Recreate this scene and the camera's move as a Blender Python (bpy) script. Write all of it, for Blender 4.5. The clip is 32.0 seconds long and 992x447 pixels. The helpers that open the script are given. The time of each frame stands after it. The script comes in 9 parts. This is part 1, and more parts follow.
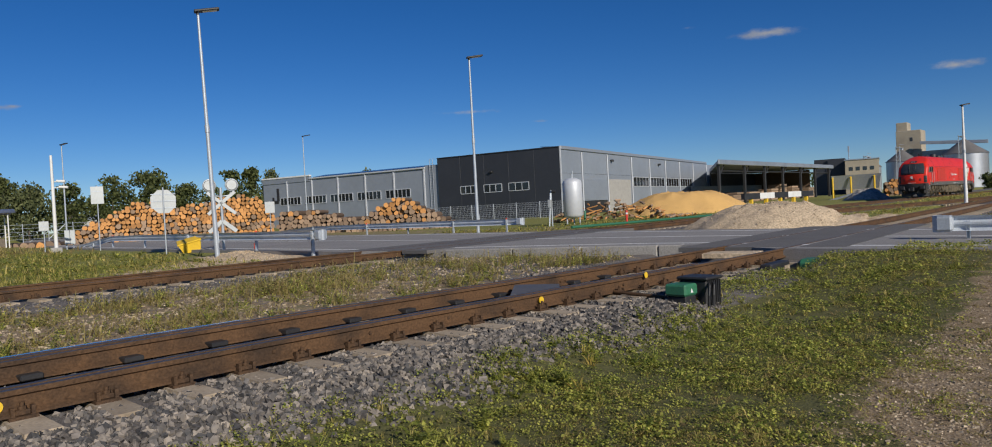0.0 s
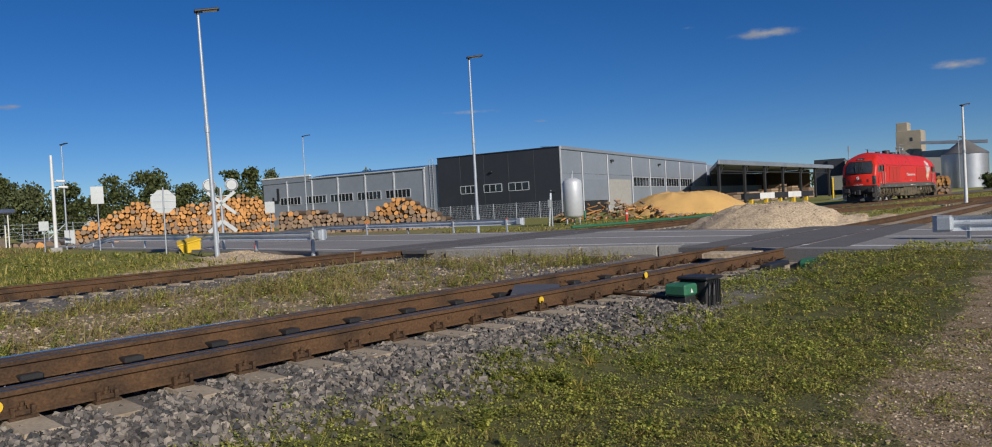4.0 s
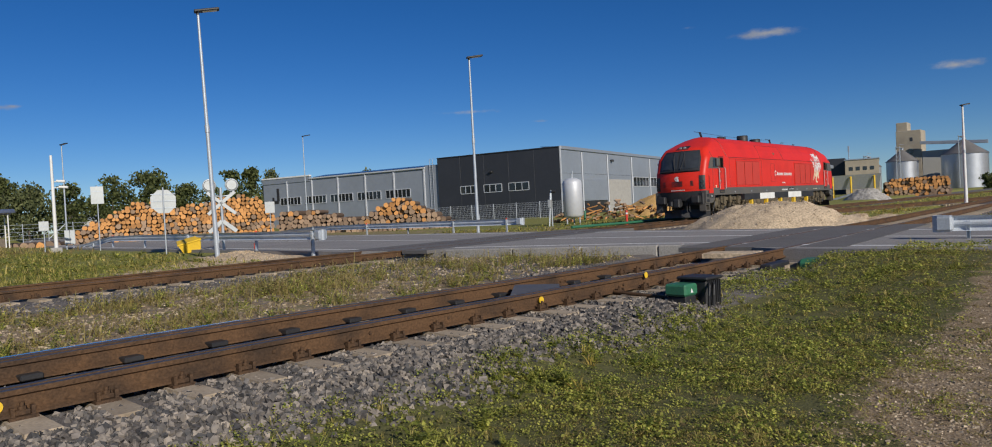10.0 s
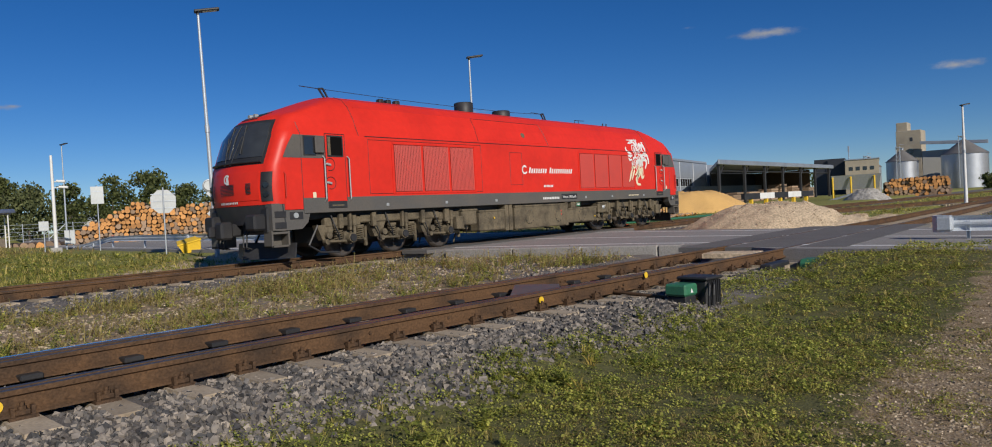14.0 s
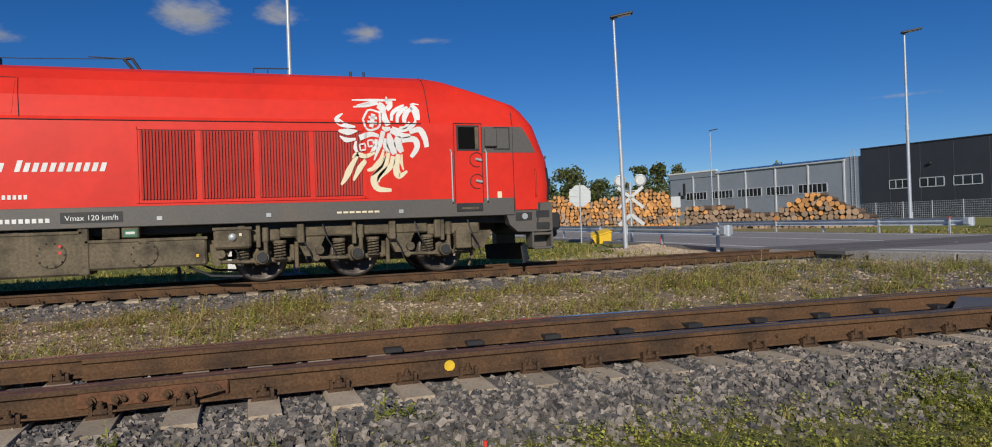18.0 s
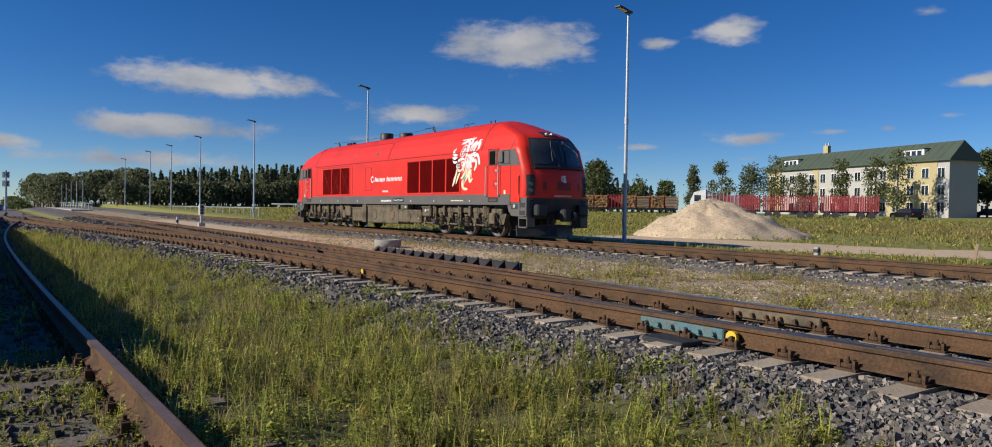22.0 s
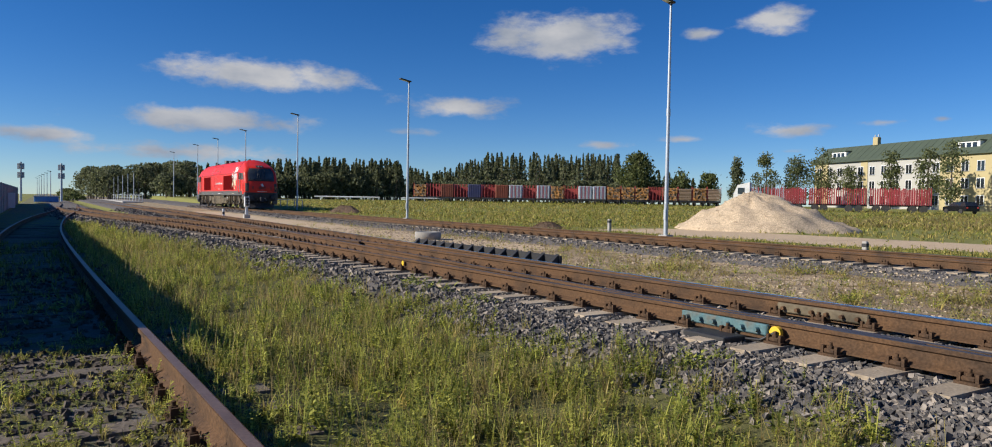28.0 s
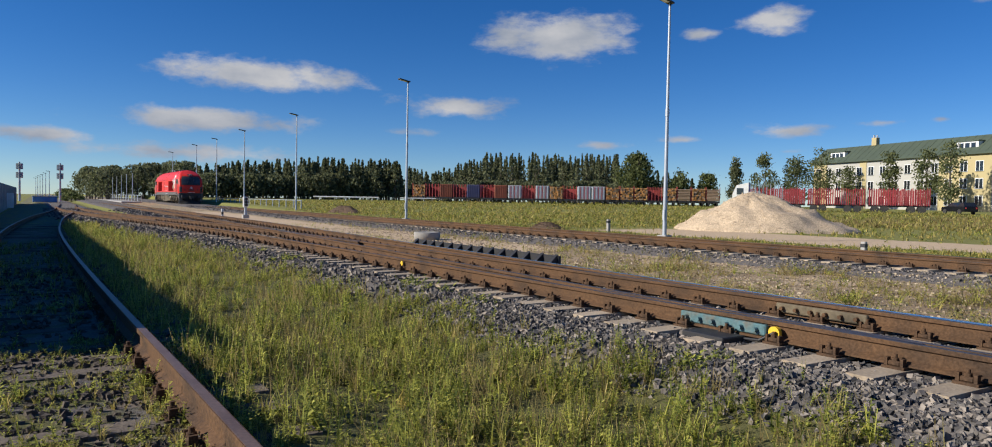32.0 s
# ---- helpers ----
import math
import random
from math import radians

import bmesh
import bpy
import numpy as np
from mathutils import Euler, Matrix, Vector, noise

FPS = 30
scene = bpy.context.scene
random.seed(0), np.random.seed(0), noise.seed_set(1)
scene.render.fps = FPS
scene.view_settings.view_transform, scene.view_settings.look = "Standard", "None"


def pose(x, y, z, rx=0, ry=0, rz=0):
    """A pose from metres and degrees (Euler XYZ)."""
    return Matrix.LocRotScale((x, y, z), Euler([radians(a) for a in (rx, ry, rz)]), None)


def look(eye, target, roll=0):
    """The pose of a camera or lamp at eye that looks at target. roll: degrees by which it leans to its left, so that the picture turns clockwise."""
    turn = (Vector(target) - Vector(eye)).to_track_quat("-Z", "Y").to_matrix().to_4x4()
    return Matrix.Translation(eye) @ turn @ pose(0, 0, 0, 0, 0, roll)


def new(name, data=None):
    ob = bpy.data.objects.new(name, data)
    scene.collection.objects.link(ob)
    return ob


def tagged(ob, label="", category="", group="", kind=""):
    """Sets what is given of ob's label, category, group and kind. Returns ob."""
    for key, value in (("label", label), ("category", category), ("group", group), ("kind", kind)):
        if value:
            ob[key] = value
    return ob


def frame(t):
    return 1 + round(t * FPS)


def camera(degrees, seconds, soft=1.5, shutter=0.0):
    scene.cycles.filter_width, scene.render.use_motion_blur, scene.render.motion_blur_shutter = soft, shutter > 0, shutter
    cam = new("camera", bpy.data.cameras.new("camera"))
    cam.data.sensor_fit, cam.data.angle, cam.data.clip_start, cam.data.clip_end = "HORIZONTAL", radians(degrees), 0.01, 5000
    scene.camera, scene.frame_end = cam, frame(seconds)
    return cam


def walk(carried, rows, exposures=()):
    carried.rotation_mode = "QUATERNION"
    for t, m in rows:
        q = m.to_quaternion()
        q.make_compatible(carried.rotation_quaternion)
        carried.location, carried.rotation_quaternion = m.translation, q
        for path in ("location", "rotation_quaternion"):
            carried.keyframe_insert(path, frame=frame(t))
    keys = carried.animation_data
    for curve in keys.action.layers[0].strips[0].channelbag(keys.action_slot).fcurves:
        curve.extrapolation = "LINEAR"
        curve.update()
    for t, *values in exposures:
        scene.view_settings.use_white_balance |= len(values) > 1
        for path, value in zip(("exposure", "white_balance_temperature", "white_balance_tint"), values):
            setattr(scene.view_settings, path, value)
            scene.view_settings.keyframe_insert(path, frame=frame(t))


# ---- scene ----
EYE = (0.0, 0.0, 1.26)
FOV = 68.38
cam = camera(FOV, 32.0, soft=1.0)
TURNS = [(0, 88.92, 3.02, -50.56), (15.5, 88.92, 3.02, -50.56), (16, 88.91, 2.75, -50.52), (16.5, 89.10, 3.04, -48.30),
         (17, 89.42, 2.60, -38.02), (17.5, 89.84, 2.40, -26.09), (18, 89.92, 2.02, -19.50), (18.5, 90.04, 1.98, -13.71),
         (19, 90.14, 1.38, -2.29), (19.5, 90.28, 0.99, 12.88), (20, 90.09, 0.45, 23.28), (20.5, 89.76, -0.12, 33.54),
         (21, 89.33, -0.33, 45.05), (21.5, 89.09, -0.77, 51.97), (22, 88.89, -0.85, 54.75), (22.5, 88.70, -0.93, 56.98),
         (23, 88.59, -0.90, 58.26), (23.5, 88.48, -0.93, 58.10), (24, 88.39, -0.95, 58.03), (25, 88.30, -0.97, 57.98),
         (25.5, 88.28, -0.96, 57.95), (27.5, 88.25, -0.96, 57.90), (28, 88.26, -0.96, 57.87), (30, 88.28, -0.98, 57.79),
         (32, 88.28, -0.98, 57.79)]
walk(cam, [(t, pose(*EYE, a, b, c)) for t, a, b, c in TURNS],
     exposures=[(0, 0.0), (19, 0.0), (20, 0.05), (21.5, 0.3), (23, 0.5), (28, 0.58), (32, 0.58)])

# world, sun, exposure
SUN_AZ = math.atan2(-0.36, -0.93)     # from which side the sun shines, seen from above: atan2(x, y)
SUN_EL = radians(27)
scene.view_settings.exposure = 0.0
world = bpy.data.worlds.new("sky")
scene.world = world
world.use_nodes = True


def sky_world():
    nt = world.node_tree
    nd, ln = nt.nodes, nt.links
    nd.clear()
    out = nd.new("ShaderNodeOutputWorld")
    bg = nd.new("ShaderNodeBackground")
    sky = nd.new("ShaderNodeTexSky")
    sky.sky_type = "NISHITA"
    sky.sun_disc = False
    sky.sun_elevation, sky.sun_rotation = SUN_EL, SUN_AZ
    sky.air_density, sky.dust_density, sky.ozone_density = 0.75, 0.0, 6.0
    bg.inputs["Strength"].default_value = SKY
    tc = nd.new("ShaderNodeTexCoord")
    # clouds: bearing (degrees from +y to +x), height, half width and half height in degrees, thickness
    noise_n = nd.new("ShaderNodeTexNoise")
    noise_n.inputs["Scale"].default_value = 19.0
    noise_n.inputs["Detail"].default_value = 9.0
    noise_n.inputs["Roughness"].default_value = 0.62
    mp = nd.new("ShaderNodeMapping")
    mp.inputs["Scale"].default_value = (1, 1, 2.3)
    ln.new(tc.outputs["Generated"], mp.inputs["Vector"])
    ln.new(mp.outputs["Vector"], noise_n.inputs["Vector"])
    total = None
    for az, el, hw, hh, thick in CLOUDS:
        thick += 0.05
        a, e = radians(az), radians(el)
        c = Vector((math.sin(a) * math.cos(e), math.cos(a) * math.cos(e), math.sin(e)))
        m = nd.new("ShaderNodeMapping")
        m.vector_type = "TEXTURE"
        m.inputs["Location"].default_value = c
        m.inputs["Rotation"].default_value = (0, 0, -a)
        m.inputs["Scale"].default_value = (math.sin(radians(hw)), 0.6, math.sin(radians(hh)))
        ln.new(tc.outputs["Generated"], m.inputs["Vector"])
        le = nd.new("ShaderNodeVectorMath")
        le.operation = "LENGTH"
        ln.new(m.outputs["Vector"], le.inputs[0])
        mr = nd.new("ShaderNodeMapRange")
        mr.inputs["From Min"].default_value, mr.inputs["From Max"].default_value = 1.25, 0.0
        mr.inputs["To Min"].default_value, mr.inputs["To Max"].default_value = 0.0, thick
        ln.new(le.outputs["Value"], mr.inputs["Value"])
        if total is None:
            total = mr.outputs["Result"]
        else:
            mx = nd.new("ShaderNodeMath")
            mx.operation = "MAXIMUM"
            ln.new(total, mx.inputs[0])
            ln.new(mr.outputs["Result"], mx.inputs[1])
            total = mx.outputs["Value"]
    ad = nd.new("ShaderNodeMath")
    ad.operation = "ADD"
    ln.new(total, ad.inputs[0])
    ln.new(noise_n.outputs["Fac"], ad.inputs[1])
    edge = nd.new("ShaderNodeMapRange")
    edge.interpolation_type = "SMOOTHSTEP"
    edge.inputs["From Min"].default_value, edge.inputs["From Max"].default_value = 0.74, 1.16
    ln.new(ad.outputs["Value"], edge.inputs["Value"])
    gate = nd.new("ShaderNodeMath")
    gate.operation = "MULTIPLY"
    on = nd.new("ShaderNodeMapRange")
    on.inputs["From Min"].default_value, on.inputs["From Max"].default_value = 0.0, 0.12
    ln.new(total, on.inputs["Value"])
    ln.new(edge.outputs["Result"], gate.inputs[0])
    ln.new(on.outputs["Result"], gate.inputs[1])
    # grey undersides, white tops
    shade = nd.new("ShaderNodeTexNoise")
    shade.inputs["Scale"].default_value = 11.0
    shade.inputs["Detail"].default_value = 5.0
    ln.new(mp.outputs["Vector"], shade.inputs["Vector"])
    ramp = nd.new("ShaderNodeValToRGB")
    ramp.color_ramp.elements[0].position, ramp.color_ramp.elements[0].color = 0.35, (2.9, 3.3, 4.1, 1)
    ramp.color_ramp.elements[1].position, ramp.color_ramp.elements[1].color = 0.68, (5.3, 5.35, 5.6, 1)
    ln.new(shade.outputs["Fac"], ramp.inputs["Fac"])
    mix = nd.new("ShaderNodeMix")
    mix.data_type = "RGBA"
    ln.new(gate.outputs["Value"], mix.inputs[0])
    deep = nd.new("ShaderNodeHueSaturation")
    deep.inputs["Saturation"].default_value = 1.21
    deep.inputs["Hue"].default_value = 0.508
    ln.new(sky.outputs["Color"], deep.inputs["Color"])
    ln.new(deep.outputs["Color"], mix.inputs[6])
    ln.new(ramp.outputs["Color"], mix.inputs[7])
    ln.new(mix.outputs[2], bg.inputs["Color"])
    ln.new(bg.outputs["Background"], out.inputs["Surface"])


SKY = 0.069
CLOUDS = [(65.8, 12.7, 1.2, 0.3, 0.45), (71.6, 11.7, 3.7, 0.6, 0.6), (83.0, 7.9, 2.0, 0.5, 0.55), (49.2, 7.7, 2.9, 0.4, 0.5), (54.4, 6.7, 2.0, 0.3, 0.4), (17.5, 8.4, 1.0, 0.3, 0.5),
          (-24.4, 13.5, 1.6, 0.5, 0.5), (-16.2, 13.2, 3.6, 1.0, 0.6), (-2.7, 15.4, 3.5, 1.7, 0.7), (3.7, 15.8, 2.5, 1.3, 0.6), (10.1, 14.7, 2.2, 1.1, 0.6), (14.8, 14.1, 1.9, 0.4, 0.4),
          (16.7, 8.3, 2.0, 0.4, 0.4), (-75.6, 9.0, 8.7, 1.5, 0.8), (-79.3, 5.6, 9.4, 1.2, 0.8), (-89.4, 4.0, 3.7, 0.8, 0.75), (-80.6, 3.2, 10.4, 1.0, 0.65), (-60.9, 7.3, 6.2, 1.2, 0.75),
          (-53.4, 12.6, 7.3, 2.3, 0.85), (-42.4, 12.6, 1.7, 0.6, 0.6), (-37.4, 13.3, 3.4, 1.3, 0.75), (-64.9, 5.2, 3.8, 0.5, 0.5), (-49.6, 4.5, 2.6, 0.5, 0.5), (-43.6, 4.9, 2.7, 0.4, 0.5),
          (-36.2, 5.5, 4.2, 0.8, 0.6), (-30.0, 5.9, 2.6, 0.4, 0.5), (-26.6, 6.0, 1.0, 0.3, 0.5), (-36.1, 4.0, 2.1, 0.4, 0.4), (-20.8, 8.8, 3.7, 0.7, 0.6), (-23.0, 6.7, 1.7, 0.4, 0.5)]
sky_world()
sun = new("sun", bpy.data.lights.new("sun", "SUN"))
sun.data.energy, sun.data.angle, sun.data.color = 4.2, radians(0.55), (1.0, 0.93, 0.82)
sun.matrix_world = look((-20, -60, 40), (-20 - 40 * math.sin(SUN_AZ) * math.cos(SUN_EL), -60 - 40 * math.cos(SUN_AZ) * math.cos(SUN_EL), 40 - 40 * math.sin(SUN_EL)))


# ---- materials ----
def mat(name, col, rough=0.7, metal=0.0, grain=40.0, vary=0.25, stain=1.5, stain_col=None, stain_amt=0.35, bump=0.15, rand=0.0,
        isl=0.0, spec=0.5, spread=None):
    """Colour with fine grain, broad stains and relief; rand varies by object, isl by loose piece."""
    m = bpy.data.materials.new(name)
    m.use_nodes = True
    nt = m.node_tree
    nd, ln = nt.nodes, nt.links
    p = nd["Principled BSDF"]
    p.inputs["Roughness"].default_value = rough
    p.inputs["Metallic"].default_value = metal
    p.inputs["Specular IOR Level"].default_value = spec
    geo = nd.new("ShaderNodeTexCoord")
    n1 = nd.new("ShaderNodeTexNoise")
    n1.inputs["Scale"].default_value, n1.inputs["Detail"].default_value = grain, 5.0
    n2 = nd.new("ShaderNodeTexNoise")
    n2.inputs["Scale"].default_value, n2.inputs["Detail"].default_value = stain, 4.0
    ln.new(geo.outputs["Object"], n1.inputs["Vector"])
    ln.new(geo.outputs["Object"], n2.inputs["Vector"])
    c = (*col, 1)
    s = stain_col or tuple(v * 0.55 for v in col)
    mr = nd.new("ShaderNodeMapRange")
    mr.inputs["From Min"].default_value, mr.inputs["From Max"].default_value = 0.45, 0.75
    mr.inputs["To Max"].default_value = stain_amt
    ln.new(n2.outputs["Fac"], mr.inputs["Value"])
    mx = nd.new("ShaderNodeMix")
    mx.data_type = "RGBA"
    mx.inputs[6].default_value, mx.inputs[7].default_value = c, (*s, 1)
    ln.new(mr.outputs["Result"], mx.inputs[0])
    hsv = nd.new("ShaderNodeHueSaturation")
    ln.new(mx.outputs[2], hsv.inputs["Color"])
    v = nd.new("ShaderNodeMapRange")
    v.inputs["From Min"].default_value, v.inputs["From Max"].default_value = 0.25, 0.75
    v.inputs["To Min"].default_value, v.inputs["To Max"].default_value = 1 - vary, 1 + vary
    ln.new(n1.outputs["Fac"], v.inputs["Value"])
    val = v.outputs["Result"]
    for amount, node, sock in ((rand, "ShaderNodeObjectInfo", "Random"), (isl, "ShaderNodeNewGeometry", "Random Per Island")):
        if amount:
            o = nd.new(node)
            r = nd.new("ShaderNodeMapRange")
            r.inputs["To Min"].default_value, r.inputs["To Max"].default_value = 1 - amount, 1 + amount
            ln.new(o.outputs[sock], r.inputs["Value"])
            mu = nd.new("ShaderNodeMath")
            mu.operation = "MULTIPLY"
            ln.new(val, mu.inputs[0])
            ln.new(r.outputs["Result"], mu.inputs[1])
            val = mu.outputs["Value"]
            if spread:
                rs = nd.new("ShaderNodeMix")
                rs.data_type = "RGBA"
                rs.inputs[7].default_value = (*spread, 1)
                ln.new(o.outputs[sock], rs.inputs[0])
                ln.new(mx.outputs[2], rs.inputs[6])
                ln.new(rs.outputs[2], hsv.inputs["Color"])
    ln.new(val, hsv.inputs["Value"])
    ln.new(hsv.outputs["Color"], p.inputs["Base Color"])
    if bump:
        b = nd.new("ShaderNodeBump")
        b.inputs["Strength"].default_value = bump
        b.inputs["Distance"].default_value = 0.02
        ln.new(n1.outputs["Fac"], b.inputs["Height"])
        ln.new(b.outputs["Normal"], p.inputs["Normal"])
    return m


M = {}
M["rust"] = mat("rail_rust", (0.118, 0.065, 0.033), 0.8, 0.1, 45, 0.4, 2.2, (0.036, 0.026, 0.02), 0.85, 0.3, spec=0.25)
M["fish"] = mat("orange_rust", (0.145, 0.062, 0.028), 0.85, 0.1, 40, 0.4, 5, (0.06, 0.033, 0.022), 0.85, 0.3)
M["railtop"] = mat("worn_rail_head", (0.105, 0.088, 0.078), 0.48, 0.5, 50, 0.2, 4, (0.07, 0.05, 0.038), 0.6, 0.05)
M["shiny"] = mat("polished_rail_head", (0.62, 0.58, 0.56), 0.16, 1.0, 60, 0.1, 4, (0.4, 0.3, 0.25), 0.3, 0.03)
M["dulltop"] = mat("dull_rail_head", (0.20, 0.13, 0.095), 0.45, 0.35, 40, 0.25, 5, (0.12, 0.07, 0.045), 0.7, 0.08)
M["concrete"] = mat("sleeper_concrete", (0.40, 0.325, 0.235), 0.9, 0, 30, 0.25, 4, (0.22, 0.155, 0.10), 0.6, 0.35, rand=0.18)
M["kerb"] = mat("pale_concrete", (0.37, 0.355, 0.33), 0.9, 0, 25, 0.2, 2, (0.25, 0.24, 0.22), 0.5, 0.3, rand=0.06)
M["stone"] = mat("ballast_stone", (0.105, 0.107, 0.114), 0.95, 0, 18, 0.35, 6, (0.10, 0.075, 0.055), 0.6, 0.2, isl=0.5, spread=(0.215, 0.185, 0.155), spec=0.2)
M["edge"] = mat("grey_edge_concrete", (0.31, 0.295, 0.27), 0.9, 0, 25, 0.25, 2, (0.21, 0.20, 0.18), 0.6, 0.3, rand=0.06)
M["beam"] = mat("guard_rail_zinc", (0.60, 0.64, 0.68), 0.45, 0.1, 30, 0.12, 2, (0.36, 0.40, 0.44), 0.5, 0.05)
M["asphalt"] = mat("asphalt", (0.265, 0.25, 0.235), 0.85, 0, 70, 0.35, 0.35, (0.20, 0.188, 0.178), 0.6, 0.3)
M["patch"] = mat("dark_asphalt", (0.135, 0.127, 0.12), 0.85, 0, 60, 0.35, 0.8, (0.10, 0.094, 0.088), 0.6, 0.3)
M["paint"] = mat("road_paint", (0.70, 0.69, 0.66), 0.7, 0, 40, 0.15, 3, (0.38, 0.37, 0.35), 0.5, 0.1)
M["zinc"] = mat("galvanised_steel", (0.46, 0.50, 0.54), 0.45, 0.35, 30, 0.15, 2, (0.30, 0.32, 0.34), 0.5, 0.06)
M["white"] = mat("white_paint", (0.72, 0.72, 0.70), 0.55, 0, 30, 0.08, 2, (0.45, 0.43, 0.38), 0.4, 0.05)
M["signback"] = mat("bare_aluminium", (0.44, 0.46, 0.46), 0.5, 0.4, 20, 0.08, 2, (0.32, 0.33, 0.33), 0.4, 0.03)
M["black"] = mat("black_plastic", (0.022, 0.022, 0.024), 0.55, 0, 50, 0.2, 3, (0.05, 0.048, 0.045), 0.5, 0.1)
M["yellow"] = mat("yellow_paint", (0.78, 0.50, 0.03), 0.5, 0, 30, 0.1, 3, (0.45, 0.28, 0.03), 0.35, 0.05)
M["green"] = mat("green_paint", (0.035, 0.16, 0.085), 0.5, 0, 30, 0.15, 3, (0.03, 0.08, 0.05), 0.4, 0.05)
M["redp"] = mat("red_plastic", (0.62, 0.05, 0.03), 0.5, 0, 30, 0.1, 3, None, 0.3, 0.05)
M["red"] = mat("red_lacquer", (0.66, 0.029, 0.015), 0.42, 0, 6, 0.06, 0.8, (0.45, 0.02, 0.012), 0.5, 0.0, spec=0.3)
M["cream"] = mat("cream_film", (0.74, 0.66, 0.46), 0.5, 0, 20, 0.06, 2, (0.66, 0.56, 0.36), 0.4, 0.0)
M["dkred"] = mat("red_grille_lacquer", (0.46, 0.026, 0.014), 0.5, 0, 30, 0.1, 2, (0.36, 0.022, 0.014), 0.5, 0.05)
# red darkened to stand in for shade between the grille slats
M["gback"] = mat("shaded_red_backing", (0.14, 0.012, 0.009), 0.6, 0, 20, 0.1, 2, None, 0.3, 0.0)
M["grey"] = mat("dark_grey_lacquer", (0.098, 0.092, 0.084), 0.5, 0, 20, 0.12, 1.2, (0.14, 0.115, 0.085), 0.55, 0.03)
M["under"] = mat("dusty_bogie_grey", (0.145, 0.118, 0.078), 0.85, 0, 20, 0.3, 2.2, (0.032, 0.028, 0.023), 0.9, 0.2, spec=0.25)
M["wheel"] = mat("wheel_steel", (0.14, 0.12, 0.105), 0.5, 0.7, 20, 0.2, 4, (0.06, 0.045, 0.035), 0.6, 0.1)
M["glass"] = mat("dark_glass", (0.018, 0.021, 0.026), 0.06, 0, 3, 0.05, 1, None, 0.1, 0.0, spec=0.9)
# uneven paler tone painted in for reflections and the cab seen through
M["screen"] = mat("windscreen_painted_glints", (0.05, 0.055, 0.058), 0.08, 0, 1.4, 0.35, 0.9, (0.02, 0.023, 0.027), 0.7, 0.0, spec=0.8)
# near-black sheet colour standing in for the unlit cab behind an open window
M["opening"] = mat("opening_shade", (0.006, 0.006, 0.006), 0.9, 0, 5, 0.1, 1, None, 0.1, 0.0, spec=0.05)
M["panel"] = mat("anthracite_panel", (0.042, 0.046, 0.056), 0.5, 0.3, 2, 0.06, 0.4, (0.055, 0.06, 0.07), 0.4, 0.02, rand=0.08)
M["panelg"] = mat("grey_panel", (0.27, 0.30, 0.345), 0.5, 0.2, 2, 0.05, 0.3, (0.23, 0.255, 0.29), 0.5, 0.02, rand=0.05)
M["panell"] = mat("light_trim", (0.55, 0.57, 0.60), 0.5, 0.2, 5, 0.05, 1, None, 0.2, 0.02)
M["solar"] = mat("solar_panel", (0.03, 0.05, 0.11), 0.2, 0.2, 3, 0.1, 1, None, 0.2, 0.0)
M["gravel"] = mat("grey_gravel", (0.36, 0.34, 0.31), 0.95, 0, 5, 0.5, 1.5, (0.2, 0.19, 0.175), 0.6, 0.6)
M["bark"] = mat("log_bark", (0.15, 0.095, 0.058), 0.95, 0, 14, 0.35, 3, (0.07, 0.05, 0.035), 0.6, 0.5, rand=0.25)
M["wood"] = mat("cut_wood", (0.56, 0.235, 0.055), 0.85, 0, 30, 0.25, 4, (0.36, 0.16, 0.05), 0.55, 0.2, rand=0.35, isl=0.3, spread=(0.46, 0.25, 0.10))
M["oldwood"] = mat("old_cut_wood", (0.32, 0.20, 0.115), 0.9, 0, 30, 0.25, 4, (0.16, 0.12, 0.09), 0.6, 0.2, rand=0.35, isl=0.3, spread=(0.27, 0.20, 0.145))
M["chips"] = mat("wood_chips", (0.66, 0.40, 0.14), 0.95, 0, 60, 0.3, 0.8, (0.52, 0.31, 0.12), 0.5, 0.9)
M["sand"] = mat("pale_gravel_heap", (0.52, 0.405, 0.275), 0.95, 0, 16, 0.5, 2.2, (0.33, 0.25, 0.165), 0.6, 1.0)
M["trunk"] = mat("tree_bark", (0.16, 0.13, 0.10), 0.95, 0, 20, 0.3, 2, None, 0.5, 0.4)
M["roofg"] = mat("green_roof_sheet", (0.065, 0.088, 0.06), 0.75, 0, 12, 0.12, 0.3, (0.045, 0.062, 0.045), 0.6, 0.1, rand=0.1)
M["plaster"] = mat("white_plaster", (0.43, 0.42, 0.385), 0.9, 0, 20, 0.06, 0.4, (0.36, 0.345, 0.31), 0.4, 0.1)
M["yplaster"] = mat("yellow_plaster", (0.45, 0.375, 0.20), 0.9, 0, 20, 0.06, 0.5, (0.37, 0.31, 0.17), 0.4, 0.1)
M["brick"] = mat("grey_masonry", (0.38, 0.33, 0.25), 0.95, 0, 15, 0.2, 0.4, (0.24, 0.21, 0.17), 0.6, 0.4)
M["tin"] = mat("corrugated_tin", (0.50, 0.52, 0.55), 0.42, 0.7, 6, 0.1, 0.3, (0.33, 0.34, 0.36), 0.5, 0.03)
M["tinroof"] = mat("weathered_tin_roof", (0.20, 0.19, 0.18), 0.6, 0.3, 6, 0.15, 0.3, (0.13, 0.12, 0.11), 0.6, 0.03)
M["stakered"] = mat("dark_red_stake", (0.29, 0.034, 0.04), 0.6, 0, 20, 0.15, 1, (0.20, 0.03, 0.03), 0.5, 0.05, rand=0.3)
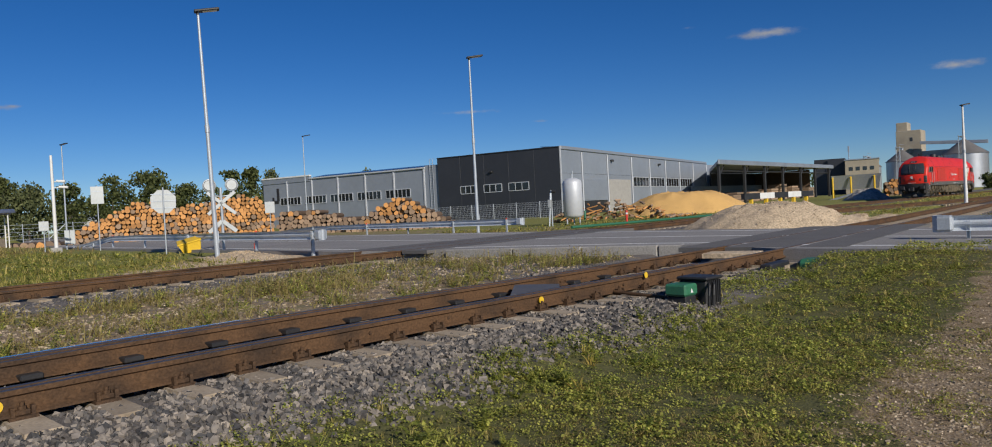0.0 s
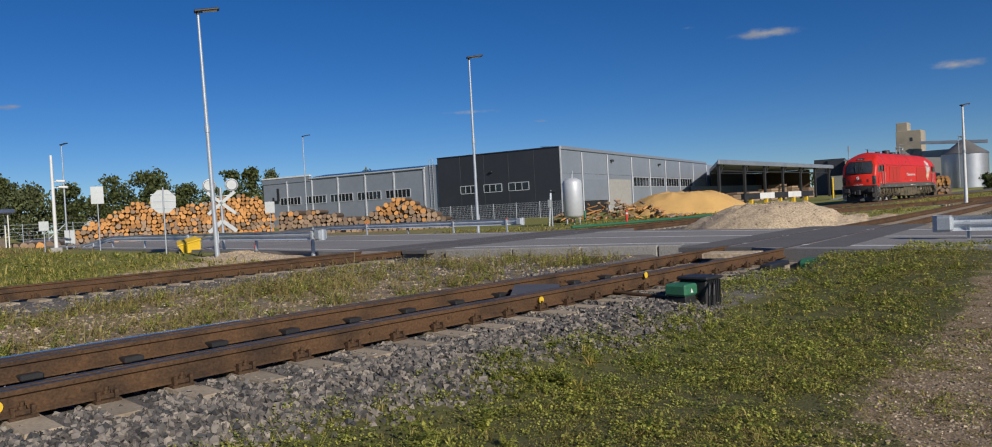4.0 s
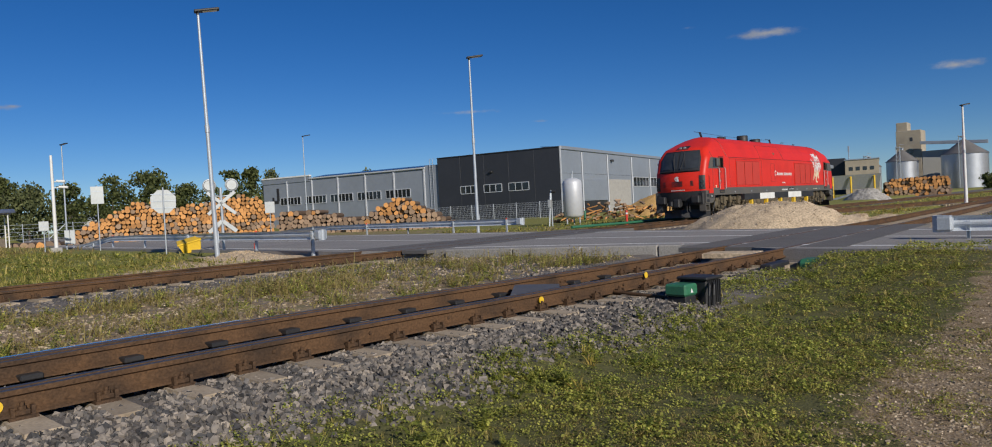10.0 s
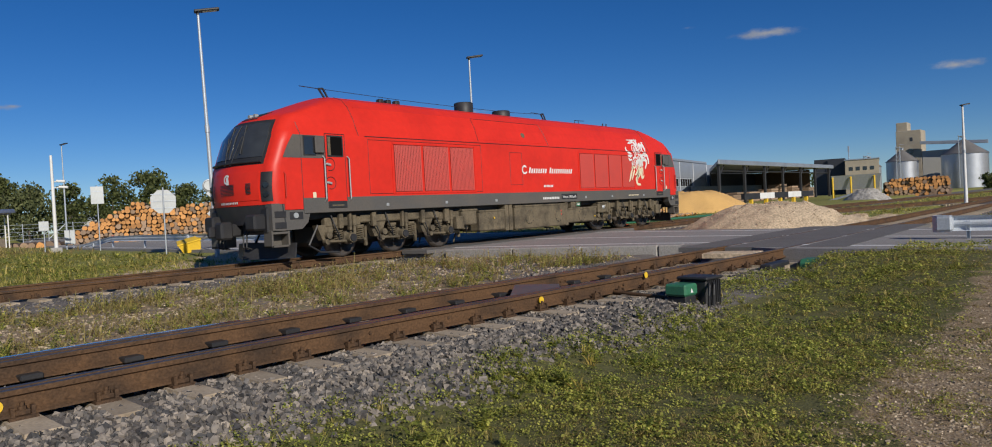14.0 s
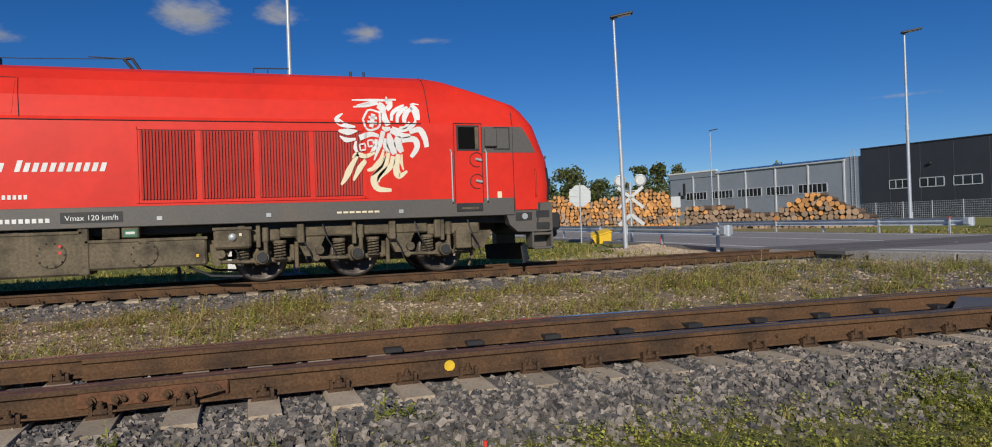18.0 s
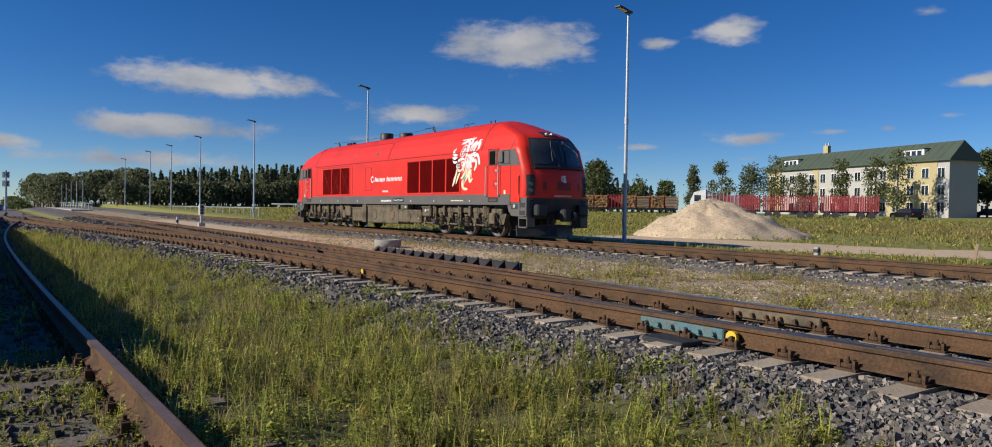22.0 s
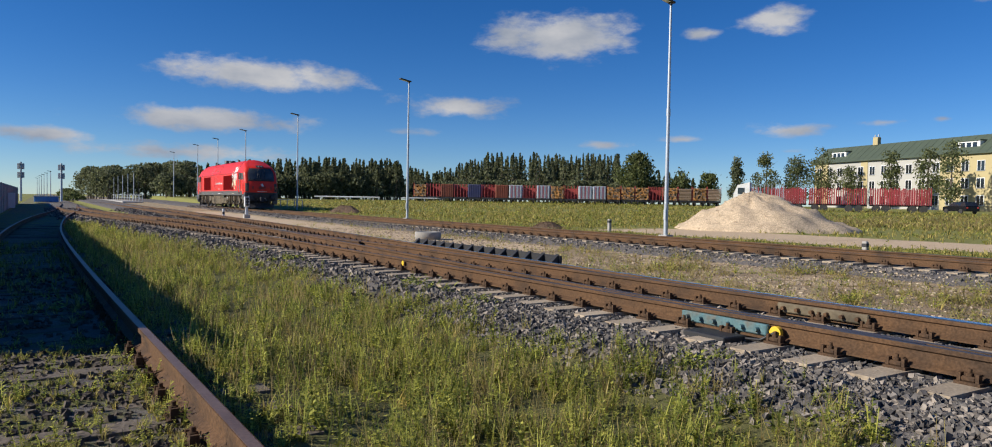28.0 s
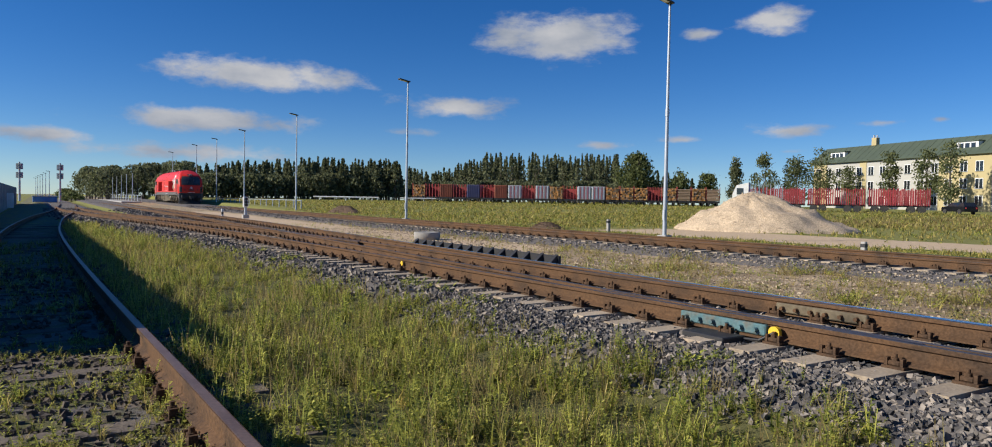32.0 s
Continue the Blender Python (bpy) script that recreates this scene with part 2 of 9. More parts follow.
M["blue"] = mat("faded_blue_paint", (0.075, 0.155, 0.17), 0.7, 0, 30, 0.3, 9, (0.13, 0.11, 0.08), 0.9, 0.15)
M["bluep"] = mat("blue_paint", (0.06, 0.20, 0.50), 0.6, 0, 20, 0.1, 2, None, 0.3, 0.05)
M["wblue"] = mat("dull_blue_paint", (0.07, 0.075, 0.17), 0.7, 0, 10, 0.2, 0.8, (0.14, 0.10, 0.13), 0.6, 0.1)
M["wred"] = mat("wagon_red", (0.36, 0.05, 0.045), 0.7, 0, 10, 0.2, 0.8, (0.22, 0.06, 0.05), 0.6, 0.1, rand=0.25)
M["cred"] = mat("container_red", (0.28, 0.085, 0.05), 0.7, 0, 10, 0.2, 0.8, (0.18, 0.07, 0.05), 0.6, 0.1, rand=0.2)
M["tyre"] = mat("rubber", (0.03, 0.03, 0.03), 0.85, 0, 20, 0.2, 3, (0.08, 0.07, 0.06), 0.5, 0.2)


def leafmat(name, a, b, vary=0.5):
    m = mat(name, a, 0.65, 0, 3.0, 0.25, 0.25, b, 0.7, 0.0, isl=vary, spread=b, spec=0.25)
    nt = m.node_tree
    p = nt.nodes["Principled BSDF"]
    src = p.inputs["Base Color"].links[0].from_socket
    tr = nt.nodes.new("ShaderNodeBsdfTranslucent")
    nt.links.new(src, tr.inputs["Color"])
    mx = nt.nodes.new("ShaderNodeMixShader")
    mx.inputs[0].default_value = 0.45
    nt.links.new(p.outputs[0], mx.inputs[1])
    nt.links.new(tr.outputs[0], mx.inputs[2])
    nt.links.new(mx.outputs[0], nt.nodes["Material Output"].inputs["Surface"])
    return m


M["leaf"] = leafmat("broad_leaves", (0.085, 0.115, 0.036), (0.135, 0.15, 0.055))
M["pine"] = leafmat("pine_needles", (0.10, 0.122, 0.058), (0.175, 0.185, 0.095))
M["birch"] = leafmat("birch_leaves", (0.12, 0.15, 0.06), (0.17, 0.18, 0.08))
M["grass"] = leafmat("grass_blades", (0.24, 0.265, 0.05), (0.46, 0.36, 0.125), 0.6)
M["weed"] = leafmat("weed_leaves", (0.19, 0.285, 0.048), (0.42, 0.395, 0.09), 0.65)
M["mat"] = leafmat("browned_knotweed", (0.27, 0.25, 0.06), (0.42, 0.31, 0.115), 0.6)
M["straw"] = leafmat("yellow_straw", (0.62, 0.50, 0.12), (0.5, 0.36, 0.1), 0.3)
M["dry"] = leafmat("dry_weeds", (0.50, 0.37, 0.175), (0.29, 0.25, 0.085), 0.6)


# ---- mesh building ----
class Mesh:
    """Gathers vertices and faces of one part."""

    def __init__(self):
        self.v, self.f, self.sm = [], [], []

    def add(self, vs, fs, smooth=False):
        n = len(self.v)
        self.v += [tuple(p) for p in vs]
        self.f += [tuple(i + n for i in q) for q in fs]
        self.sm += [smooth] * len(fs)
        return self

    def box(self, x0, x1, y0, y1, z0, z1, m=None):
        vs = [(x, y, z) for z in (z0, z1) for y in (y0, y1) for x in (x0, x1)]
        if m is not None:
            vs = [m @ Vector(p) for p in vs]
        return self.add(vs, [(0, 2, 3, 1), (4, 5, 7, 6), (0, 1, 5, 4), (2, 6, 7, 3), (0, 4, 6, 2), (1, 3, 7, 5)])

    def cbox(self, x0, x1, y0, y1, z0, z1, c=0.02, m=None):
        """A box with its edges cut off all round."""
        vs, fs = [], []
        X, Y, Z = (x0, x1), (y0, y1), (z0, z1)
        idx = {}
        for i in (0, 1):
            for j in (0, 1):
                for k in (0, 1):
                    sx, sy, sz = 1 - 2 * i, 1 - 2 * j, 1 - 2 * k
                    for a, d in (("x", (0, sy * c, sz * c)), ("y", (sx * c, 0, sz * c)), ("z", (sx * c, sy * c, 0))):
                        idx[i, j, k, a] = len(vs)
                        vs.append((X[i] + d[0], Y[j] + d[1], Z[k] + d[2]))
        for i in (0, 1):
            q = [idx[i, 0, 0, "x"], idx[i, 1, 0, "x"], idx[i, 1, 1, "x"], idx[i, 0, 1, "x"]]
            fs.append(tuple(q if i else q[::-1]))
            q = [idx[0, i, 0, "y"], idx[0, i, 1, "y"], idx[1, i, 1, "y"], idx[1, i, 0, "y"]]
            fs.append(tuple(q if i else q[::-1]))
            q = [idx[0, 0, i, "z"], idx[1, 0, i, "z"], idx[1, 1, i, "z"], idx[0, 1, i, "z"]]
            fs.append(tuple(q if i else q[::-1]))
        for i in (0, 1):
            for j in (0, 1):
                fs.append((idx[i, j, 0, "x"], idx[i, j, 1, "x"], idx[i, j, 1, "y"], idx[i, j, 0, "y"]))
                fs.append((idx[i, 0, j, "x"], idx[i, 1, j, "x"], idx[i, 1, j, "z"], idx[i, 0, j, "z"]))
                fs.append((idx[0, i, j, "y"], idx[1, i, j, "y"], idx[1, i, j, "z"], idx[0, i, j, "z"]))
                for k in (0, 1):
                    fs.append((idx[i, j, k, "x"], idx[i, j, k, "y"], idx[i, j, k, "z"]))
        if m is not None:
            vs = [m @ Vector(p) for p in vs]
        return self.add(vs, fs)

    def tube(self, p0, p1, r0, r1=None, n=10, caps=True, smooth=True):
        p0, p1 = Vector(p0), Vector(p1)
        r1 = r0 if r1 is None else r1
        q = (p1 - p0).to_track_quat("Z", "Y")
        vs = []
        for p, r in ((p0, r0), (p1, r1)):
            vs += [p + q @ Vector((r * math.cos(2 * math.pi * i / n), r * math.sin(2 * math.pi * i / n), 0)) for i in range(n)]
        self.add(vs, [(i, (i + 1) % n, n + (i + 1) % n, n + i) for i in range(n)], smooth)
        if caps:
            self.add(vs[:n], [tuple(range(n))[::-1]])
            self.add(vs[n:], [tuple(range(n))])
        return self

    def wire(self, pts, r, n=6):
        for a, b in zip(pts[:-1], pts[1:]):
            self.tube(a, b, r, r, n)
        return self

    def prism(self, prof, path, closed=True, smooth=False, caps=True):
        """A profile (across, up) swept along points with a level sideways vector."""
        path = [Vector(p) for p in path]
        n = len(prof)
        vs = []
        for i, p in enumerate(path):
            a = path[min(i + 1, len(path) - 1)] - path[max(i - 1, 0)]
            side = Vector((a.y, -a.x, 0)).normalized()
            vs += [p + side * u + Vector((0, 0, w)) for u, w in prof]
        fs = []
        for i in range(len(path) - 1):
            for j in range(n if closed else n - 1):
                k = (j + 1) % n
                fs.append((i * n + j, (i + 1) * n + j, (i + 1) * n + k, i * n + k))
        self.add(vs, fs, smooth)
        if caps and closed:
            self.add(vs[:n], [tuple(range(n))])
            self.add(vs[-n:], [tuple(range(n))[::-1]])
        return self

    def lathe(self, prof, n=16, m=None, smooth=True):
        """Radius and height pairs turned round the z axis."""
        vs, fs = [], []
        for r, z in prof:
            vs += [(r * math.cos(2 * math.pi * i / n), r * math.sin(2 * math.pi * i / n), z) for i in range(n)]
        for j in range(len(prof) - 1):
            fs += [(j * n + i, j * n + (i + 1) % n, (j + 1) * n + (i + 1) % n, (j + 1) * n + i) for i in range(n)]
        if m is not None:
            vs = [m @ Vector(p) for p in vs]
        return self.add(vs, fs, smooth)

    def data(self, name, material):
        me = bpy.data.meshes.new(name)
        me.from_pydata(self.v, [], self.f)
        me.polygons.foreach_set("use_smooth", self.sm)
        for mm in (material if isinstance(material, (list, tuple)) else [material]):
            me.materials.append(mm)
        me.update()
        return me


def part(name, b, material, parent=None, label="", m=None):
    me = b if isinstance(b, bpy.types.Mesh) else b.data(name, material)
    ob = new(name, me)
    if parent is not None:
        ob.parent = parent
    if m is not None:
        ob.matrix_local = m
    if label:
        tagged(ob, label)
    return ob


def pieces(name, b, material, parent, label=""):
    """Each separate piece of b as a part of its own."""
    group = list(range(len(b.f)))
    lo = [[min(b.v[i][k] for i in q) - 0.0005 for k in range(3)] for q in b.f]
    hi = [[max(b.v[i][k] for i in q) + 0.0005 for k in range(3)] for q in b.f]
    boxes = []
    for n in range(len(b.f)):
        box, keep = (lo[n], hi[n], [n]), []
        for c in boxes:
            if all(c[0][k] <= box[1][k] and box[0][k] <= c[1][k] for k in range(3)):
                box = ([min(p) for p in zip(c[0], box[0])], [max(p) for p in zip(c[1], box[1])], c[2] + box[2])
            else:
                keep.append(c)
        boxes = keep + [box]
    for c in boxes:
        m = Mesh()
        for n in c[2]:
            m.add([b.v[i] for i in b.f[n]], [tuple(range(len(b.f[n])))], b.sm[n])
        part(name, m, material, parent, label)


def thing(name, label, category, group="", m=None, kind=""):
    ob = new(name)
    ob.empty_display_size = 0.2
    if m is not None:
        ob.matrix_world = m
    return tagged(ob, label, category, group, kind)


def smooth(a, b, t):
    t = min(1.0, max(0.0, (t - a) / (b - a)))
    return t * t * (3 - 2 * t)


def scatter(name, tverts, tfaces, mats, tint, material, label, kind="stuff", category="", smooth_faces=False):
    """Many copies of a small template as one mesh. mats: n x 3 x 3 turns and sizes, tint: n x 3 places."""
    tv, tf = np.array(tverts, float), np.array(tfaces, int)
    n, k = len(tint), len(tv)
    v = np.einsum("nij,kj->nki", mats, tv) + tint[:, None, :]
    f = (tf[None] + (np.arange(n) * k)[:, None, None]).reshape(-1, tf.shape[1])
    me = bpy.data.meshes.new(name)
    me.vertices.add(n * k)
    me.vertices.foreach_set("co", v.reshape(-1))
    c = tf.shape[1]
    me.loops.add(len(f) * c)
    me.loops.foreach_set("vertex_index", f.reshape(-1))
    me.polygons.add(len(f))
    me.polygons.foreach_set("loop_start", np.arange(len(f)) * c)
    me.polygons.foreach_set("loop_total", np.full(len(f), c))
    me.polygons.foreach_set("use_smooth", np.zeros(len(f), bool))
    me.materials.append(material)
    me.update(calc_edges=True)
    me.validate()
    return me


def turns(rng, n, size, flat=None, tilt=6.3):
    """Random turns times sizes."""
    a, b, c = rng.uniform(0, 6.283, n), rng.uniform(-tilt, tilt, n) / 2, rng.uniform(-tilt, tilt, n) / 2
    ca, sa, cb, sb, cc, sc = np.cos(a), np.sin(a), np.cos(b), np.sin(b), np.cos(c), np.sin(c)
    z, o = np.zeros(n), np.ones(n)
    rz = np.stack([np.stack([ca, -sa, z], -1), np.stack([sa, ca, z], -1), np.stack([z, z, o], -1)], 1)
    ry = np.stack([np.stack([cb, z, sb], -1), np.stack([z, o, z], -1), np.stack([-sb, z, cb], -1)], 1)
    rx = np.stack([np.stack([o, z, z], -1), np.stack([z, cc, -sc], -1), np.stack([z, sc, cc], -1)], 1)
    m = rz @ ry @ rx
    return m * np.asarray(size)[:, None, None] if np.ndim(size) == 1 else m * np.asarray(size)[:, None, :]


# ---- the lie of the land ----
NEAR = [(90, 4.9), (30, 5.35), (20, 5.5), (14, 5.6), (10, 5.9), (6, 6.3), (2, 6.6), (-3, 6.6), (-10, 6.45), (-17, 6.25), (-24, 6.0),
        (-30, 5.55), (-40, 4.45), (-47, 3.55), (-60, 2.4), (-75, 2.2)]
MID = [(-3, 6.6), (-10, 6.85), (-20, 7.3), (-30, 7.75), (-44, 8.1), (-80, 8.2), (-160, 8.4)]


def main_y(x):
    """The main track runs straight and bends gently towards its eastern end."""
    return 16.8 - 0.0006 * max(0.0, x - 35) ** 2


def main_turn(x):
    return -math.degrees(math.atan(0.0012 * max(0.0, x - 35)))


MAIN = [(x, main_y(x)) for x in range(170, 30, -5)] + [(30, 16.8), (-230, 16.8)]
EAST = [(140, -2.0), (70, 7.0), (60, 9.0), (52, 11.0), (44, 13.4), (36, 15.6), (28, 16.7)]
SIDE = [(-0.8, 0.15), (-3.5, 0.10), (-9.7, -0.04), (-16, -0.13), (-22, -0.16), (-28, -0.12), (-34, 0.06), (-40, 0.3), (-46, 0.62), (-61, 1.75), (-72, 2.25), (-100, 3.2), (-160, 4.0)]


def curve_y(path, x):
    px = [p[0] for p in path][::-1]
    py = [p[1] for p in path][::-1]
    return float(np.interp(x, px, py))


def fine(path, step=1.0):
    """The path rounded at its corners, in even steps of x."""
    x0, x1 = path[-1][0], path[0][0]
    n = max(2, int((x1 - x0) / step))
    xs = np.linspace(x0, x1, n + 1)
    w = 3.0 if n > 3 else 0
    out = []
    for x in xs:
        ks = [curve_y(path, min(x1, max(x0, x + d * w / 4))) for d in (-4, -2, -1, 0, 1, 2, 4)] if w else [curve_y(path, x)]
        out.append((x, sum(ks) / len(ks)))
    return out


def road_near(y):
    return float(np.interp(y, [-80, 2, 5, 7.5, 14.5, 18, 50, 90, 160], [15.2, 14.4, 14.8, 16.3, 15.3, 14.6, 19.0, 28.0, 52.0]))


def road_far(y):
    return float(np.interp(y, [-80, 2, 7, 21, 44, 90, 160], [20.5, 21.6, 23.4, 26.5, 29.8, 38.5, 62.0]))


def gz(x, y):
    """Height of the ground; sleepers' tops lie at 0."""
    d = math.hypot(x, y)
    z = -0.28
    if y < 2.6:
        z = -0.28 + 0.15 * smooth(2.4, 1.2, y) * smooth(3, -3, x)
    n = curve_y(NEAR, x)
    bank = max(smooth(2.9, 1.75, abs(y - n)), smooth(2.9, 1.75, abs(y - curve_y(MID, x))) if x < -3 else 0, smooth(3.0, 1.8, abs(y - 16.8)))
    z = z + (-0.035 - z) * bank
    if 8 < y < 15:
        z = max(z, -0.17 + 0.14 * smooth(4, 11, x))
    if y > 18.5:
        z = -0.28 + 0.2 * smooth(18.5, 20.5, y)
    if x > 8:
        r = smooth(9.5, 13.5, x) * smooth(42, 30, x)
        z = max(z, -0.28 + 0.34 * r) if y > 19 else z
    if y < 4.4 and 5 < x < 16:
        z = max(z, -0.28 + 0.44 * smooth(road_near(y) - 6.5, road_near(y) - 0.05, x) * smooth(4.6, 3.6, y))
    far = smooth(35, 170, d)
    z += far * (1.25 if x < 40 else 0.5) * (1 if y > 20 else smooth(-5, 20, y) * 0.5)
    z += 0.03 * noise.noise((x * 0.6, y * 0.6, 0)) * (1 - bank)
    a, b = road_near(y), road_far(y)
    if a - 2.2 < x < b + 2.2 and -80 < y < 160:
        lim = 0.12 - (0.16 if 7.5 < y < 14.6 and x < b else 0.42) * max(smooth(a - 0.1, a - 1.2, x), smooth(b + 0.1, b + 1.6, x)) if y < 18 else 0.1
        lim = 0.17 if y < 3.8 and x < b - 1 else lim
        z = min(max(z, -0.1), lim) if y > 18 else min(z, lim)
    return z


# ---- ground ----
def ground_mat():
    m = bpy.data.materials.new("ground")
    m.use_nodes = True
    nt = m.node_tree
    nd, ln = nt.nodes, nt.links
    p = nd["Principled BSDF"]
    p.inputs["Roughness"].default_value = 0.95
    p.inputs["Specular IOR Level"].default_value = 0.2
    tc = nd.new("ShaderNodeTexCoord")

    def tex(scale, detail=6.0, rough=0.6):
        n = nd.new("ShaderNodeTexNoise")
        n.inputs["Scale"].default_value, n.inputs["Detail"].default_value, n.inputs["Roughness"].default_value = scale, detail, rough
        ln.new(tc.outputs["Object"], n.inputs["Vector"])
        return n.outputs["Fac"]

    def ramp(src, stops):
        r = nd.new("ShaderNodeValToRGB")
        e = r.color_ramp.elements
        while len(e) < len(stops):
            e.new(0.5)
        for q, (pos, c) in zip(e, stops):
            q.position, q.color = pos, (*c, 1)
        ln.new(src, r.inputs["Fac"])
        return r.outputs["Color"]

    def mix(fac, a, b):
        x = nd.new("ShaderNodeMix")
        x.data_type = "RGBA"
        ln.new(fac, x.inputs[0])
        ln.new(a, x.inputs[6])
        ln.new(b, x.inputs[7])
        return x.outputs[2]

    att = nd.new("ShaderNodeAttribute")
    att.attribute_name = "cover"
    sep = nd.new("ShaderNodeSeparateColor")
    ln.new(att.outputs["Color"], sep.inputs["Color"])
    grass = mix(tex(0.5), ramp(tex(30), [(0.3, (0.13, 0.145, 0.035)), (0.5, (0.22, 0.22, 0.06)), (0.7, (0.33, 0.285, 0.105))]),
                ramp(tex(22), [(0.3, (0.14, 0.16, 0.04)), (0.55, (0.24, 0.235, 0.07)), (0.75, (0.38, 0.31, 0.13))]))
    soil = ramp(tex(45, 8, 0.75), [(0.32, (0.10, 0.07, 0.042)), (0.5, (0.28, 0.205, 0.125)), (0.66, (0.50, 0.40, 0.275))])
    grit = ramp(tex(60, 8, 0.8), [(0.3, (0.05, 0.045, 0.04)), (0.5, (0.15, 0.135, 0.125)), (0.7, (0.27, 0.25, 0.235))])
    sand = ramp(tex(8, 8, 0.7), [(0.3, (0.46, 0.34, 0.215)), (0.7, (0.66, 0.51, 0.35))])
    # each cover frays along its border
    def fray(src, scale, amount):
        a = nd.new("ShaderNodeMath")
        a.operation = "MULTIPLY_ADD"
        ln.new(tex(scale), a.inputs[0])
        a.inputs[1].default_value, a.inputs[2].default_value = amount, -amount / 2
        b = nd.new("ShaderNodeMath")
        b.operation = "ADD"
        ln.new(src, b.inputs[0])
        ln.new(a.outputs["Value"], b.inputs[1])
        r = nd.new("ShaderNodeMapRange")
        r.interpolation_type = "SMOOTHSTEP"
        r.inputs["From Min"].default_value, r.inputs["From Max"].default_value = 0.4, 0.6
        ln.new(b.outputs["Value"], r.inputs["Value"])
        return r.outputs["Result"]

    # brown plant remains, with the shade between the plants put into the colour
    shaded_litter = ramp(tex(35, 8, 0.7), [(0.3, (0.065, 0.066, 0.026)), (0.55, (0.125, 0.122, 0.048)), (0.75, (0.21, 0.18, 0.08))])
    grass = mix(att.outputs["Alpha"], grass, shaded_litter)
    c = mix(fray(sep.outputs["Green"], 2.2, 1.3), grass, soil)
    c = mix(fray(sep.outputs["Blue"], 1.5, 0.5), c, sand)
    c = mix(fray(sep.outputs["Red"], 3.0, 0.9), c, grit)
    ln.new(c, p.inputs["Base Color"])
    bp = nd.new("ShaderNodeBump")
    bp.inputs["Strength"].default_value, bp.inputs["Distance"].default_value = 0.5, 0.03
    ln.new(tex(38, 8, 0.7), bp.inputs["Height"])
    ln.new(bp.outputs["Normal"], p.inputs["Normal"])
    return m


def dirt_lane(x, y):
    """The trodden sandy lane beyond the main track."""
    near = float(np.interp(x, [-60, -40, -14.5, -10.3, -6], [22.3, 22.5, 23.4, 25.6, 31]))
    return smooth(near - 0.7, near + 0.7, y) * smooth(near + 9, near + 6, y) * smooth(-4.5, -6.5, x) * smooth(-34, -25, x)


def cover(x, y):
    """How much of ballast, of bare soil and of sand there is."""
    n = curve_y(NEAR, x)
    d = abs(y - n)
    if x < -3:
        d = min(d, abs(y - curve_y(MID, x)))
    red = max(smooth(2.6, 1.9, d), smooth(2.9, 2.1, abs(y - 16.8)))
    if x < 14 and 8 < y < 15.5:
        red = max(red, 0.1)
    green = 0.15
    if 7.5 < y < 14.8 and x < 16.5:
        green = 0.62
        red = max(red, (0.42 + 0.2 * smooth(8, 13, x)) * smooth(-9, -3, x))
    if -2.0 < y < 1.2 and x < 1:
        green = 0.35
        red = 0.5
    if x > 4 and y < 2.4:
        green = smooth(3.5, 5.5, x) * smooth(1.9, 0.9, y + 0.02 * (x - 6)) * 0.9
    if 11.5 < x < 40 and 18 < y < (27 if x < 20 else 60):
        green = 0.5
    blue = 0.0
    if x < -1 and 20 < y < 50:
        blue = 0.8 * dirt_lane(x, y)
    if x < -14 and 10 < y < 13.6:
        blue = max(blue, 0.66 * smooth(-12, -20, x) * smooth(-90, -60, x))
    if x < 0 and 8.6 < y < 14.6:
        blue = max(blue, 0.46 * smooth(-1, -8, x))
    if 9.5 < x < 16 and 18.4 < y < 25:
        blue = 0.62
    if 26 < x < 48 and 3 < y < 16:
        blue = max(blue, 0.4)
    return red, green, blue


def shaded_thatch(x, y):
    """Litter under the trackside plants, darkened to stand in for shade among them."""
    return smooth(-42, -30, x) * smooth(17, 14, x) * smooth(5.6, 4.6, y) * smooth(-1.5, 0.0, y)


def build_ground():
    xs = sorted(set([-2500, -1500, -900, -600, -420, -300, -240, -200, -170, -150, -135] + list(np.arange(-120, -60, 4)) + list(np.arange(-60, -20, 1.25))
                    + list(np.arange(-20, 24, 0.4)) + list(np.arange(24, 50, 1.25)) + list(np.arange(50, 140, 5)) + [150, 170, 200, 240, 300, 420, 600, 900, 1500, 2500]))
    ys = sorted(set([-2500, -900, -300, -120, -60, -30, -18, -12, -8, -6] + list(np.arange(-5, 24, 0.35)) + list(np.arange(24, 60, 1.25))
                    + list(np.arange(60, 130, 5)) + [140, 160, 180, 200, 240, 300, 420, 600, 900, 1500, 2500]))
    nx = len(xs)
    v = [(x, y, gz(x, y)) for y in ys for x in xs]
    f = [(j * nx + i, j * nx + i + 1, (j + 1) * nx + i + 1, (j + 1) * nx + i) for j in range(len(ys) - 1) for i in range(nx - 1)]
    b = Mesh().add(v, f, True)
    me = b.data("ground", ground_mat())
    at = me.color_attributes.new("cover", "FLOAT_COLOR", "POINT")
    cols = np.ones((len(v), 4))
    cols[:, :3] = [cover(p[0], p[1]) for p in v]
    cols[:, 3] = [shaded_thatch(p[0], p[1]) for p in v]
    at.data.foreach_set("color", cols.reshape(-1))
    tagged(part("ground", me, None), "grassy gravel ground with weeds along the tracks", "ground", kind="structure")


build_ground()

# ---- tracks ----
RAIL = [(-0.036, 0), (0.036, 0), (0.036, -0.035), (0.012, -0.05), (0.010, -0.135), (0.066, -0.165), (0.066, -0.18), (-0.066, -0.18),
        (-0.066, -0.165), (-0.010, -0.135), (-0.012, -0.05), (-0.036, -0.035)]
HEAD = [(-0.03, 0.0015), (0.03, 0.0015), (0.03, -0.002), (-0.03, -0.002)]


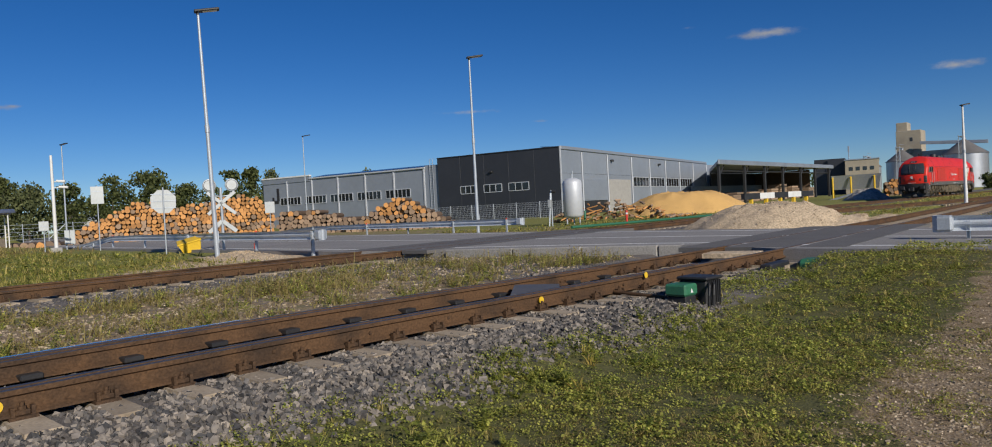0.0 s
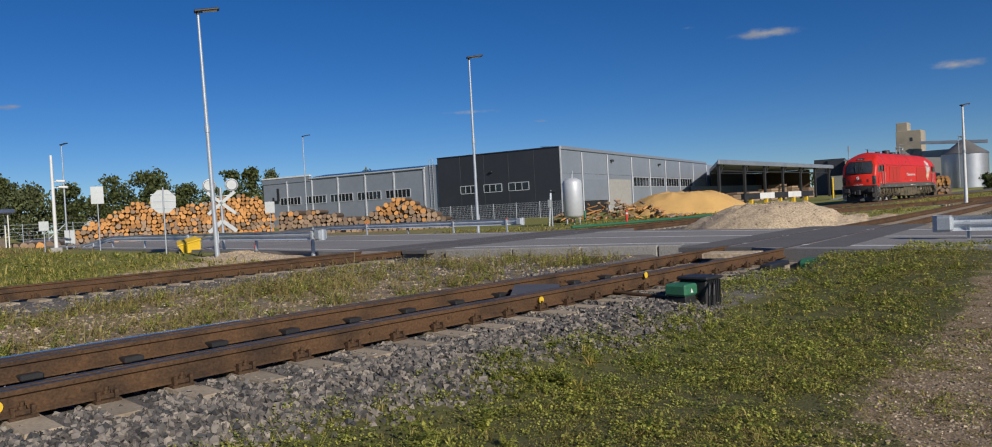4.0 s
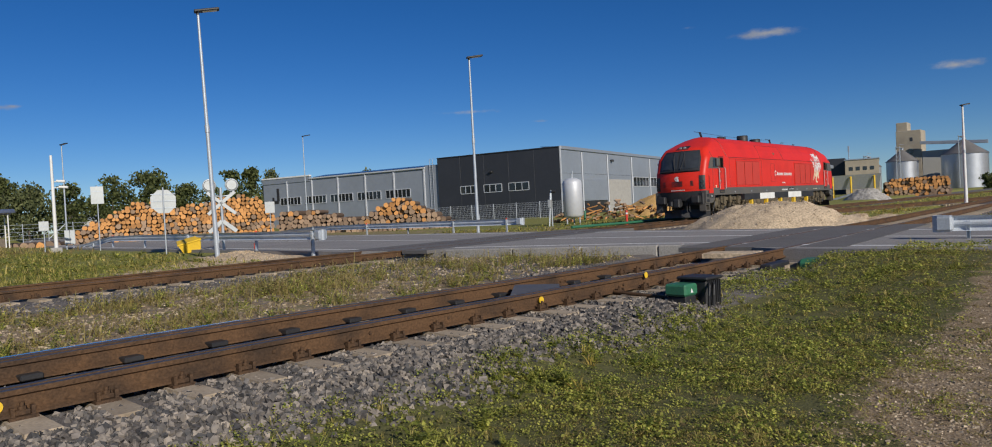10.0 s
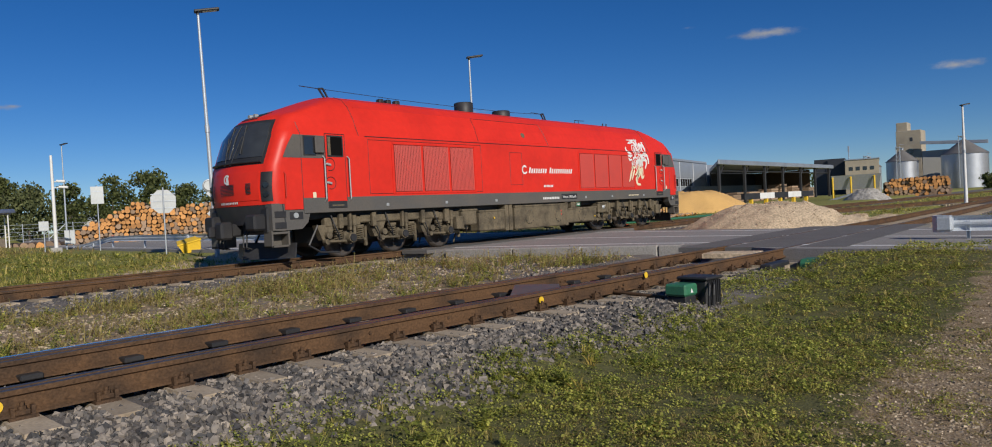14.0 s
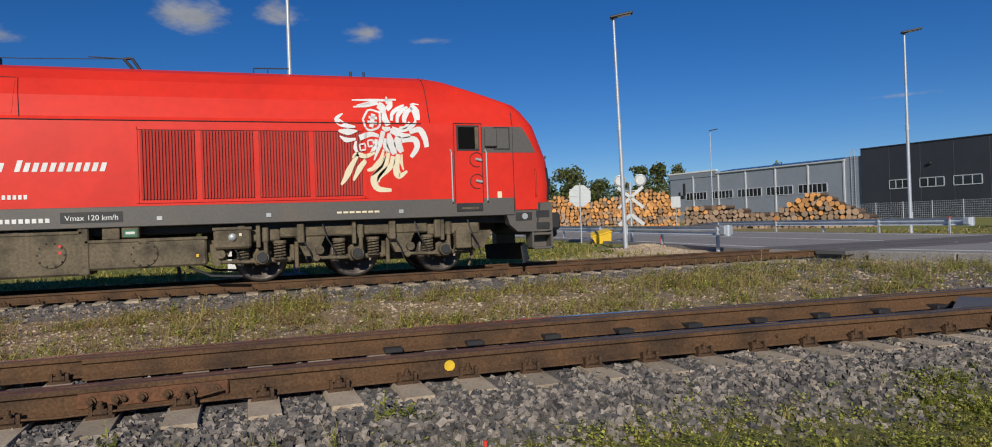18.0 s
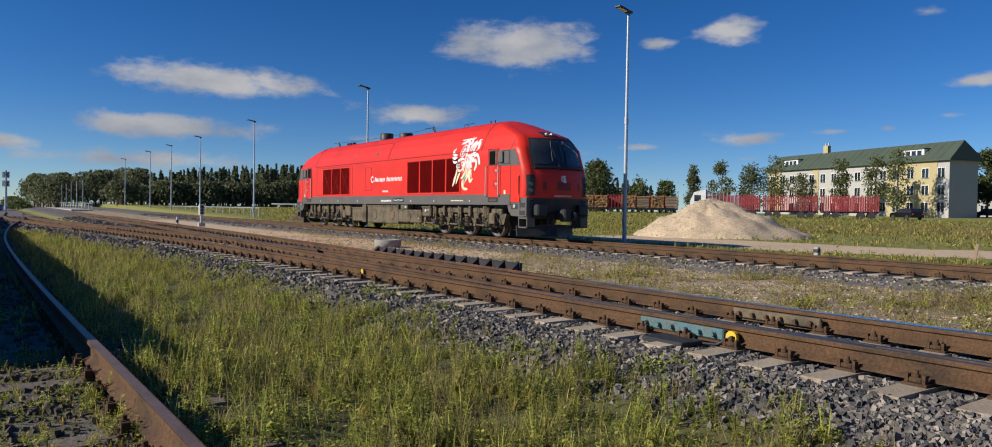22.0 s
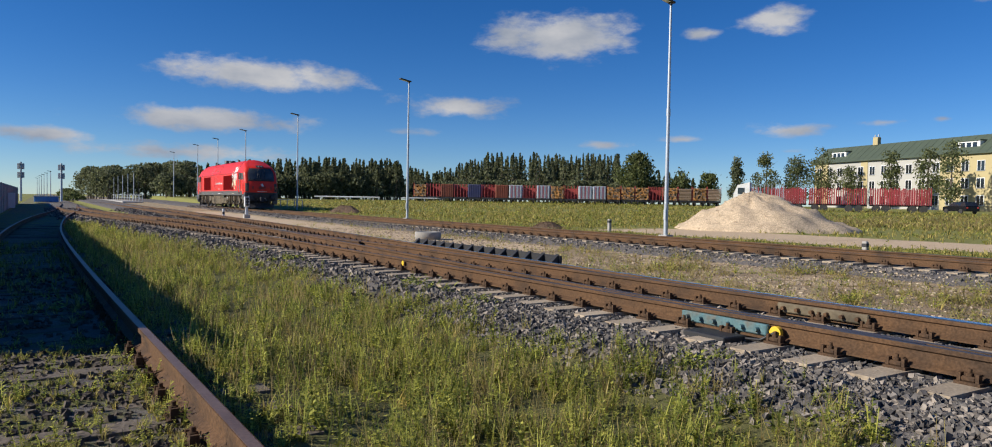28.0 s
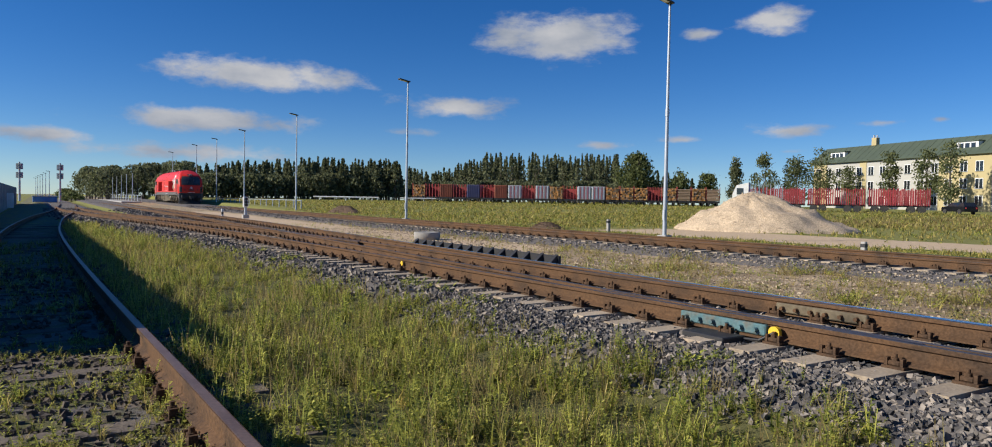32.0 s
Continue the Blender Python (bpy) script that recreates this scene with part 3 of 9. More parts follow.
def offset(path, d):
    out = []
    for i, (x, y) in enumerate(path):
        a, b = path[max(i - 1, 0)], path[min(i + 1, len(path) - 1)]
        t = Vector((b[0] - a[0], b[1] - a[1])).normalized()
        out.append((x - t.y * d, y + t.x * d))
    return out


def rail(path, d, parent, z=0.2, top="railtop", x0=-999, x1=999):
    pts = [(x, y, z) for x, y in offset(path, d) if x0 <= x <= x1]
    r = part("rail", Mesh().prism(RAIL, pts), M["rust"], parent)
    part("rail_head", Mesh().prism(HEAD, pts), M[top], r)
    return r


def sleeper_mesh(material="concrete"):
    b = Mesh()
    prof = [(-0.14, -0.2), (-0.11, 0.0), (0.11, 0.0), (0.14, -0.2)]
    b.prism(prof, [(0, -1.36, 0), (0, -1.3, 0), (0, 1.3, 0), (0, 1.36, 0)])
    return b.data("sleeper", M[material])


def chair_mesh():
    b = Mesh()
    b.box(-0.09, 0.09, -0.16, 0.16, 0.0, 0.022)
    for s in (-1, 1):
        b.cbox(-0.05, 0.05, s * 0.115 - 0.03, s * 0.115 + 0.03, 0.022, 0.062, 0.01)
        b.tube((0.0, s * 0.115, 0.06), (0.0, s * 0.115, 0.115), 0.017, 0.017, 6)
        b.tube((0.0, s * 0.115, 0.062), (0.0, s * 0.115, 0.085), 0.03, 0.03, 6)
        b.box(-0.075, -0.05, s * 0.115 - 0.03, s * 0.115 + 0.02, 0.022, 0.085)
        b.box(0.05, 0.075, s * 0.115 - 0.03, s * 0.115 + 0.02, 0.022, 0.085)
    return b.data("rail_chair", M["rust"])


SLEEPER, CHAIR = sleeper_mesh(), chair_mesh()
M["oldsleeper"] = mat("weathered_sleeper", (0.125, 0.10, 0.078), 0.95, 0, 25, 0.35, 5, (0.07, 0.058, 0.042), 0.7, 0.6, rand=0.25)
OLD_SLEEPER = sleeper_mesh("oldsleeper")
rng = np.random.default_rng(5)


def lay_sleepers(parent, path, x0, x1, chairs, wide=0.0, skip=lambda x: False, z=0.0, mesh=None):
    """Sleepers every 0.55 m square to the track; with chairs under the rails."""
    x = x0
    while x < x1:
        y, yb = curve_y(path, x), curve_y(path, x + 1)
        if not skip(x):
            m = pose(x, y + rng.uniform(-0.02, 0.02) + wide / 2, z + rng.uniform(-0.008, 0.008), 0, 0, math.degrees(math.atan2(yb - y, 1)) + rng.uniform(-0.7, 0.7))
            s = part("sleeper", mesh or SLEEPER, None, parent, m=m)
            if wide:
                s.scale = (1, 1 + wide / 2.7, 1)
            if chairs:
                for d in (-0.76, 0.76):
                    c = part("rail_chair", CHAIR, None, s, m=pose(0, d - wide / 2, 0))
                    if wide:
                        c.scale = (1, 1 / (1 + wide / 2.7), 1)
        x += 0.55


def build_tracks():
    on_road = lambda x: road_near(6) - 0.3 < x < road_far(7) + 0.3
    t = thing("near_track", "rusty railway track on concrete sleepers with a turnout", "railway track", kind="structure")
    p = fine(NEAR, 0.8)
    for d in (-0.76, 0.76):
        rail(p, d, t)
    lay_sleepers(t, NEAR, -40, 14.0, True)
    lay_sleepers(t, NEAR, -62, -40.5, False)
    lay_sleepers(t, NEAR, 23.5, 55, False)
    t2 = thing("diverging_track", "rusty railway track leading off the turnout", "railway track", kind="structure")
    p = fine(MID, 0.8)
    for d in (-0.76, 0.76):
        rail(p, d, t2, z=0.2, top="shiny" if d > 0 else "railtop")
    lay_sleepers(t2, MID, -48, -14, True)
    lay_sleepers(t2, MID, -100, -48.5, False)
    t3 = thing("main_track", "straight railway track on pale concrete sleepers", "railway track", kind="structure")
    p = fine(MAIN, 3.0)
    for d in (-0.76, 0.76):
        rail(p, d, t3)
    lay_sleepers(t3, MAIN, -90, -30.5, False)
    lay_sleepers(t3, MAIN, -30, 14.4, True)
    lay_sleepers(t3, MAIN, 26, 60, False)
    t5 = thing("east_track", "rusty track leaving the main line beyond the road", "railway track", kind="structure")
    p = fine(EAST, 1.5)
    for d in (-0.76, 0.76):
        rail(p, d, t5, x0=34)
    lay_sleepers(t5, EAST, 40, 62, False)
    t4 = thing("siding_track", "old rusty siding overgrown with weeds", "railway track", kind="structure")
    p = fine(SIDE, 0.8)
    for d in (-0.76, 0.76):
        rail(p, d, t4, z=0.1, top="dulltop")
    lay_sleepers(t4, SIDE, -40, -13, False, z=-0.128, mesh=OLD_SLEEPER)
    lay_sleepers(t4, SIDE, -12.5, -1.2, True, z=-0.12, mesh=OLD_SLEEPER)


def build_road():
    ys = [-80, -40, -20, -8, -2, 0, 2, 4, 5, 7, 9, 12, 14.4, 16, 18, 20, 24, 30, 36, 44, 50, 60, 75, 90, 120, 160]

    def zz(y):
        return 0.192 + 0.25 * smooth(60, 160, y) if y > 0 else 0.192

    def strip(fa, fb, dz, th, yy=ys):
        b = Mesh()
        v = []
        for y in yy:
            a, c = fa(y), fb(y)
            v += [(a, y, zz(y) + dz), (c, y, zz(y) + dz), (c, y, zz(y) + dz - th), (a, y, zz(y) + dz - th)]
        f = []
        for i in range(len(yy) - 1):
            for j in range(4):
                k = (j + 1) % 4
                f.append((i * 4 + j, i * 4 + k, i * 4 + 4 + k, i * 4 + 4 + j))
        f += [(0, 3, 2, 1), tuple(len(v) - 4 + i for i in range(4))]
        return b.add(v, f)

    road = tagged(part("road", strip(road_near, road_far, 0, 0.45), M["asphalt"]), "grey asphalt road over the level crossing", "road", kind="structure")
    for name, o in (("edge_line", 0.75), ("edge_line", -1.1), ("centre_line", None)):
        if o is None:
            fa, fb = (lambda y: (road_near(y) + road_far(y)) / 2 - 0.08), (lambda y: (road_near(y) + road_far(y)) / 2 + 0.08)
        elif o > 0:
            fa, fb = (lambda y, o=o: road_near(y) + o), (lambda y, o=o: road_near(y) + o + 0.18)
        else:
            fa, fb = (lambda y, o=o: road_far(y) + o), (lambda y, o=o: road_far(y) + o + 0.18)
        part(name, strip(fa, fb, 0.004, 0.003, [y for y in ys if y not in (5, 16)]), M["paint"], road, "worn white road line")
    # dark crossing surfaces round the rails
    for c, w in ((5.5, 1.75), (16.8, 1.9)):
        b = Mesh()
        for y0, y1 in ((c - w, c - 0.86), (c - 0.68, c + 0.68), (c + 0.86, c + w)):
            b.box(road_near(c) + 0.05, road_far(c) + 1.5, y0, y1, 0.1, 0.197)
        part("crossing_deck", b, M["patch"], road, "dark crossing deck between the rails")
    # concrete edge beams
    for y0, y1 in ((8.2, 10.2), (10.2, 12.2), (12.2, 14.4), (7.6, 8.2)):
        part("kerb_stone", Mesh().cbox(-0.25, 0, -(y1 - y0) / 2 + 0.01, (y1 - y0) / 2 - 0.01, -0.45, 0.2, 0.02), M["edge"], road, m=pose(road_near((y0 + y1) / 2) - 0.01, (y0 + y1) / 2, 0, 0, 0, 8))


build_tracks()
build_road()


# ---- locomotive: x along it (+x the trailing end), y across, z from the rail top ----
PROF = [(1.44, 1.5), (1.44, 3.24), (1.385, 3.32), (1.22, 3.74), (1.02, 4.08), (0.78, 4.30), (0.45, 4.42), (0.0, 4.47)]
FACE = [(0.9, 11.05), (1.3, 11.12), (1.9, 11.16), (2.42, 11.1), (2.55, 11.05), (3.3, 10.76), (3.6, 10.55), (3.74, 10.4), (3.9, 9.98), (4.1, 9.42), (4.3, 8.9), (4.42, 8.56), (4.47, 8.4)]


def wide(z):
    """Half width of the body at a height."""
    zs, ws = [p[1] for p in PROF], [p[0] for p in PROF]
    return float(np.interp(z, zs, ws)) if z > 1.5 else 1.44


def front(z):
    """How far the corners of the cab's face reach at a height."""
    return float(np.interp(z, [p[0] for p in FACE], [p[1] for p in FACE]))


def cab_end(z):
    """Where the straight side of the cab turns into its corner."""
    return max(8.1, front(z) - 0.34)


def nose(z, s, off=0.0, end=1):
    """A point of the cab's skin: s runs from 0 at the body's side (x = 8.1) over 1 (middle of the front) to 2 (other side)."""
    s2 = s if s <= 1 else 2 - s
    w, f, a0 = wide(z), front(z), cab_end(z)
    c = min(0.30, 0.4 * w)
    bow = 0.26 * min(1.0, w / 1.2)
    if s2 < 0.42:
        x, y, nx, ny = 8.1 + (a0 - 8.1) * s2 / 0.42, w, 0.0, 1.0
    elif s2 < 0.62:
        k = (s2 - 0.42) / 0.2 * math.pi / 2
        x, y, nx, ny = a0 + (f - a0) * math.sin(k), w - c + c * math.cos(k), math.sin(k), math.cos(k)
    else:
        k = (s2 - 0.62) / 0.38
        y = (w - c) * (1 - k)
        x, nx, ny = f + bow * (1 - (1 - k) ** 2), 1.0, 0.45 * (1 - k)
    n = Vector((nx, ny, 0.5 * nx if z > 2.45 else 0.0)).normalized() * off
    if s > 1:
        y, n.y = -y, -n.y
    return Vector(((x + n.x) * end, -(y + n.y), z + n.z))


def skin(b, zs, ss, off=0.0, end=1, sm=True):
    n = len(ss)
    v = [nose(z, s, off, end) for z in zs for s in ss]
    f = []
    for j in range(len(zs) - 1):
        for i in range(n - 1):
            q = (j * n + i, j * n + i + 1, (j + 1) * n + i + 1, (j + 1) * n + i)
            f.append(q if end > 0 else q[::-1])
    return b.add(v, f, sm)


def plate(zs, ss, end, off=0.012, th=0.03):
    """A thin shell piece lying on the cab's skin."""
    b = Mesh()
    skin(b, zs, ss, off, end)
    rim = [(zs[0], s) for s in ss] + [(z, ss[-1]) for z in zs[1:]] + [(zs[-1], s) for s in ss[-2::-1]] + [(z, ss[0]) for z in zs[-2:0:-1]]
    v = [nose(z, s, off, end) for z, s in rim] + [nose(z, s, off - th, end) for z, s in rim]
    k = len(rim)
    b.add(v, [(i, (i + 1) % k, k + (i + 1) % k, k + i) for i in range(k)])
    return b


def lin(a, b, n):
    return [a + (b - a) * i / (n - 1) for i in range(n)]


def side_pt(x, z, side, off):
    return (x, side * (wide(z) + off), z)


def panel_on_side(x0, x1, z0, z1, side, off=0.01, th=0.02):
    b = Mesh()
    zs = [z0] + [p[1] for p in PROF if z0 < p[1] < z1] + [z1]
    b.add([side_pt(x, z, side, off) for z in zs for x in (x0, x1)], [(2 * i, 2 * i + 1, 2 * i + 3, 2 * i + 2) for i in range(len(zs) - 1)])
    rim = [(x0, z) for z in zs] + [(x1, z) for z in zs[::-1]]
    v = [side_pt(x, z, side, off) for x, z in rim] + [side_pt(x, z, side, off - th) for x, z in rim]
    k = len(rim)
    b.add(v, [(i, (i + 1) % k, k + (i + 1) % k, k + i) for i in range(k)])
    return b


def ribbon(pts, w0, w1, w2, steps=5):
    """Outline pieces of a curved band that swells from w0 over w1 to w2."""
    n = len(pts)
    line = []
    for i in range(n - 1):
        a, b, c, d = (Vector(pts[max(i - 1, 0)]), Vector(pts[i]), Vector(pts[i + 1]), Vector(pts[min(i + 2, n - 1)]))
        for k in range(steps + (i == n - 2)):
            t = k / steps
            line.append(0.5 * (2 * b + (c - a) * t + (2 * a - 5 * b + 4 * c - d) * t * t + (3 * b - a - 3 * c + d) * t ** 3))
    out = []
    for i, p in enumerate(line):
        q = i / (len(line) - 1)
        w = w0 + (w1 - w0) * q * 2 if q < 0.5 else w1 + (w2 - w1) * (q - 0.5) * 2
        t = (line[min(i + 1, len(line) - 1)] - line[max(i - 1, 0)]).normalized()
        out.append((p + Vector((-t.y, t.x)) * w / 2, p - Vector((-t.y, t.x)) * w / 2))
    return out


def emblem_bands():
    """A rider on a leaping horse in swelling bands, u to the right and v down, both 0 to 1; True for the cream ones."""
    B = []

    def band(cream, w0, w1, w2, *pts):
        B.append((cream, ribbon(pts, w0, w1, w2)))

    band(False, 0.012, 0.028, 0.028, (0.19, 0.045), (0.4, 0.042), (0.56, 0.04))          # sword
    band(False, 0.02, 0.025, 0.02, (0.575, 0.0), (0.57, 0.08))
    band(False, 0.015, 0.02, 0.02, (0.56, 0.035), (0.68, 0.03))
    band(False, 0.05, 0.06, 0.05, (0.61, 0.03), (0.6, 0.1), (0.56, 0.14))               # arm
    band(False, 0.01, 0.04, 0.05, (0.2, 0.12), (0.34, 0.1), (0.47, 0.065))              # plume
    band(False, 0.01, 0.025, 0.03, (0.24, 0.1), (0.36, 0.075), (0.47, 0.05))
    band(False, 0.07, 0.09, 0.05, (0.47, 0.09), (0.51, 0.12), (0.52, 0.18))             # head
    band(False, 0.03, 0.07, 0.06, (0.53, 0.15), (0.53, 0.24), (0.56, 0.31))             # chest
    band(False, 0.022, 0.022, 0.022, (0.29, 0.25), (0.36, 0.15), (0.47, 0.17), (0.49, 0.18))   # shield rim
    band(False, 0.022, 0.022, 0.022, (0.48, 0.18), (0.46, 0.32), (0.36, 0.36), (0.31, 0.33), (0.29, 0.25))
    band(False, 0.045, 0.045, 0.045, (0.41, 0.19), (0.37, 0.33))                         # double cross
    band(False, 0.03, 0.03, 0.03, (0.355, 0.225), (0.445, 0.235))
    band(False, 0.03, 0.03, 0.03, (0.335, 0.275), (0.435, 0.29))
    band(False, 0.03, 0.045, 0.02, (0.6, 0.26), (0.62, 0.18), (0.7, 0.12), (0.76, 0.09))   # mane
    band(False, 0.03, 0.05, 0.02, (0.66, 0.28), (0.68, 0.2), (0.74, 0.14), (0.8, 0.11))
    band(False, 0.04, 0.06, 0.03, (0.74, 0.28), (0.75, 0.22), (0.79, 0.16), (0.85, 0.12))
    band(False, 0.05, 0.09, 0.06, (0.83, 0.1), (0.88, 0.15), (0.89, 0.25))              # horse's head
    band(False, 0.012, 0.02, 0.01, (0.83, 0.09), (0.86, 0.075), (0.93, 0.08))
    band(False, 0.02, 0.045, 0.02, (0.6, 0.33), (0.72, 0.36), (0.84, 0.3), (0.87, 0.25))  # neck strap
    band(False, 0.05, 0.06, 0.03, (0.58, 0.36), (0.7, 0.41), (0.8, 0.41))                # breast
    band(False, 0.04, 0.07, 0.05, (0.79, 0.38), (0.9, 0.35), (0.96, 0.43), (0.98, 0.53))  # forelegs
    band(False, 0.05, 0.07, 0.04, (0.7, 0.46), (0.84, 0.45), (0.87, 0.53), (0.8, 0.63))
    band(False, 0.06, 0.09, 0.05, (0.66, 0.42), (0.66, 0.5), (0.7, 0.58))               # belly
    band(False, 0.05, 0.05, 0.01, (0.5, 0.37), (0.46, 0.5), (0.39, 0.66))               # scabbard
    band(False, 0.03, 0.1, 0.05, (0.56, 0.39), (0.58, 0.5), (0.62, 0.6))                # leg
    band(False, 0.06, 0.05, 0.03, (0.24, 0.44), (0.36, 0.40), (0.45, 0.42))             # rump
    for u, v in ((0.27, 0.53), (0.36, 0.49)):                                           # two squares on the cloth
        for a in range(4):
            c, d = math.cos(0.6 + a * 1.571), math.sin(0.6 + a * 1.571)
            B.append((False, ribbon(((u + 0.042 * c, v + 0.042 * d), (u - 0.042 * d, v + 0.042 * c)), 0.016, 0.016, 0.016, 2)))
    band(False, 0.02, 0.05, 0.03, (0.49, 0.33), (0.53, 0.35), (0.58, 0.34))
    band(False, 0.02, 0.035, 0.02, (0.68, 0.33), (0.74, 0.33), (0.8, 0.27))
    band(False, 0.02, 0.06, 0.03, (0.52, 0.44), (0.52, 0.52), (0.56, 0.58))
    band(False, 0.03, 0.05, 0.02, (0.42, 0.45), (0.41, 0.52), (0.36, 0.58))
    band(False, 0.02, 0.04, 0.02, (0.2, 0.47), (0.19, 0.54), (0.22, 0.59))
    band(True, 0.01, 0.03, 0.01, (0.52, 0.6), (0.47, 0.72), (0.36, 0.81))
    band(True, 0.01, 0.035, 0.01, (0.7, 0.6), (0.69, 0.68), (0.71, 0.76))
    band(True, 0.03, 0.05, 0.02, (0.4, 0.58), (0.3, 0.62), (0.2, 0.6), (0.16, 0.64))
    band(False, 0.01, 0.07, 0.02, (0.08, 0.19), (0.01, 0.25), (0.08, 0.31), (0.2, 0.33))  # raised tail
    band(False, 0.02, 0.07, 0.01, (0.02, 0.37), (0.12, 0.38), (0.22, 0.37))
    band(False, 0.01, 0.05, 0.02, (0.03, 0.42), (0.1, 0.46), (0.2, 0.45))
    band(True, 0.03, 0.07, 0.02, (0.22, 0.6), (0.14, 0.72), (0.08, 0.83), (0.03, 0.9))    # hind legs
    band(True, 0.04, 0.06, 0.02, (0.3, 0.66), (0.23, 0.74), (0.16, 0.86))
    band(True, 0.02, 0.06, 0.02, (0.5, 0.55), (0.46, 0.66), (0.38, 0.74), (0.31, 0.76))   # flowing tail
    band(True, 0.04, 0.09, 0.03, (0.55, 0.58), (0.5, 0.72), (0.39, 0.84), (0.42, 0.94), (0.57, 0.96))
    band(True, 0.05, 0.06, 0.02, (0.6, 0.62), (0.57, 0.72), (0.45, 0.82), (0.43, 0.88))
    band(True, 0.05, 0.08, 0.02, (0.66, 0.6), (0.63, 0.74), (0.66, 0.82), (0.75, 0.77))
    return B


def wheelset_mesh():
    prof = [(0.10, -0.09), (0.12, 0.07), (0.40, 0.02), (0.42, 0.06), (0.51, 0.065), (0.515, -0.05), (0.545, -0.06), (0.545, -0.085), (0.43, -0.08), (0.40, -0.03), (0.10, -0.09)]
    b = Mesh()
    for s in (-1, 1):
        m = pose(0, s * 0.77, 0, -90 * s)
        b.lathe(prof, 28, m)
        b.tube((0, s * 0.70, 0), (0, s * 1.0, 0), 0.1, 0.1, 12)
        for k in range(6):      # lightening marks on the disc
            a = k * math.pi / 3
            b.tube((0.27 * math.cos(a), s * 0.78, 0.27 * math.sin(a)), (0.27 * math.cos(a), s * 0.83, 0.27 * math.sin(a)), 0.035, 0.035, 6)
    b.tube((0, -0.75, 0), (0, 0.75, 0), 0.09, 0.09, 10)
    return b.data("wheelset", M["wheel"])


def spring_mesh():
    b = Mesh()
    pts = [(0.11 * math.cos(i * 0.7), 0.11 * math.sin(i * 0.7), i * 0.0066) for i in range(46)]
    b.wire(pts, 0.022, 5)
    b.tube((0, 0, -0.03), (0, 0, 0.0), 0.14, 0.14, 12)
    b.tube((0, 0, 0.30), (0, 0, 0.36), 0.14, 0.14, 12)
    return b.data("coil_spring", M["under"])


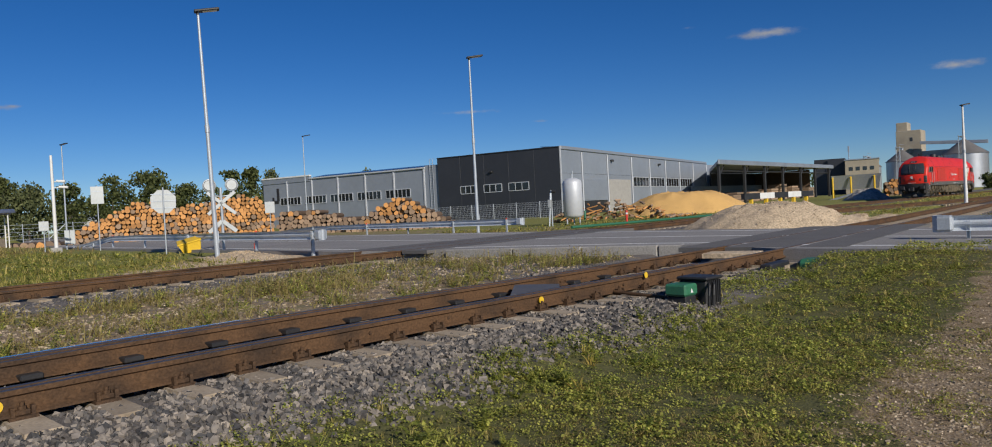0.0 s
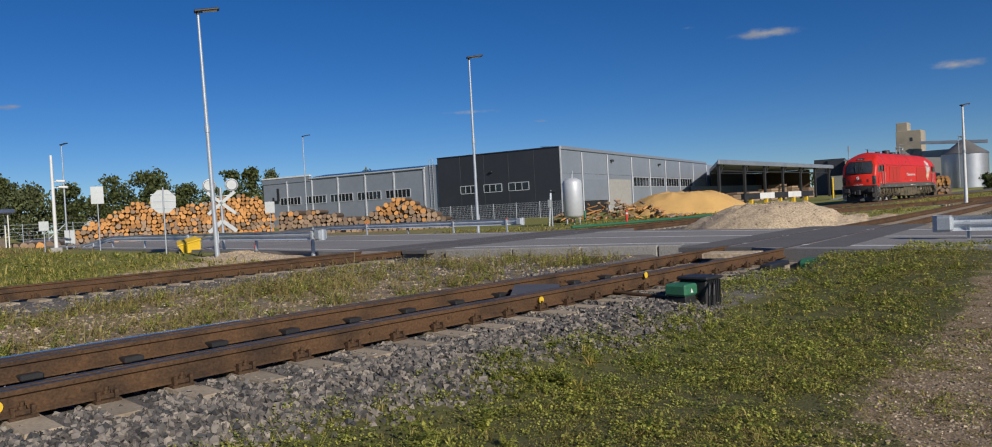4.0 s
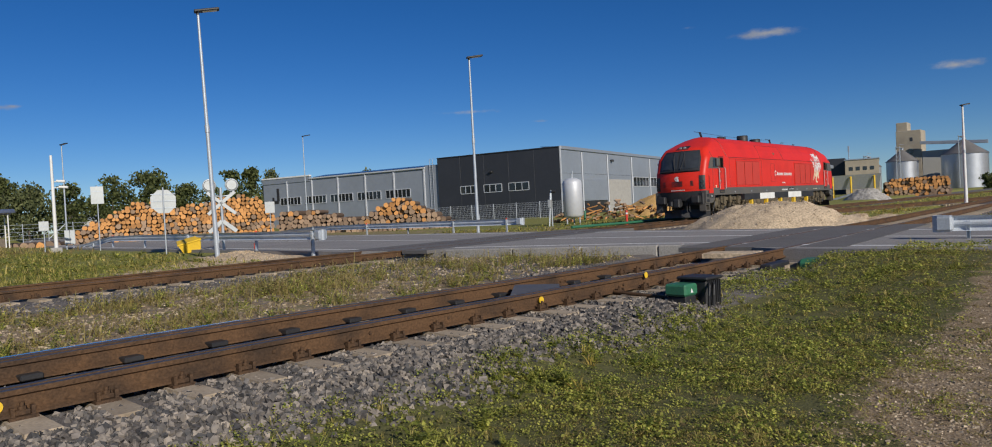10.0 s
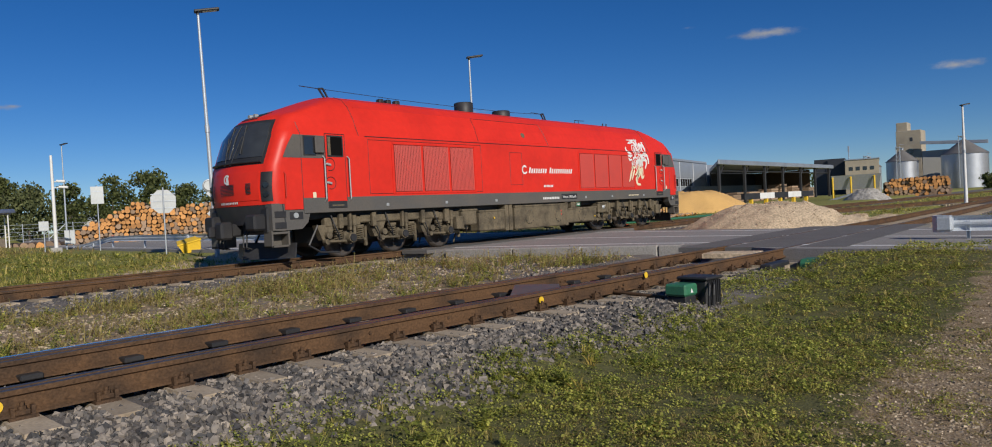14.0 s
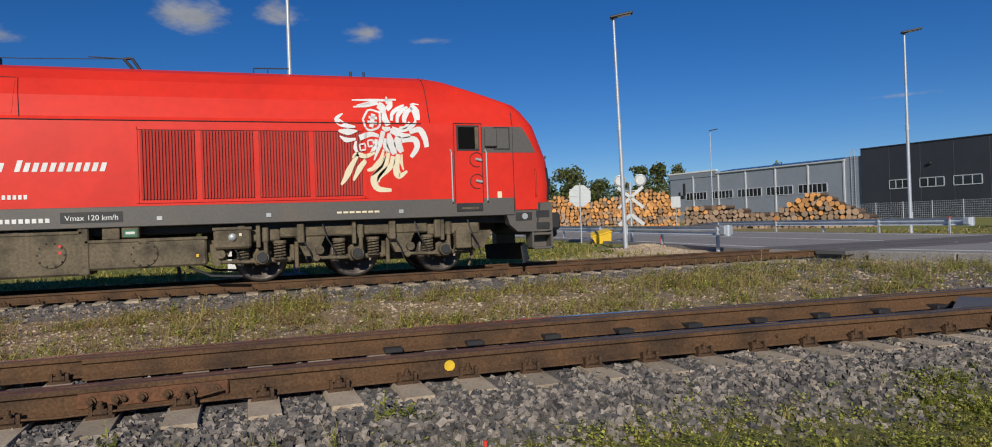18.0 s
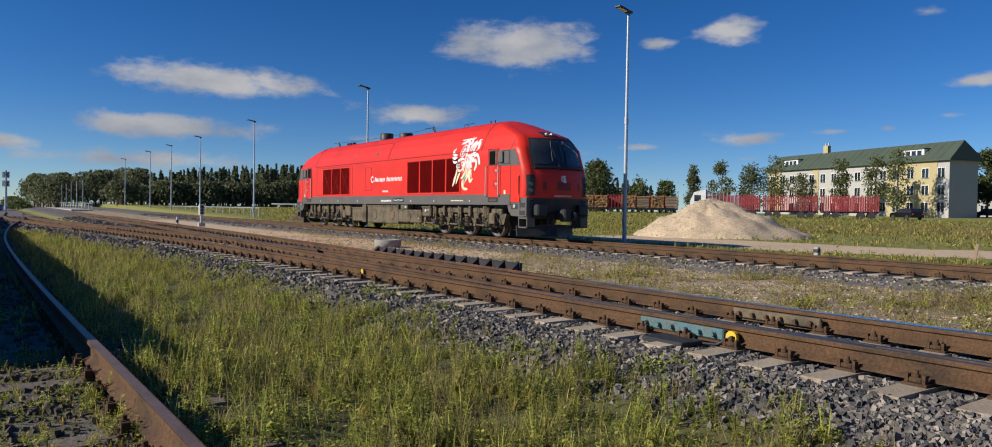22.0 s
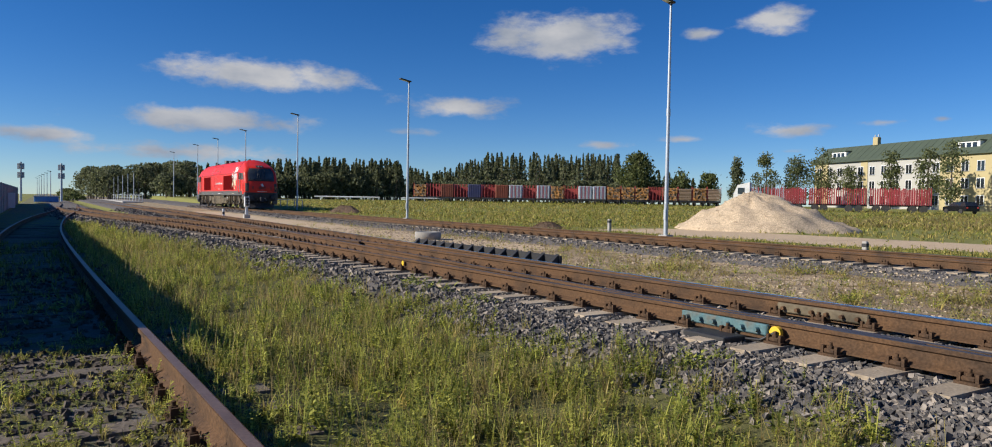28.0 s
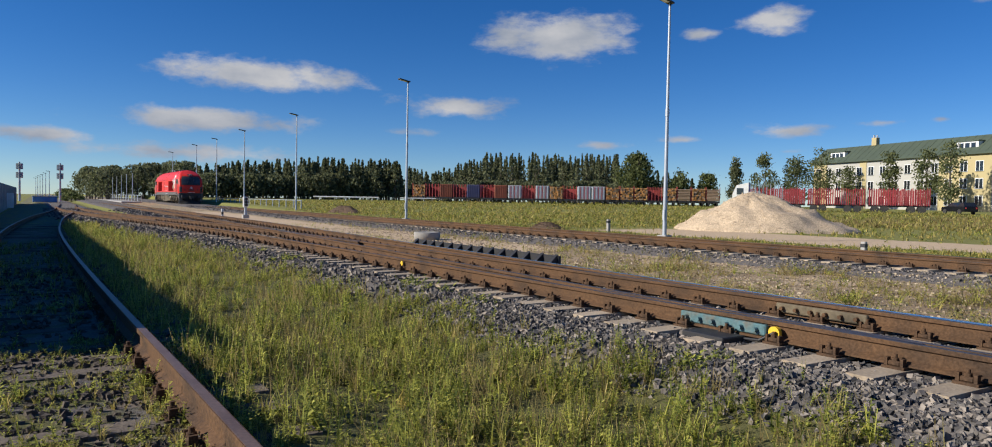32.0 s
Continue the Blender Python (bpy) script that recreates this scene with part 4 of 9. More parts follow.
def build_loco():
    lo = thing("locomotive", "red diesel locomotive with dark grey skirt running light", "locomotive")
    # body
    b = Mesh()
    half = PROF
    ring = [(-w, z) for w, z in half] + [(w, z) for w, z in half[-2::-1]]
    xs = [-8.1, -4, 0, 4, 8.1]
    n = len(ring)
    b.add([(x, y, z) for x in xs for y, z in ring], [(i * n + j, i * n + j + 1, (i + 1) * n + j + 1, (i + 1) * n + j) for i in range(4) for j in range(n - 1)], False)
    part("body", b, M["red"], lo, "glossy red bodywork")
    for end in (-1, 1):
        ss = lin(0, 0.42, 4) + lin(0.42, 0.62, 9)[1:] + lin(0.62, 1.38, 21)[1:] + lin(1.38, 1.58, 9)[1:] + lin(1.58, 2, 4)[1:]
        zs = [1.48, 1.9, 2.2, 2.42, 2.55, 2.75, 3.0, 3.24, 3.32, 3.45, 3.6, 3.68, 3.74, 3.82, 3.9, 4.0, 4.1, 4.2, 4.3, 4.37, 4.42, 4.455, 4.47]
        cab = part("cab", skin(Mesh(), zs, ss, 0, end), M["red"], lo, "red driver's cab with sloping roof")
        part("apron", skin(Mesh(), [1.0, 1.25, 1.49], [s for s in ss if 0.3 < s < 1.7], -0.012, end), M["black"], lo, "black front apron")
        # windscreen: black band with two panes and wipers
        part("windscreen_surround", plate(lin(2.48, 3.62, 9), lin(0.625, 1.375, 25), end, 0.012), M["black"], cab, "black windscreen surround")
        for a, c in ((0.65, 0.985), (1.015, 1.35)):
            part("windscreen", plate(lin(2.66, 3.54, 7), lin(a, c, 12), end, 0.028, 0.02), M["screen"], cab, "dark windscreen pane with painted reflections")
        for s0, s1 in ((0.96, 0.90), (1.04, 1.10)):
            w = Mesh().wire([nose(2.48, s0, 0.05, end), nose(3.2, s1, 0.07, end)], 0.014, 5)
            w.wire([nose(2.75, s1 - 0.03, 0.06, end), nose(3.5, s1 + 0.01, 0.06, end)], 0.018, 5)
            part("wiper", w, M["black"], cab)
        part("windscreen_sill", Mesh().wire([nose(2.53, s, 0.05, end) for s in lin(0.64, 1.36, 13)], 0.035, 6), M["black"], cab)
        part("top_lamp_housing", plate(lin(3.69, 3.9, 4), lin(0.86, 1.14, 7), end, 0.012), M["black"], cab, "black headlamp housing")
        for s in (0.95, 1.05):
            part("top_headlamp", Mesh().tube(nose(3.79, s, 0.0, end), nose(3.77, s, 0.045, end), 0.065, 0.06, 12), M["signback"], cab)
        # lower front
        part("nose_panel", plate(lin(1.6, 2.3, 6), lin(0.65, 1.35, 17), end, 0.014), M["red"], cab, "red nose panel")
        for s0, s1 in ((0.90, 1.10), (0.72, 0.77), (1.23, 1.28)):
            g = Mesh()
            for i in range(8):
                z = 1.76 + i * 0.035
                skin(g, [z, z + 0.018], lin(s0, s1, 5), 0.03, end, False)
            part("nose_grille", g, M["black"], cab, "dark nose grille")
        e = Mesh()
        for i in range(14):
            a0, a1 = 0.7 + i * 0.36, 0.7 + (i + 1) * 0.36
            q = [(1.0 + end * r * 0.045 * math.cos(a), 2.16 + r * 0.12 * math.sin(a)) for a, r in ((a0, 1), (a1, 1), (a1, 0.62), (a0, 0.62))]
            e.add([nose(z, s, 0.03, end) for s, z in q], [(0, 1, 2, 3)])
        e.add([nose(z, s, 0.03, end) for s, z in ((1 - end * 0.015, 2.22), (1 + end * 0.02, 2.22), (1 + end * 0.035, 2.02), (1.0, 2.02))], [(0, 1, 2, 3)])
        part("badge", e, M["white"], cab, "round white badge")
        for side in (-1, 1):
            c0, c1 = (0.51, 0.635) if side < 0 else (1.365, 1.49)
            part("corner_lamp", plate(lin(1.56, 2.28, 6), lin(c0, c1, 6), end, 0.016), M["black"], cab, "black corner lamp housing")
            for z in (1.74, 1.96):
                s = (c0 + c1) / 2
                part("headlamp", Mesh().tube(nose(z, s, 0.0, end), nose(z, s, 0.035, end), 0.085, 0.075, 14), M["glass"], cab)
            # grey stripe, windows and door on the sides
            k = (lambda s: s) if side < 0 else (lambda s: 2 - s)
            st = Mesh()
            zz = lin(2.62, 3.2, 7)
            v = []
            for i, z in enumerate(zz):
                x1 = cab_end(z) + 0.06 - 0.1 * (i / 6) ** 2
                v += [(end * 9.47, side * (wide(z) + 0.006), z), (end * x1, side * (wide(z) + 0.006), z)]
            st.add(v, [(2 * i, 2 * i + 1, 2 * i + 3, 2 * i + 2) for i in range(6)])
            part("stripe", st, M["grey"], cab, "grey window stripe")
            at_ = lambda a, c: (min(end * a, end * c), max(end * a, end * c))
            part("window_rim", panel_on_side(*at_(9.75, 10.13), 2.68, 3.19, side, 0.012), M["black"], cab)
            part("side_window", panel_on_side(*at_(9.78, 10.10), 2.71, 3.16, side, 0.02), M["grey" if end > 0 else "glass"], cab)
            door = part("cab_door", panel_on_side(*at_(8.82, 9.46), 1.5, 3.26, side, 0.018), M["red"], lo, "red cab door")
            part("door_window_rim", panel_on_side(*at_(8.88, 9.40), 2.66, 3.22, side, 0.026), M["black"], door)
            part("door_window", panel_on_side(*at_(8.92, 9.37), 2.70, 3.18, side, 0.034), M["opening"], door, "open door window with its dark inside painted")
            part("sliding_pane", panel_on_side(*at_(9.30, 9.38), 2.70, 3.18, side, 0.04), M["under"], door, "half drawn window pane")
            for z in (1.98, 2.46):
                rim = Mesh()
                for i in range(10):
                    a0, a1 = 0.6 + i * 0.45, 0.6 + (i + 1) * 0.45
                    rim.tube((end * (9.33 + 0.16 * math.cos(a0)), side * 1.462, z + 0.16 * math.sin(a0)), (end * (9.33 + 0.16 * math.cos(a1)), side * 1.462, z + 0.16 * math.sin(a1)), 0.01, 0.01, 4)
                part("handle_recess", rim, M["black"], door)
                part("door_handle", Mesh().cbox(-0.09, 0.07, -0.03, 0.03, -0.03, 0.03, 0.015, pose(end * 9.38, side * 1.475, z, 0, 12, 0)), M["signback"], door, "steel door handle")
            # black plate on the skirt paints the shade inside the slot
            st_ = part("step_slot", Mesh().cbox(-0.3, 0.3, -0.02, 0.008, -0.09, 0.09, 0.007, pose(end * 9.14, side * 1.455, 1.42)), M["black"], lo, "step slot in the skirt with its shade painted black")
            part("tread", Mesh().cbox(-0.2, 0.2, -0.02, 0.02, -0.05, 0.0, 0.01, pose(end * 9.14, side * 1.46, 1.42)), M["under"], st_)
            part("door_seam", Mesh().wire([(end * x, side * 1.459, z) for x, z in ((8.82, 1.52), (8.82, 3.26), (9.46, 3.26), (9.46, 1.52))], 0.009, 4), M["black"], door)
            for x in (8.74, 9.54):
                y = side * 1.52
                part("grab_rail", Mesh().wire([(end * x, side * 1.43, 1.5), (end * x, y, 1.56), (end * x, y, 2.62), (end * x, side * 1.43, 2.68)], 0.02, 6), M["signback"], lo, "steel grab rail")
            # seams of the cab
            sm = Mesh()
            sm.wire([(end * 10.2, side * (wide(z) + 0.002), z) for z in (1.3, 2.4, 3.24)] + [(end * (10.2 + 0.01 * i), side * (wide(3.24 + 0.1 * i) + 0.002), 3.24 + 0.1 * i) for i in (1, 2, 3)], 0.009, 4)
            sm.wire([(end * 8.3, side * (wide(z) + 0.003), z) for z in (3.26, 3.5, 3.74, 4.08, 4.3, 4.42)], 0.009, 4)
            pieces("panel_seam", sm, M["black"], cab)
            part("corner_handle", Mesh().wire([(end * 10.72, side * (1.43 + (0.05 if 0 < i < 3 else 0)), z) for i, z in enumerate((1.6, 1.66, 2.2, 2.26))], 0.02, 5), M["dkred"], cab)
            part("letter_mark", Mesh().box(-0.05, 0.05, -0.002, 0.002, -0.07, 0.07, pose(end * 9.85, side * 1.444, 1.68)), M["cream"], lo)
            # grey cab foot with step openings
            mm = Matrix.Diagonal((end, side, 1, 1))
            f = Mesh()
            prof = [(10.0, 1.25), (10.08, 1.0), (10.26, 0.84), (10.85, 0.82), (11.12, 0.84), (11.12, 1.49), (10.2, 1.49), (10.0, 1.49)]
            k_ = len(prof)
            f.add([mm @ Vector((x, y, z)) for y in (1.15, 1.425) for x, z in prof], [tuple(range(k_)), tuple(range(k_, 2 * k_))[::-1]] + [(i, (i + 1) % k_, k_ + (i + 1) % k_, k_ + i) for i in range(k_)])
            foot = part("cab_foot", f, M["grey"], lo, "dark grey lower cab side")
            part("red_corner", panel_on_side(*at_(10.22, 10.75), 1.33, 1.62, side, 0.012, 0.03), M["red"], lo, "red corner of the cab")
            # openings are black plates that carry the recess's shade as colour
            for z in (1.22, 0.95):
                part("step_opening", Mesh().cbox(10.72, 11.05, 1.41, 1.435, z - 0.08, z + 0.08, 0.01, mm), M["black"], foot, "step opening with its shade painted black")
            st = Mesh()
            st.cbox(10.62, 11.14, 1.05, 1.40, 0.42, 0.47, 0.01, mm)
            st.cbox(10.62, 10.67, 1.05, 1.40, 0.42, 0.84, 0.01, mm)
            st.cbox(11.09, 11.14, 1.05, 1.40, 0.42, 0.84, 0.01, mm)
            st.box(10.66, 11.1, 1.05, 1.09, 0.47, 0.84, mm)
            st.cbox(10.66, 11.1, 1.36, 1.40, 0.74, 0.80, 0.01, mm)
            part("entrance_step", st, M["grey"], lo, "dark grey entrance step")
            part("lamp_slot", Mesh().cbox(10.22, 10.62, 1.415, 1.432, 1.08, 1.27, 0.008, mm), M["black"], lo)
            part("marker_lamp", Mesh().tube((end * 10.44, side * 1.39, 1.18), (end * 10.44, side * 1.45, 1.18), 0.08, 0.07, 14), M["signback"], lo)
        # beam, coupler, plough
        part("buffer_beam", Mesh().cbox(10.6, 11.16, -1.3, 1.3, 0.75, 1.42, 0.05, Matrix.Diagonal((end, 1, 1, 1))), M["black"], lo, "black buffer beam")
        c = Mesh().cbox(11.1, 11.55, -0.16, 0.16, 0.72, 1.05, 0.04, Matrix.Diagonal((end, 1, 1, 1)))
        c.cbox(11.45, 11.78, -0.24, 0.10, 0.66, 1.1, 0.05, Matrix.Diagonal((end, 1, 1, 1)))
        c.cbox(11.55, 11.9, 0.1, 0.26, 0.72, 1.0, 0.04, Matrix.Diagonal((end, 1, 1, 1)))
        part("coupler", c, M["black"], lo, "heavy dark automatic coupler")
        for y in (-0.95, 0.95):
            part("bumper_block", Mesh().cbox(11.1, 11.45, y - 0.22, y + 0.22, 0.85, 1.25, 0.05, Matrix.Diagonal((end, 1, 1, 1))), M["black"], lo)
        p = Mesh()
        for s in (-1, 1):
            p.add([(end * 10.45, s * 1.3, 0.12), (end * 11.1, 0, 0.12), (end * 11.0, 0, 0.55), (end * 10.4, s * 1.3, 0.5),
                   (end * 10.41, s * 1.3, 0.12), (end * 11.05, 0, 0.12), (end * 10.95, 0, 0.55), (end * 10.36, s * 1.3, 0.5)],
                  [(0, 1, 2, 3), (7, 6, 5, 4), (0, 4, 5, 1), (1, 5, 6, 2), (2, 6, 7, 3), (3, 7, 4, 0)])
        part("snow_plough", p, M["black"], lo, "dark snow plough")
        h = Mesh()
        for y in (-0.6, -0.45, 0.4, 0.55, 0.7):
            h.wire([(end * 11.15, y, 0.95), (end * 11.32, y, 0.75), (end * 11.34, y, 0.45), (end * 11.2, y, 0.4)], 0.022, 5)
        pieces("brake_hose", h, M["black"], lo)
        bars = Mesh()
        for i in range(12):
            skin(bars, [1.53, 1.585], [0.87 + i * 0.022, 0.87 + i * 0.022 + 0.014], 0.022, end, False)
        pieces("number_mark", bars, M["white"], lo, "")
        for side in (-1, 1):
            part("mirror", Mesh().cbox(-0.14, 0.14, -0.03, 0.03, -0.2, 0.2, 0.015, pose(end * 9.66, side * 1.5, 2.95)), M["grey"], lo)
    # skirt band along both sides
    for side in (-1, 1):
        part("skirt", Mesh().cbox(-10.19, 10.19, 1.30, 1.455, 1.22, 1.61, 0.012, Matrix.Diagonal((1, side, 1, 1))), M["grey"], lo, "dark grey skirt band")
        y = side * 1.462
        for x in [-side * q for q in (-7.4, -5.0, -2.6, 2.9, 4.9, 7.6)]:
            part("skirt_plate", Mesh().cbox(x - 0.05, x + 0.05, -0.006, 0.006, 1.33, 1.41, 0.003, pose(0, y, 0)), M["signback"], lo)
        lb = Mesh()
        for i in range(10):
            x = -side * (0.08 + i * 0.105)
            lb.box(x - 0.035, x + 0.035, y - 0.003, y + 0.003, 1.34, 1.42)
        pieces("number_mark", lb, M["white"], lo, "")
        ob = Mesh()
        for i in range(7):
            x = -side * (6.3 + i * 0.13)
            ob.box(x - 0.05, x + 0.05, y - 0.003, y + 0.003, 1.36, 1.40)
        pieces("small_print", ob, M["cream"], lo, "small yellowish print")
        tx = bpy.data.curves.new("speed_limit_text", "FONT")
        tx.body, tx.size, tx.align_x, tx.extrude = "Vmax 120 km/h", 0.14, "CENTER", 0.002
        tx.materials.append(M["white"])
        t = new("speed_limit_text", tx)
        t.parent = lo
        t.matrix_local = pose(-side * 1.75, y + side * 0.008, 1.365, 90, 0, 0 if side < 0 else 180)
        part("text_frame", Mesh().box(-0.52, 0.52, -0.002, 0.002, -0.045, 0.155, pose(-side * 1.75, y, 1.365)), M["black"], lo)
        # grilles
        groups = ((2.55, 6.86, 4), (-7.1, -3.6, 3)) if side < 0 else ((-6.86, -2.55, 4), (3.6, 7.1, 3))
        for g0, g1, k in groups:
            w = (g1 - g0) / k
            fr = Mesh()
            for x in (g0 - 0.05, g1 - 0.01):
                fr.box(x, x + 0.06, side * 1.445 - 0.012, side * 1.445 + 0.012, 1.66, 3.12)
            for z in (1.66, 3.07):
                fr.box(g0, g1, side * 1.445 - 0.012, side * 1.445 + 0.012, z, z + 0.05)
            part("grille_frame", fr, M["red"], lo)
            for i in range(k):
                x0, x1 = g0 + i * w + 0.05, g0 + (i + 1) * w - 0.05
                pn = part("grille_backing", Mesh().box(x0, x1, side * 1.442 - 0.002, side * 1.442 + 0.002, 1.72, 3.06), M["gback"], lo)
                open_ = k == 3
                if open_:
                    for za, zb in ((1.78, 3.0), (3.0, 1.78)):
                        part("cross_brace", Mesh().tube((x0 + 0.03, side * 1.446, za), (x1 - 0.03, side * 1.446, zb), 0.018, 0.018, 5), M["dkred"], pn)
                sl = Mesh()
                m = 17
                for j in range(m):
                    xc = x0 + (j + 0.5) * (x1 - x0) / m
                    sl.add([(xc - 0.021, side * 1.455, 1.73), (xc + 0.012, side * 1.475, 1.73), (xc + 0.012, side * 1.475, 3.05), (xc - 0.021, side * 1.455, 3.05)], [(0, 1, 2, 3)])
                    sl.add([(xc + 0.012, side * 1.475, 1.73), (xc + 0.018, side * 1.447, 1.73), (xc + 0.018, side * 1.447, 3.05), (xc + 0.012, side * 1.475, 3.05)], [(0, 1, 2, 3)])
                part("grille_slats", sl, M["dkred"], pn, "upright red grille slats")
        # panel lines
        sg = -side
        ln_ = Mesh()
        for x0, x1, z0, z1 in ((-8.0, -3.25, 1.68, 3.16), (-1.75, -1.08, 1.88, 2.98)):
            q = [(sg * x0, z0), (sg * x1, z0), (sg * x1, z1), (sg * x0, z1), (sg * x0, z0)]
            ln_.wire([(x, side * 1.443, z) for x, z in q], 0.007, 4)
        ln_.wire([(x, side * 1.443, 3.245) for x in (-8.1, 8.1)], 0.012, 4)
        for x, dx in ((-3.3, 0.12), (0.62, -0.12)):
            ln_.wire([side_pt(sg * (x + dx * max(0, z - 3.3) * 0.9), z, side, 0.002) for z in (3.3, 3.5, 3.74, 4.0, 4.08)], 0.009, 4)
        ln_.wire([side_pt(sg * x, 4.08, side, 0.002) for x in (-3.2, 0.5)], 0.009, 4)
        pieces("panel_seam", ln_, M["black"], lo)
        part("roof_hatch", panel_on_side(min(sg * -3.2, sg * 0.5), max(sg * -3.2, sg * 0.5), 3.36, 4.04, side, 0.008), M["red"], lo)
        part("side_lamp", Mesh().lathe([(0.0, 0.03), (0.07, 0.03), (0.10, 0.0)], 14, pose(sg * -0.75, side * (wide(3.62) + 0.01), 3.62, -side * 65)), M["under"], lo)
        # emblem
        ex0, ez1, ew, eh = 6.3, 3.86, 1.95, 2.12
        for cream, line in emblem_bands():
            e, v = Mesh(), []
            for ends in line:
                for u, w in ends:
                    x, z = ex0 + ew * u, ez1 - eh * w
                    v.append(side_pt(sg * x, z, side, 0.036 if x < 6.9 and 1.62 < z < 3.16 else 0.008))
            e.add(v, [(2 * i, 2 * i + 1, 2 * i + 3, 2 * i + 2) for i in range(len(line) - 1)])
            part("emblem_band", e, M["cream" if cream else "white"], lo, "cream band of the emblem" if cream else "")
        # lettering as slanted bars after a round badge
        lt = Mesh()
        for i in range(20):
            if i == 8:
                continue
            x = -0.72 + i * 0.138
            h = 0.21 if i in (0, 9) else 0.165
            q = [(x, 2.28), (x + 0.085, 2.28), (x + 0.085 + h * 0.3, 2.28 + h), (x + h * 0.3, 2.28 + h)]
            lt.add([(sg * a if side > 0 else a, side * 1.4475, c) for a, c in q], [(0, 1, 2, 3)])
        for i in range(14):
            a0, a1 = 0.7 + i * 0.36, 0.7 + (i + 1) * 0.36
            q = [(-0.95 + r * 0.16 * math.cos(a), 2.4 + r * 0.16 * math.sin(a)) for a, r in ((a0, 1), (a1, 1), (a1, 0.62), (a0, 0.62))]
            lt.add([(sg * a if side > 0 else a, side * 1.4475, c) for a, c in q], [(0, 1, 2, 3)])
        pieces("letter_bar", lt, M["white"], lo)
        nb = Mesh()
        for i in range(7):
            x = 0.15 + i * 0.085
            nb.box(x, x + 0.055, side * 1.4475 - 0.001, side * 1.4475 + 0.001, 1.78, 1.86)
        pieces("number_mark", nb, M["white"], lo, "")
    # roof fittings
    part("exhaust_outlet", Mesh().lathe([(0.33, 0), (0.33, 0.34), (0.30, 0.36), (0.26, 0.34), (0.26, 0.0)], 20, pose(-2.35, 0, 4.44)), M["black"], lo, "black exhaust stack")
    part("exhaust_outlet", Mesh().lathe([(0.33, 0), (0.33, 0.2), (0.3, 0.22), (0.24, 0.2), (0.24, 0.0)], 20, pose(-0.3, 0, 4.44)), M["black"], lo, "low round black exhaust outlet")
    soot = Mesh()
    for x in (-6.4, -6.1, -5.75):
        soot.cbox(x - 0.09, x + 0.09, -0.35, -0.15, 4.42, 4.56, 0.03)
    pieces("horn", soot, M["black"], lo)
    for x in (-8.2, 2.45):
        part("antenna", Mesh().wire([(x, 0, 4.4), (x - 0.25, 0, 4.72), (x - 0.1, 0, 4.74), (x + 0.1, 0, 4.42)], 0.03, 5).wire([(x - 0.25, 0, 4.72), (x - 0.9, 0, 4.74)], 0.012, 4), M["black"], lo, "black whip antenna")
    part("aerial_wire", Mesh().wire([(-8.4, 0, 4.72), (-5.5, 0, 4.66), (-2.5, 0, 4.64), (0.5, 0, 4.66), (2.25, 0, 4.72)], 0.008, 4), M["black"], lo, "thin roof aerial wire")
    part("roof_rail", Mesh().wire([(4.75, 0.1, 4.44), (4.75, 0.1, 4.64), (5.5, 0.1, 4.66)], 0.015, 5).wire([(5.05, 0.1, 4.44), (5.05, 0.1, 4.64)], 0.012, 5), M["black"], lo)
    for x in (6.85, 7.15):
        part("roof_pin", Mesh().tube((x, 0, 4.42), (x, 0, 4.62), 0.03, 0.025, 8), M["black"], lo)
    # underframe, coloured black in place of the shade beneath the body
    part("underframe", Mesh().cbox(-10.2, 10.2, -1.1, 1.1, 1.05, 1.25, 0.03), M["black"], lo, "underframe with its shade painted black")
    for side in (-1, 1):
        s = -side
        mm = Matrix.Diagonal((s, side, 1, 1))
        for x0, x1, z0, z1, y1, lab, covers in ((-4.25, -3.55, 0.62, 1.12, 1.40, "dusty equipment box", ()), (-3.4, -2.05, 0.38, 1.06, 1.38, "dusty battery box", ()), (-1.55, 1.55, 0.34, 1.16, 1.40, "large dusty fuel tank", (-0.75, 1.05)),
                                        (1.62, 3.72, 0.42, 0.98, 1.40, "dusty air tank box", (2.6,)), (3.85, 4.55, 0.72, 1.14, 1.42, "small dusty valve box", ())):
            tk = part("tank", Mesh().cbox(x0, x1, 0.55, y1, z0, z1, 0.04, mm), M["under"], lo, lab)
            for xc in covers:
                part("tank_cover", Mesh().lathe([(0.0, 0.022), (0.24, 0.022), (0.26, 0.0)], 22, pose(s * xc, side * (y1 + 0.002), (z0 + z1) / 2, -90 * side), False), M["under"], tk)
                for a in range(10):
                    part("cover_bolt", Mesh().cbox(-0.014, 0.014, -0.012, 0.012, -0.014, 0.014, 0.004, pose(s * xc + 0.22 * math.cos(a * 0.628), side * (y1 + 0.03), (z0 + z1) / 2 + 0.22 * math.sin(a * 0.628))), M["black"], tk)
            part("tank_rim", Mesh().cbox(x0 - 0.02, x1 + 0.02, y1 - 0.08, y1 + 0.02, z1 - 0.05, z1 + 0.01, 0.01, mm), M["under"], tk)
        for x in (-1.8, -2.02, 1.585):
            part("hanger", Mesh().cbox(x - 0.09, x + 0.09, 0.6, 1.42, 0.34, 1.22, 0.02, mm), M["under"], lo, "upright tank hanger")
        for x, z in ((2.05, 1.08), (2.38, 1.1)):
            part("valve_box", Mesh().cbox(x - 0.15, x + 0.15, 1.1, 1.42, z - 0.09, z + 0.12, 0.015, mm), M["under"], lo)
        part("green_plate", Mesh().cbox(2.26, 2.5, 1.418, 1.43, 1.03, 1.17, 0.004, mm), M["green"], lo, "small green and white notice")
        part("white_plate", Mesh().cbox(2.30, 2.46, 1.428, 1.436, 1.08, 1.13, 0.003, mm), M["white"], lo)
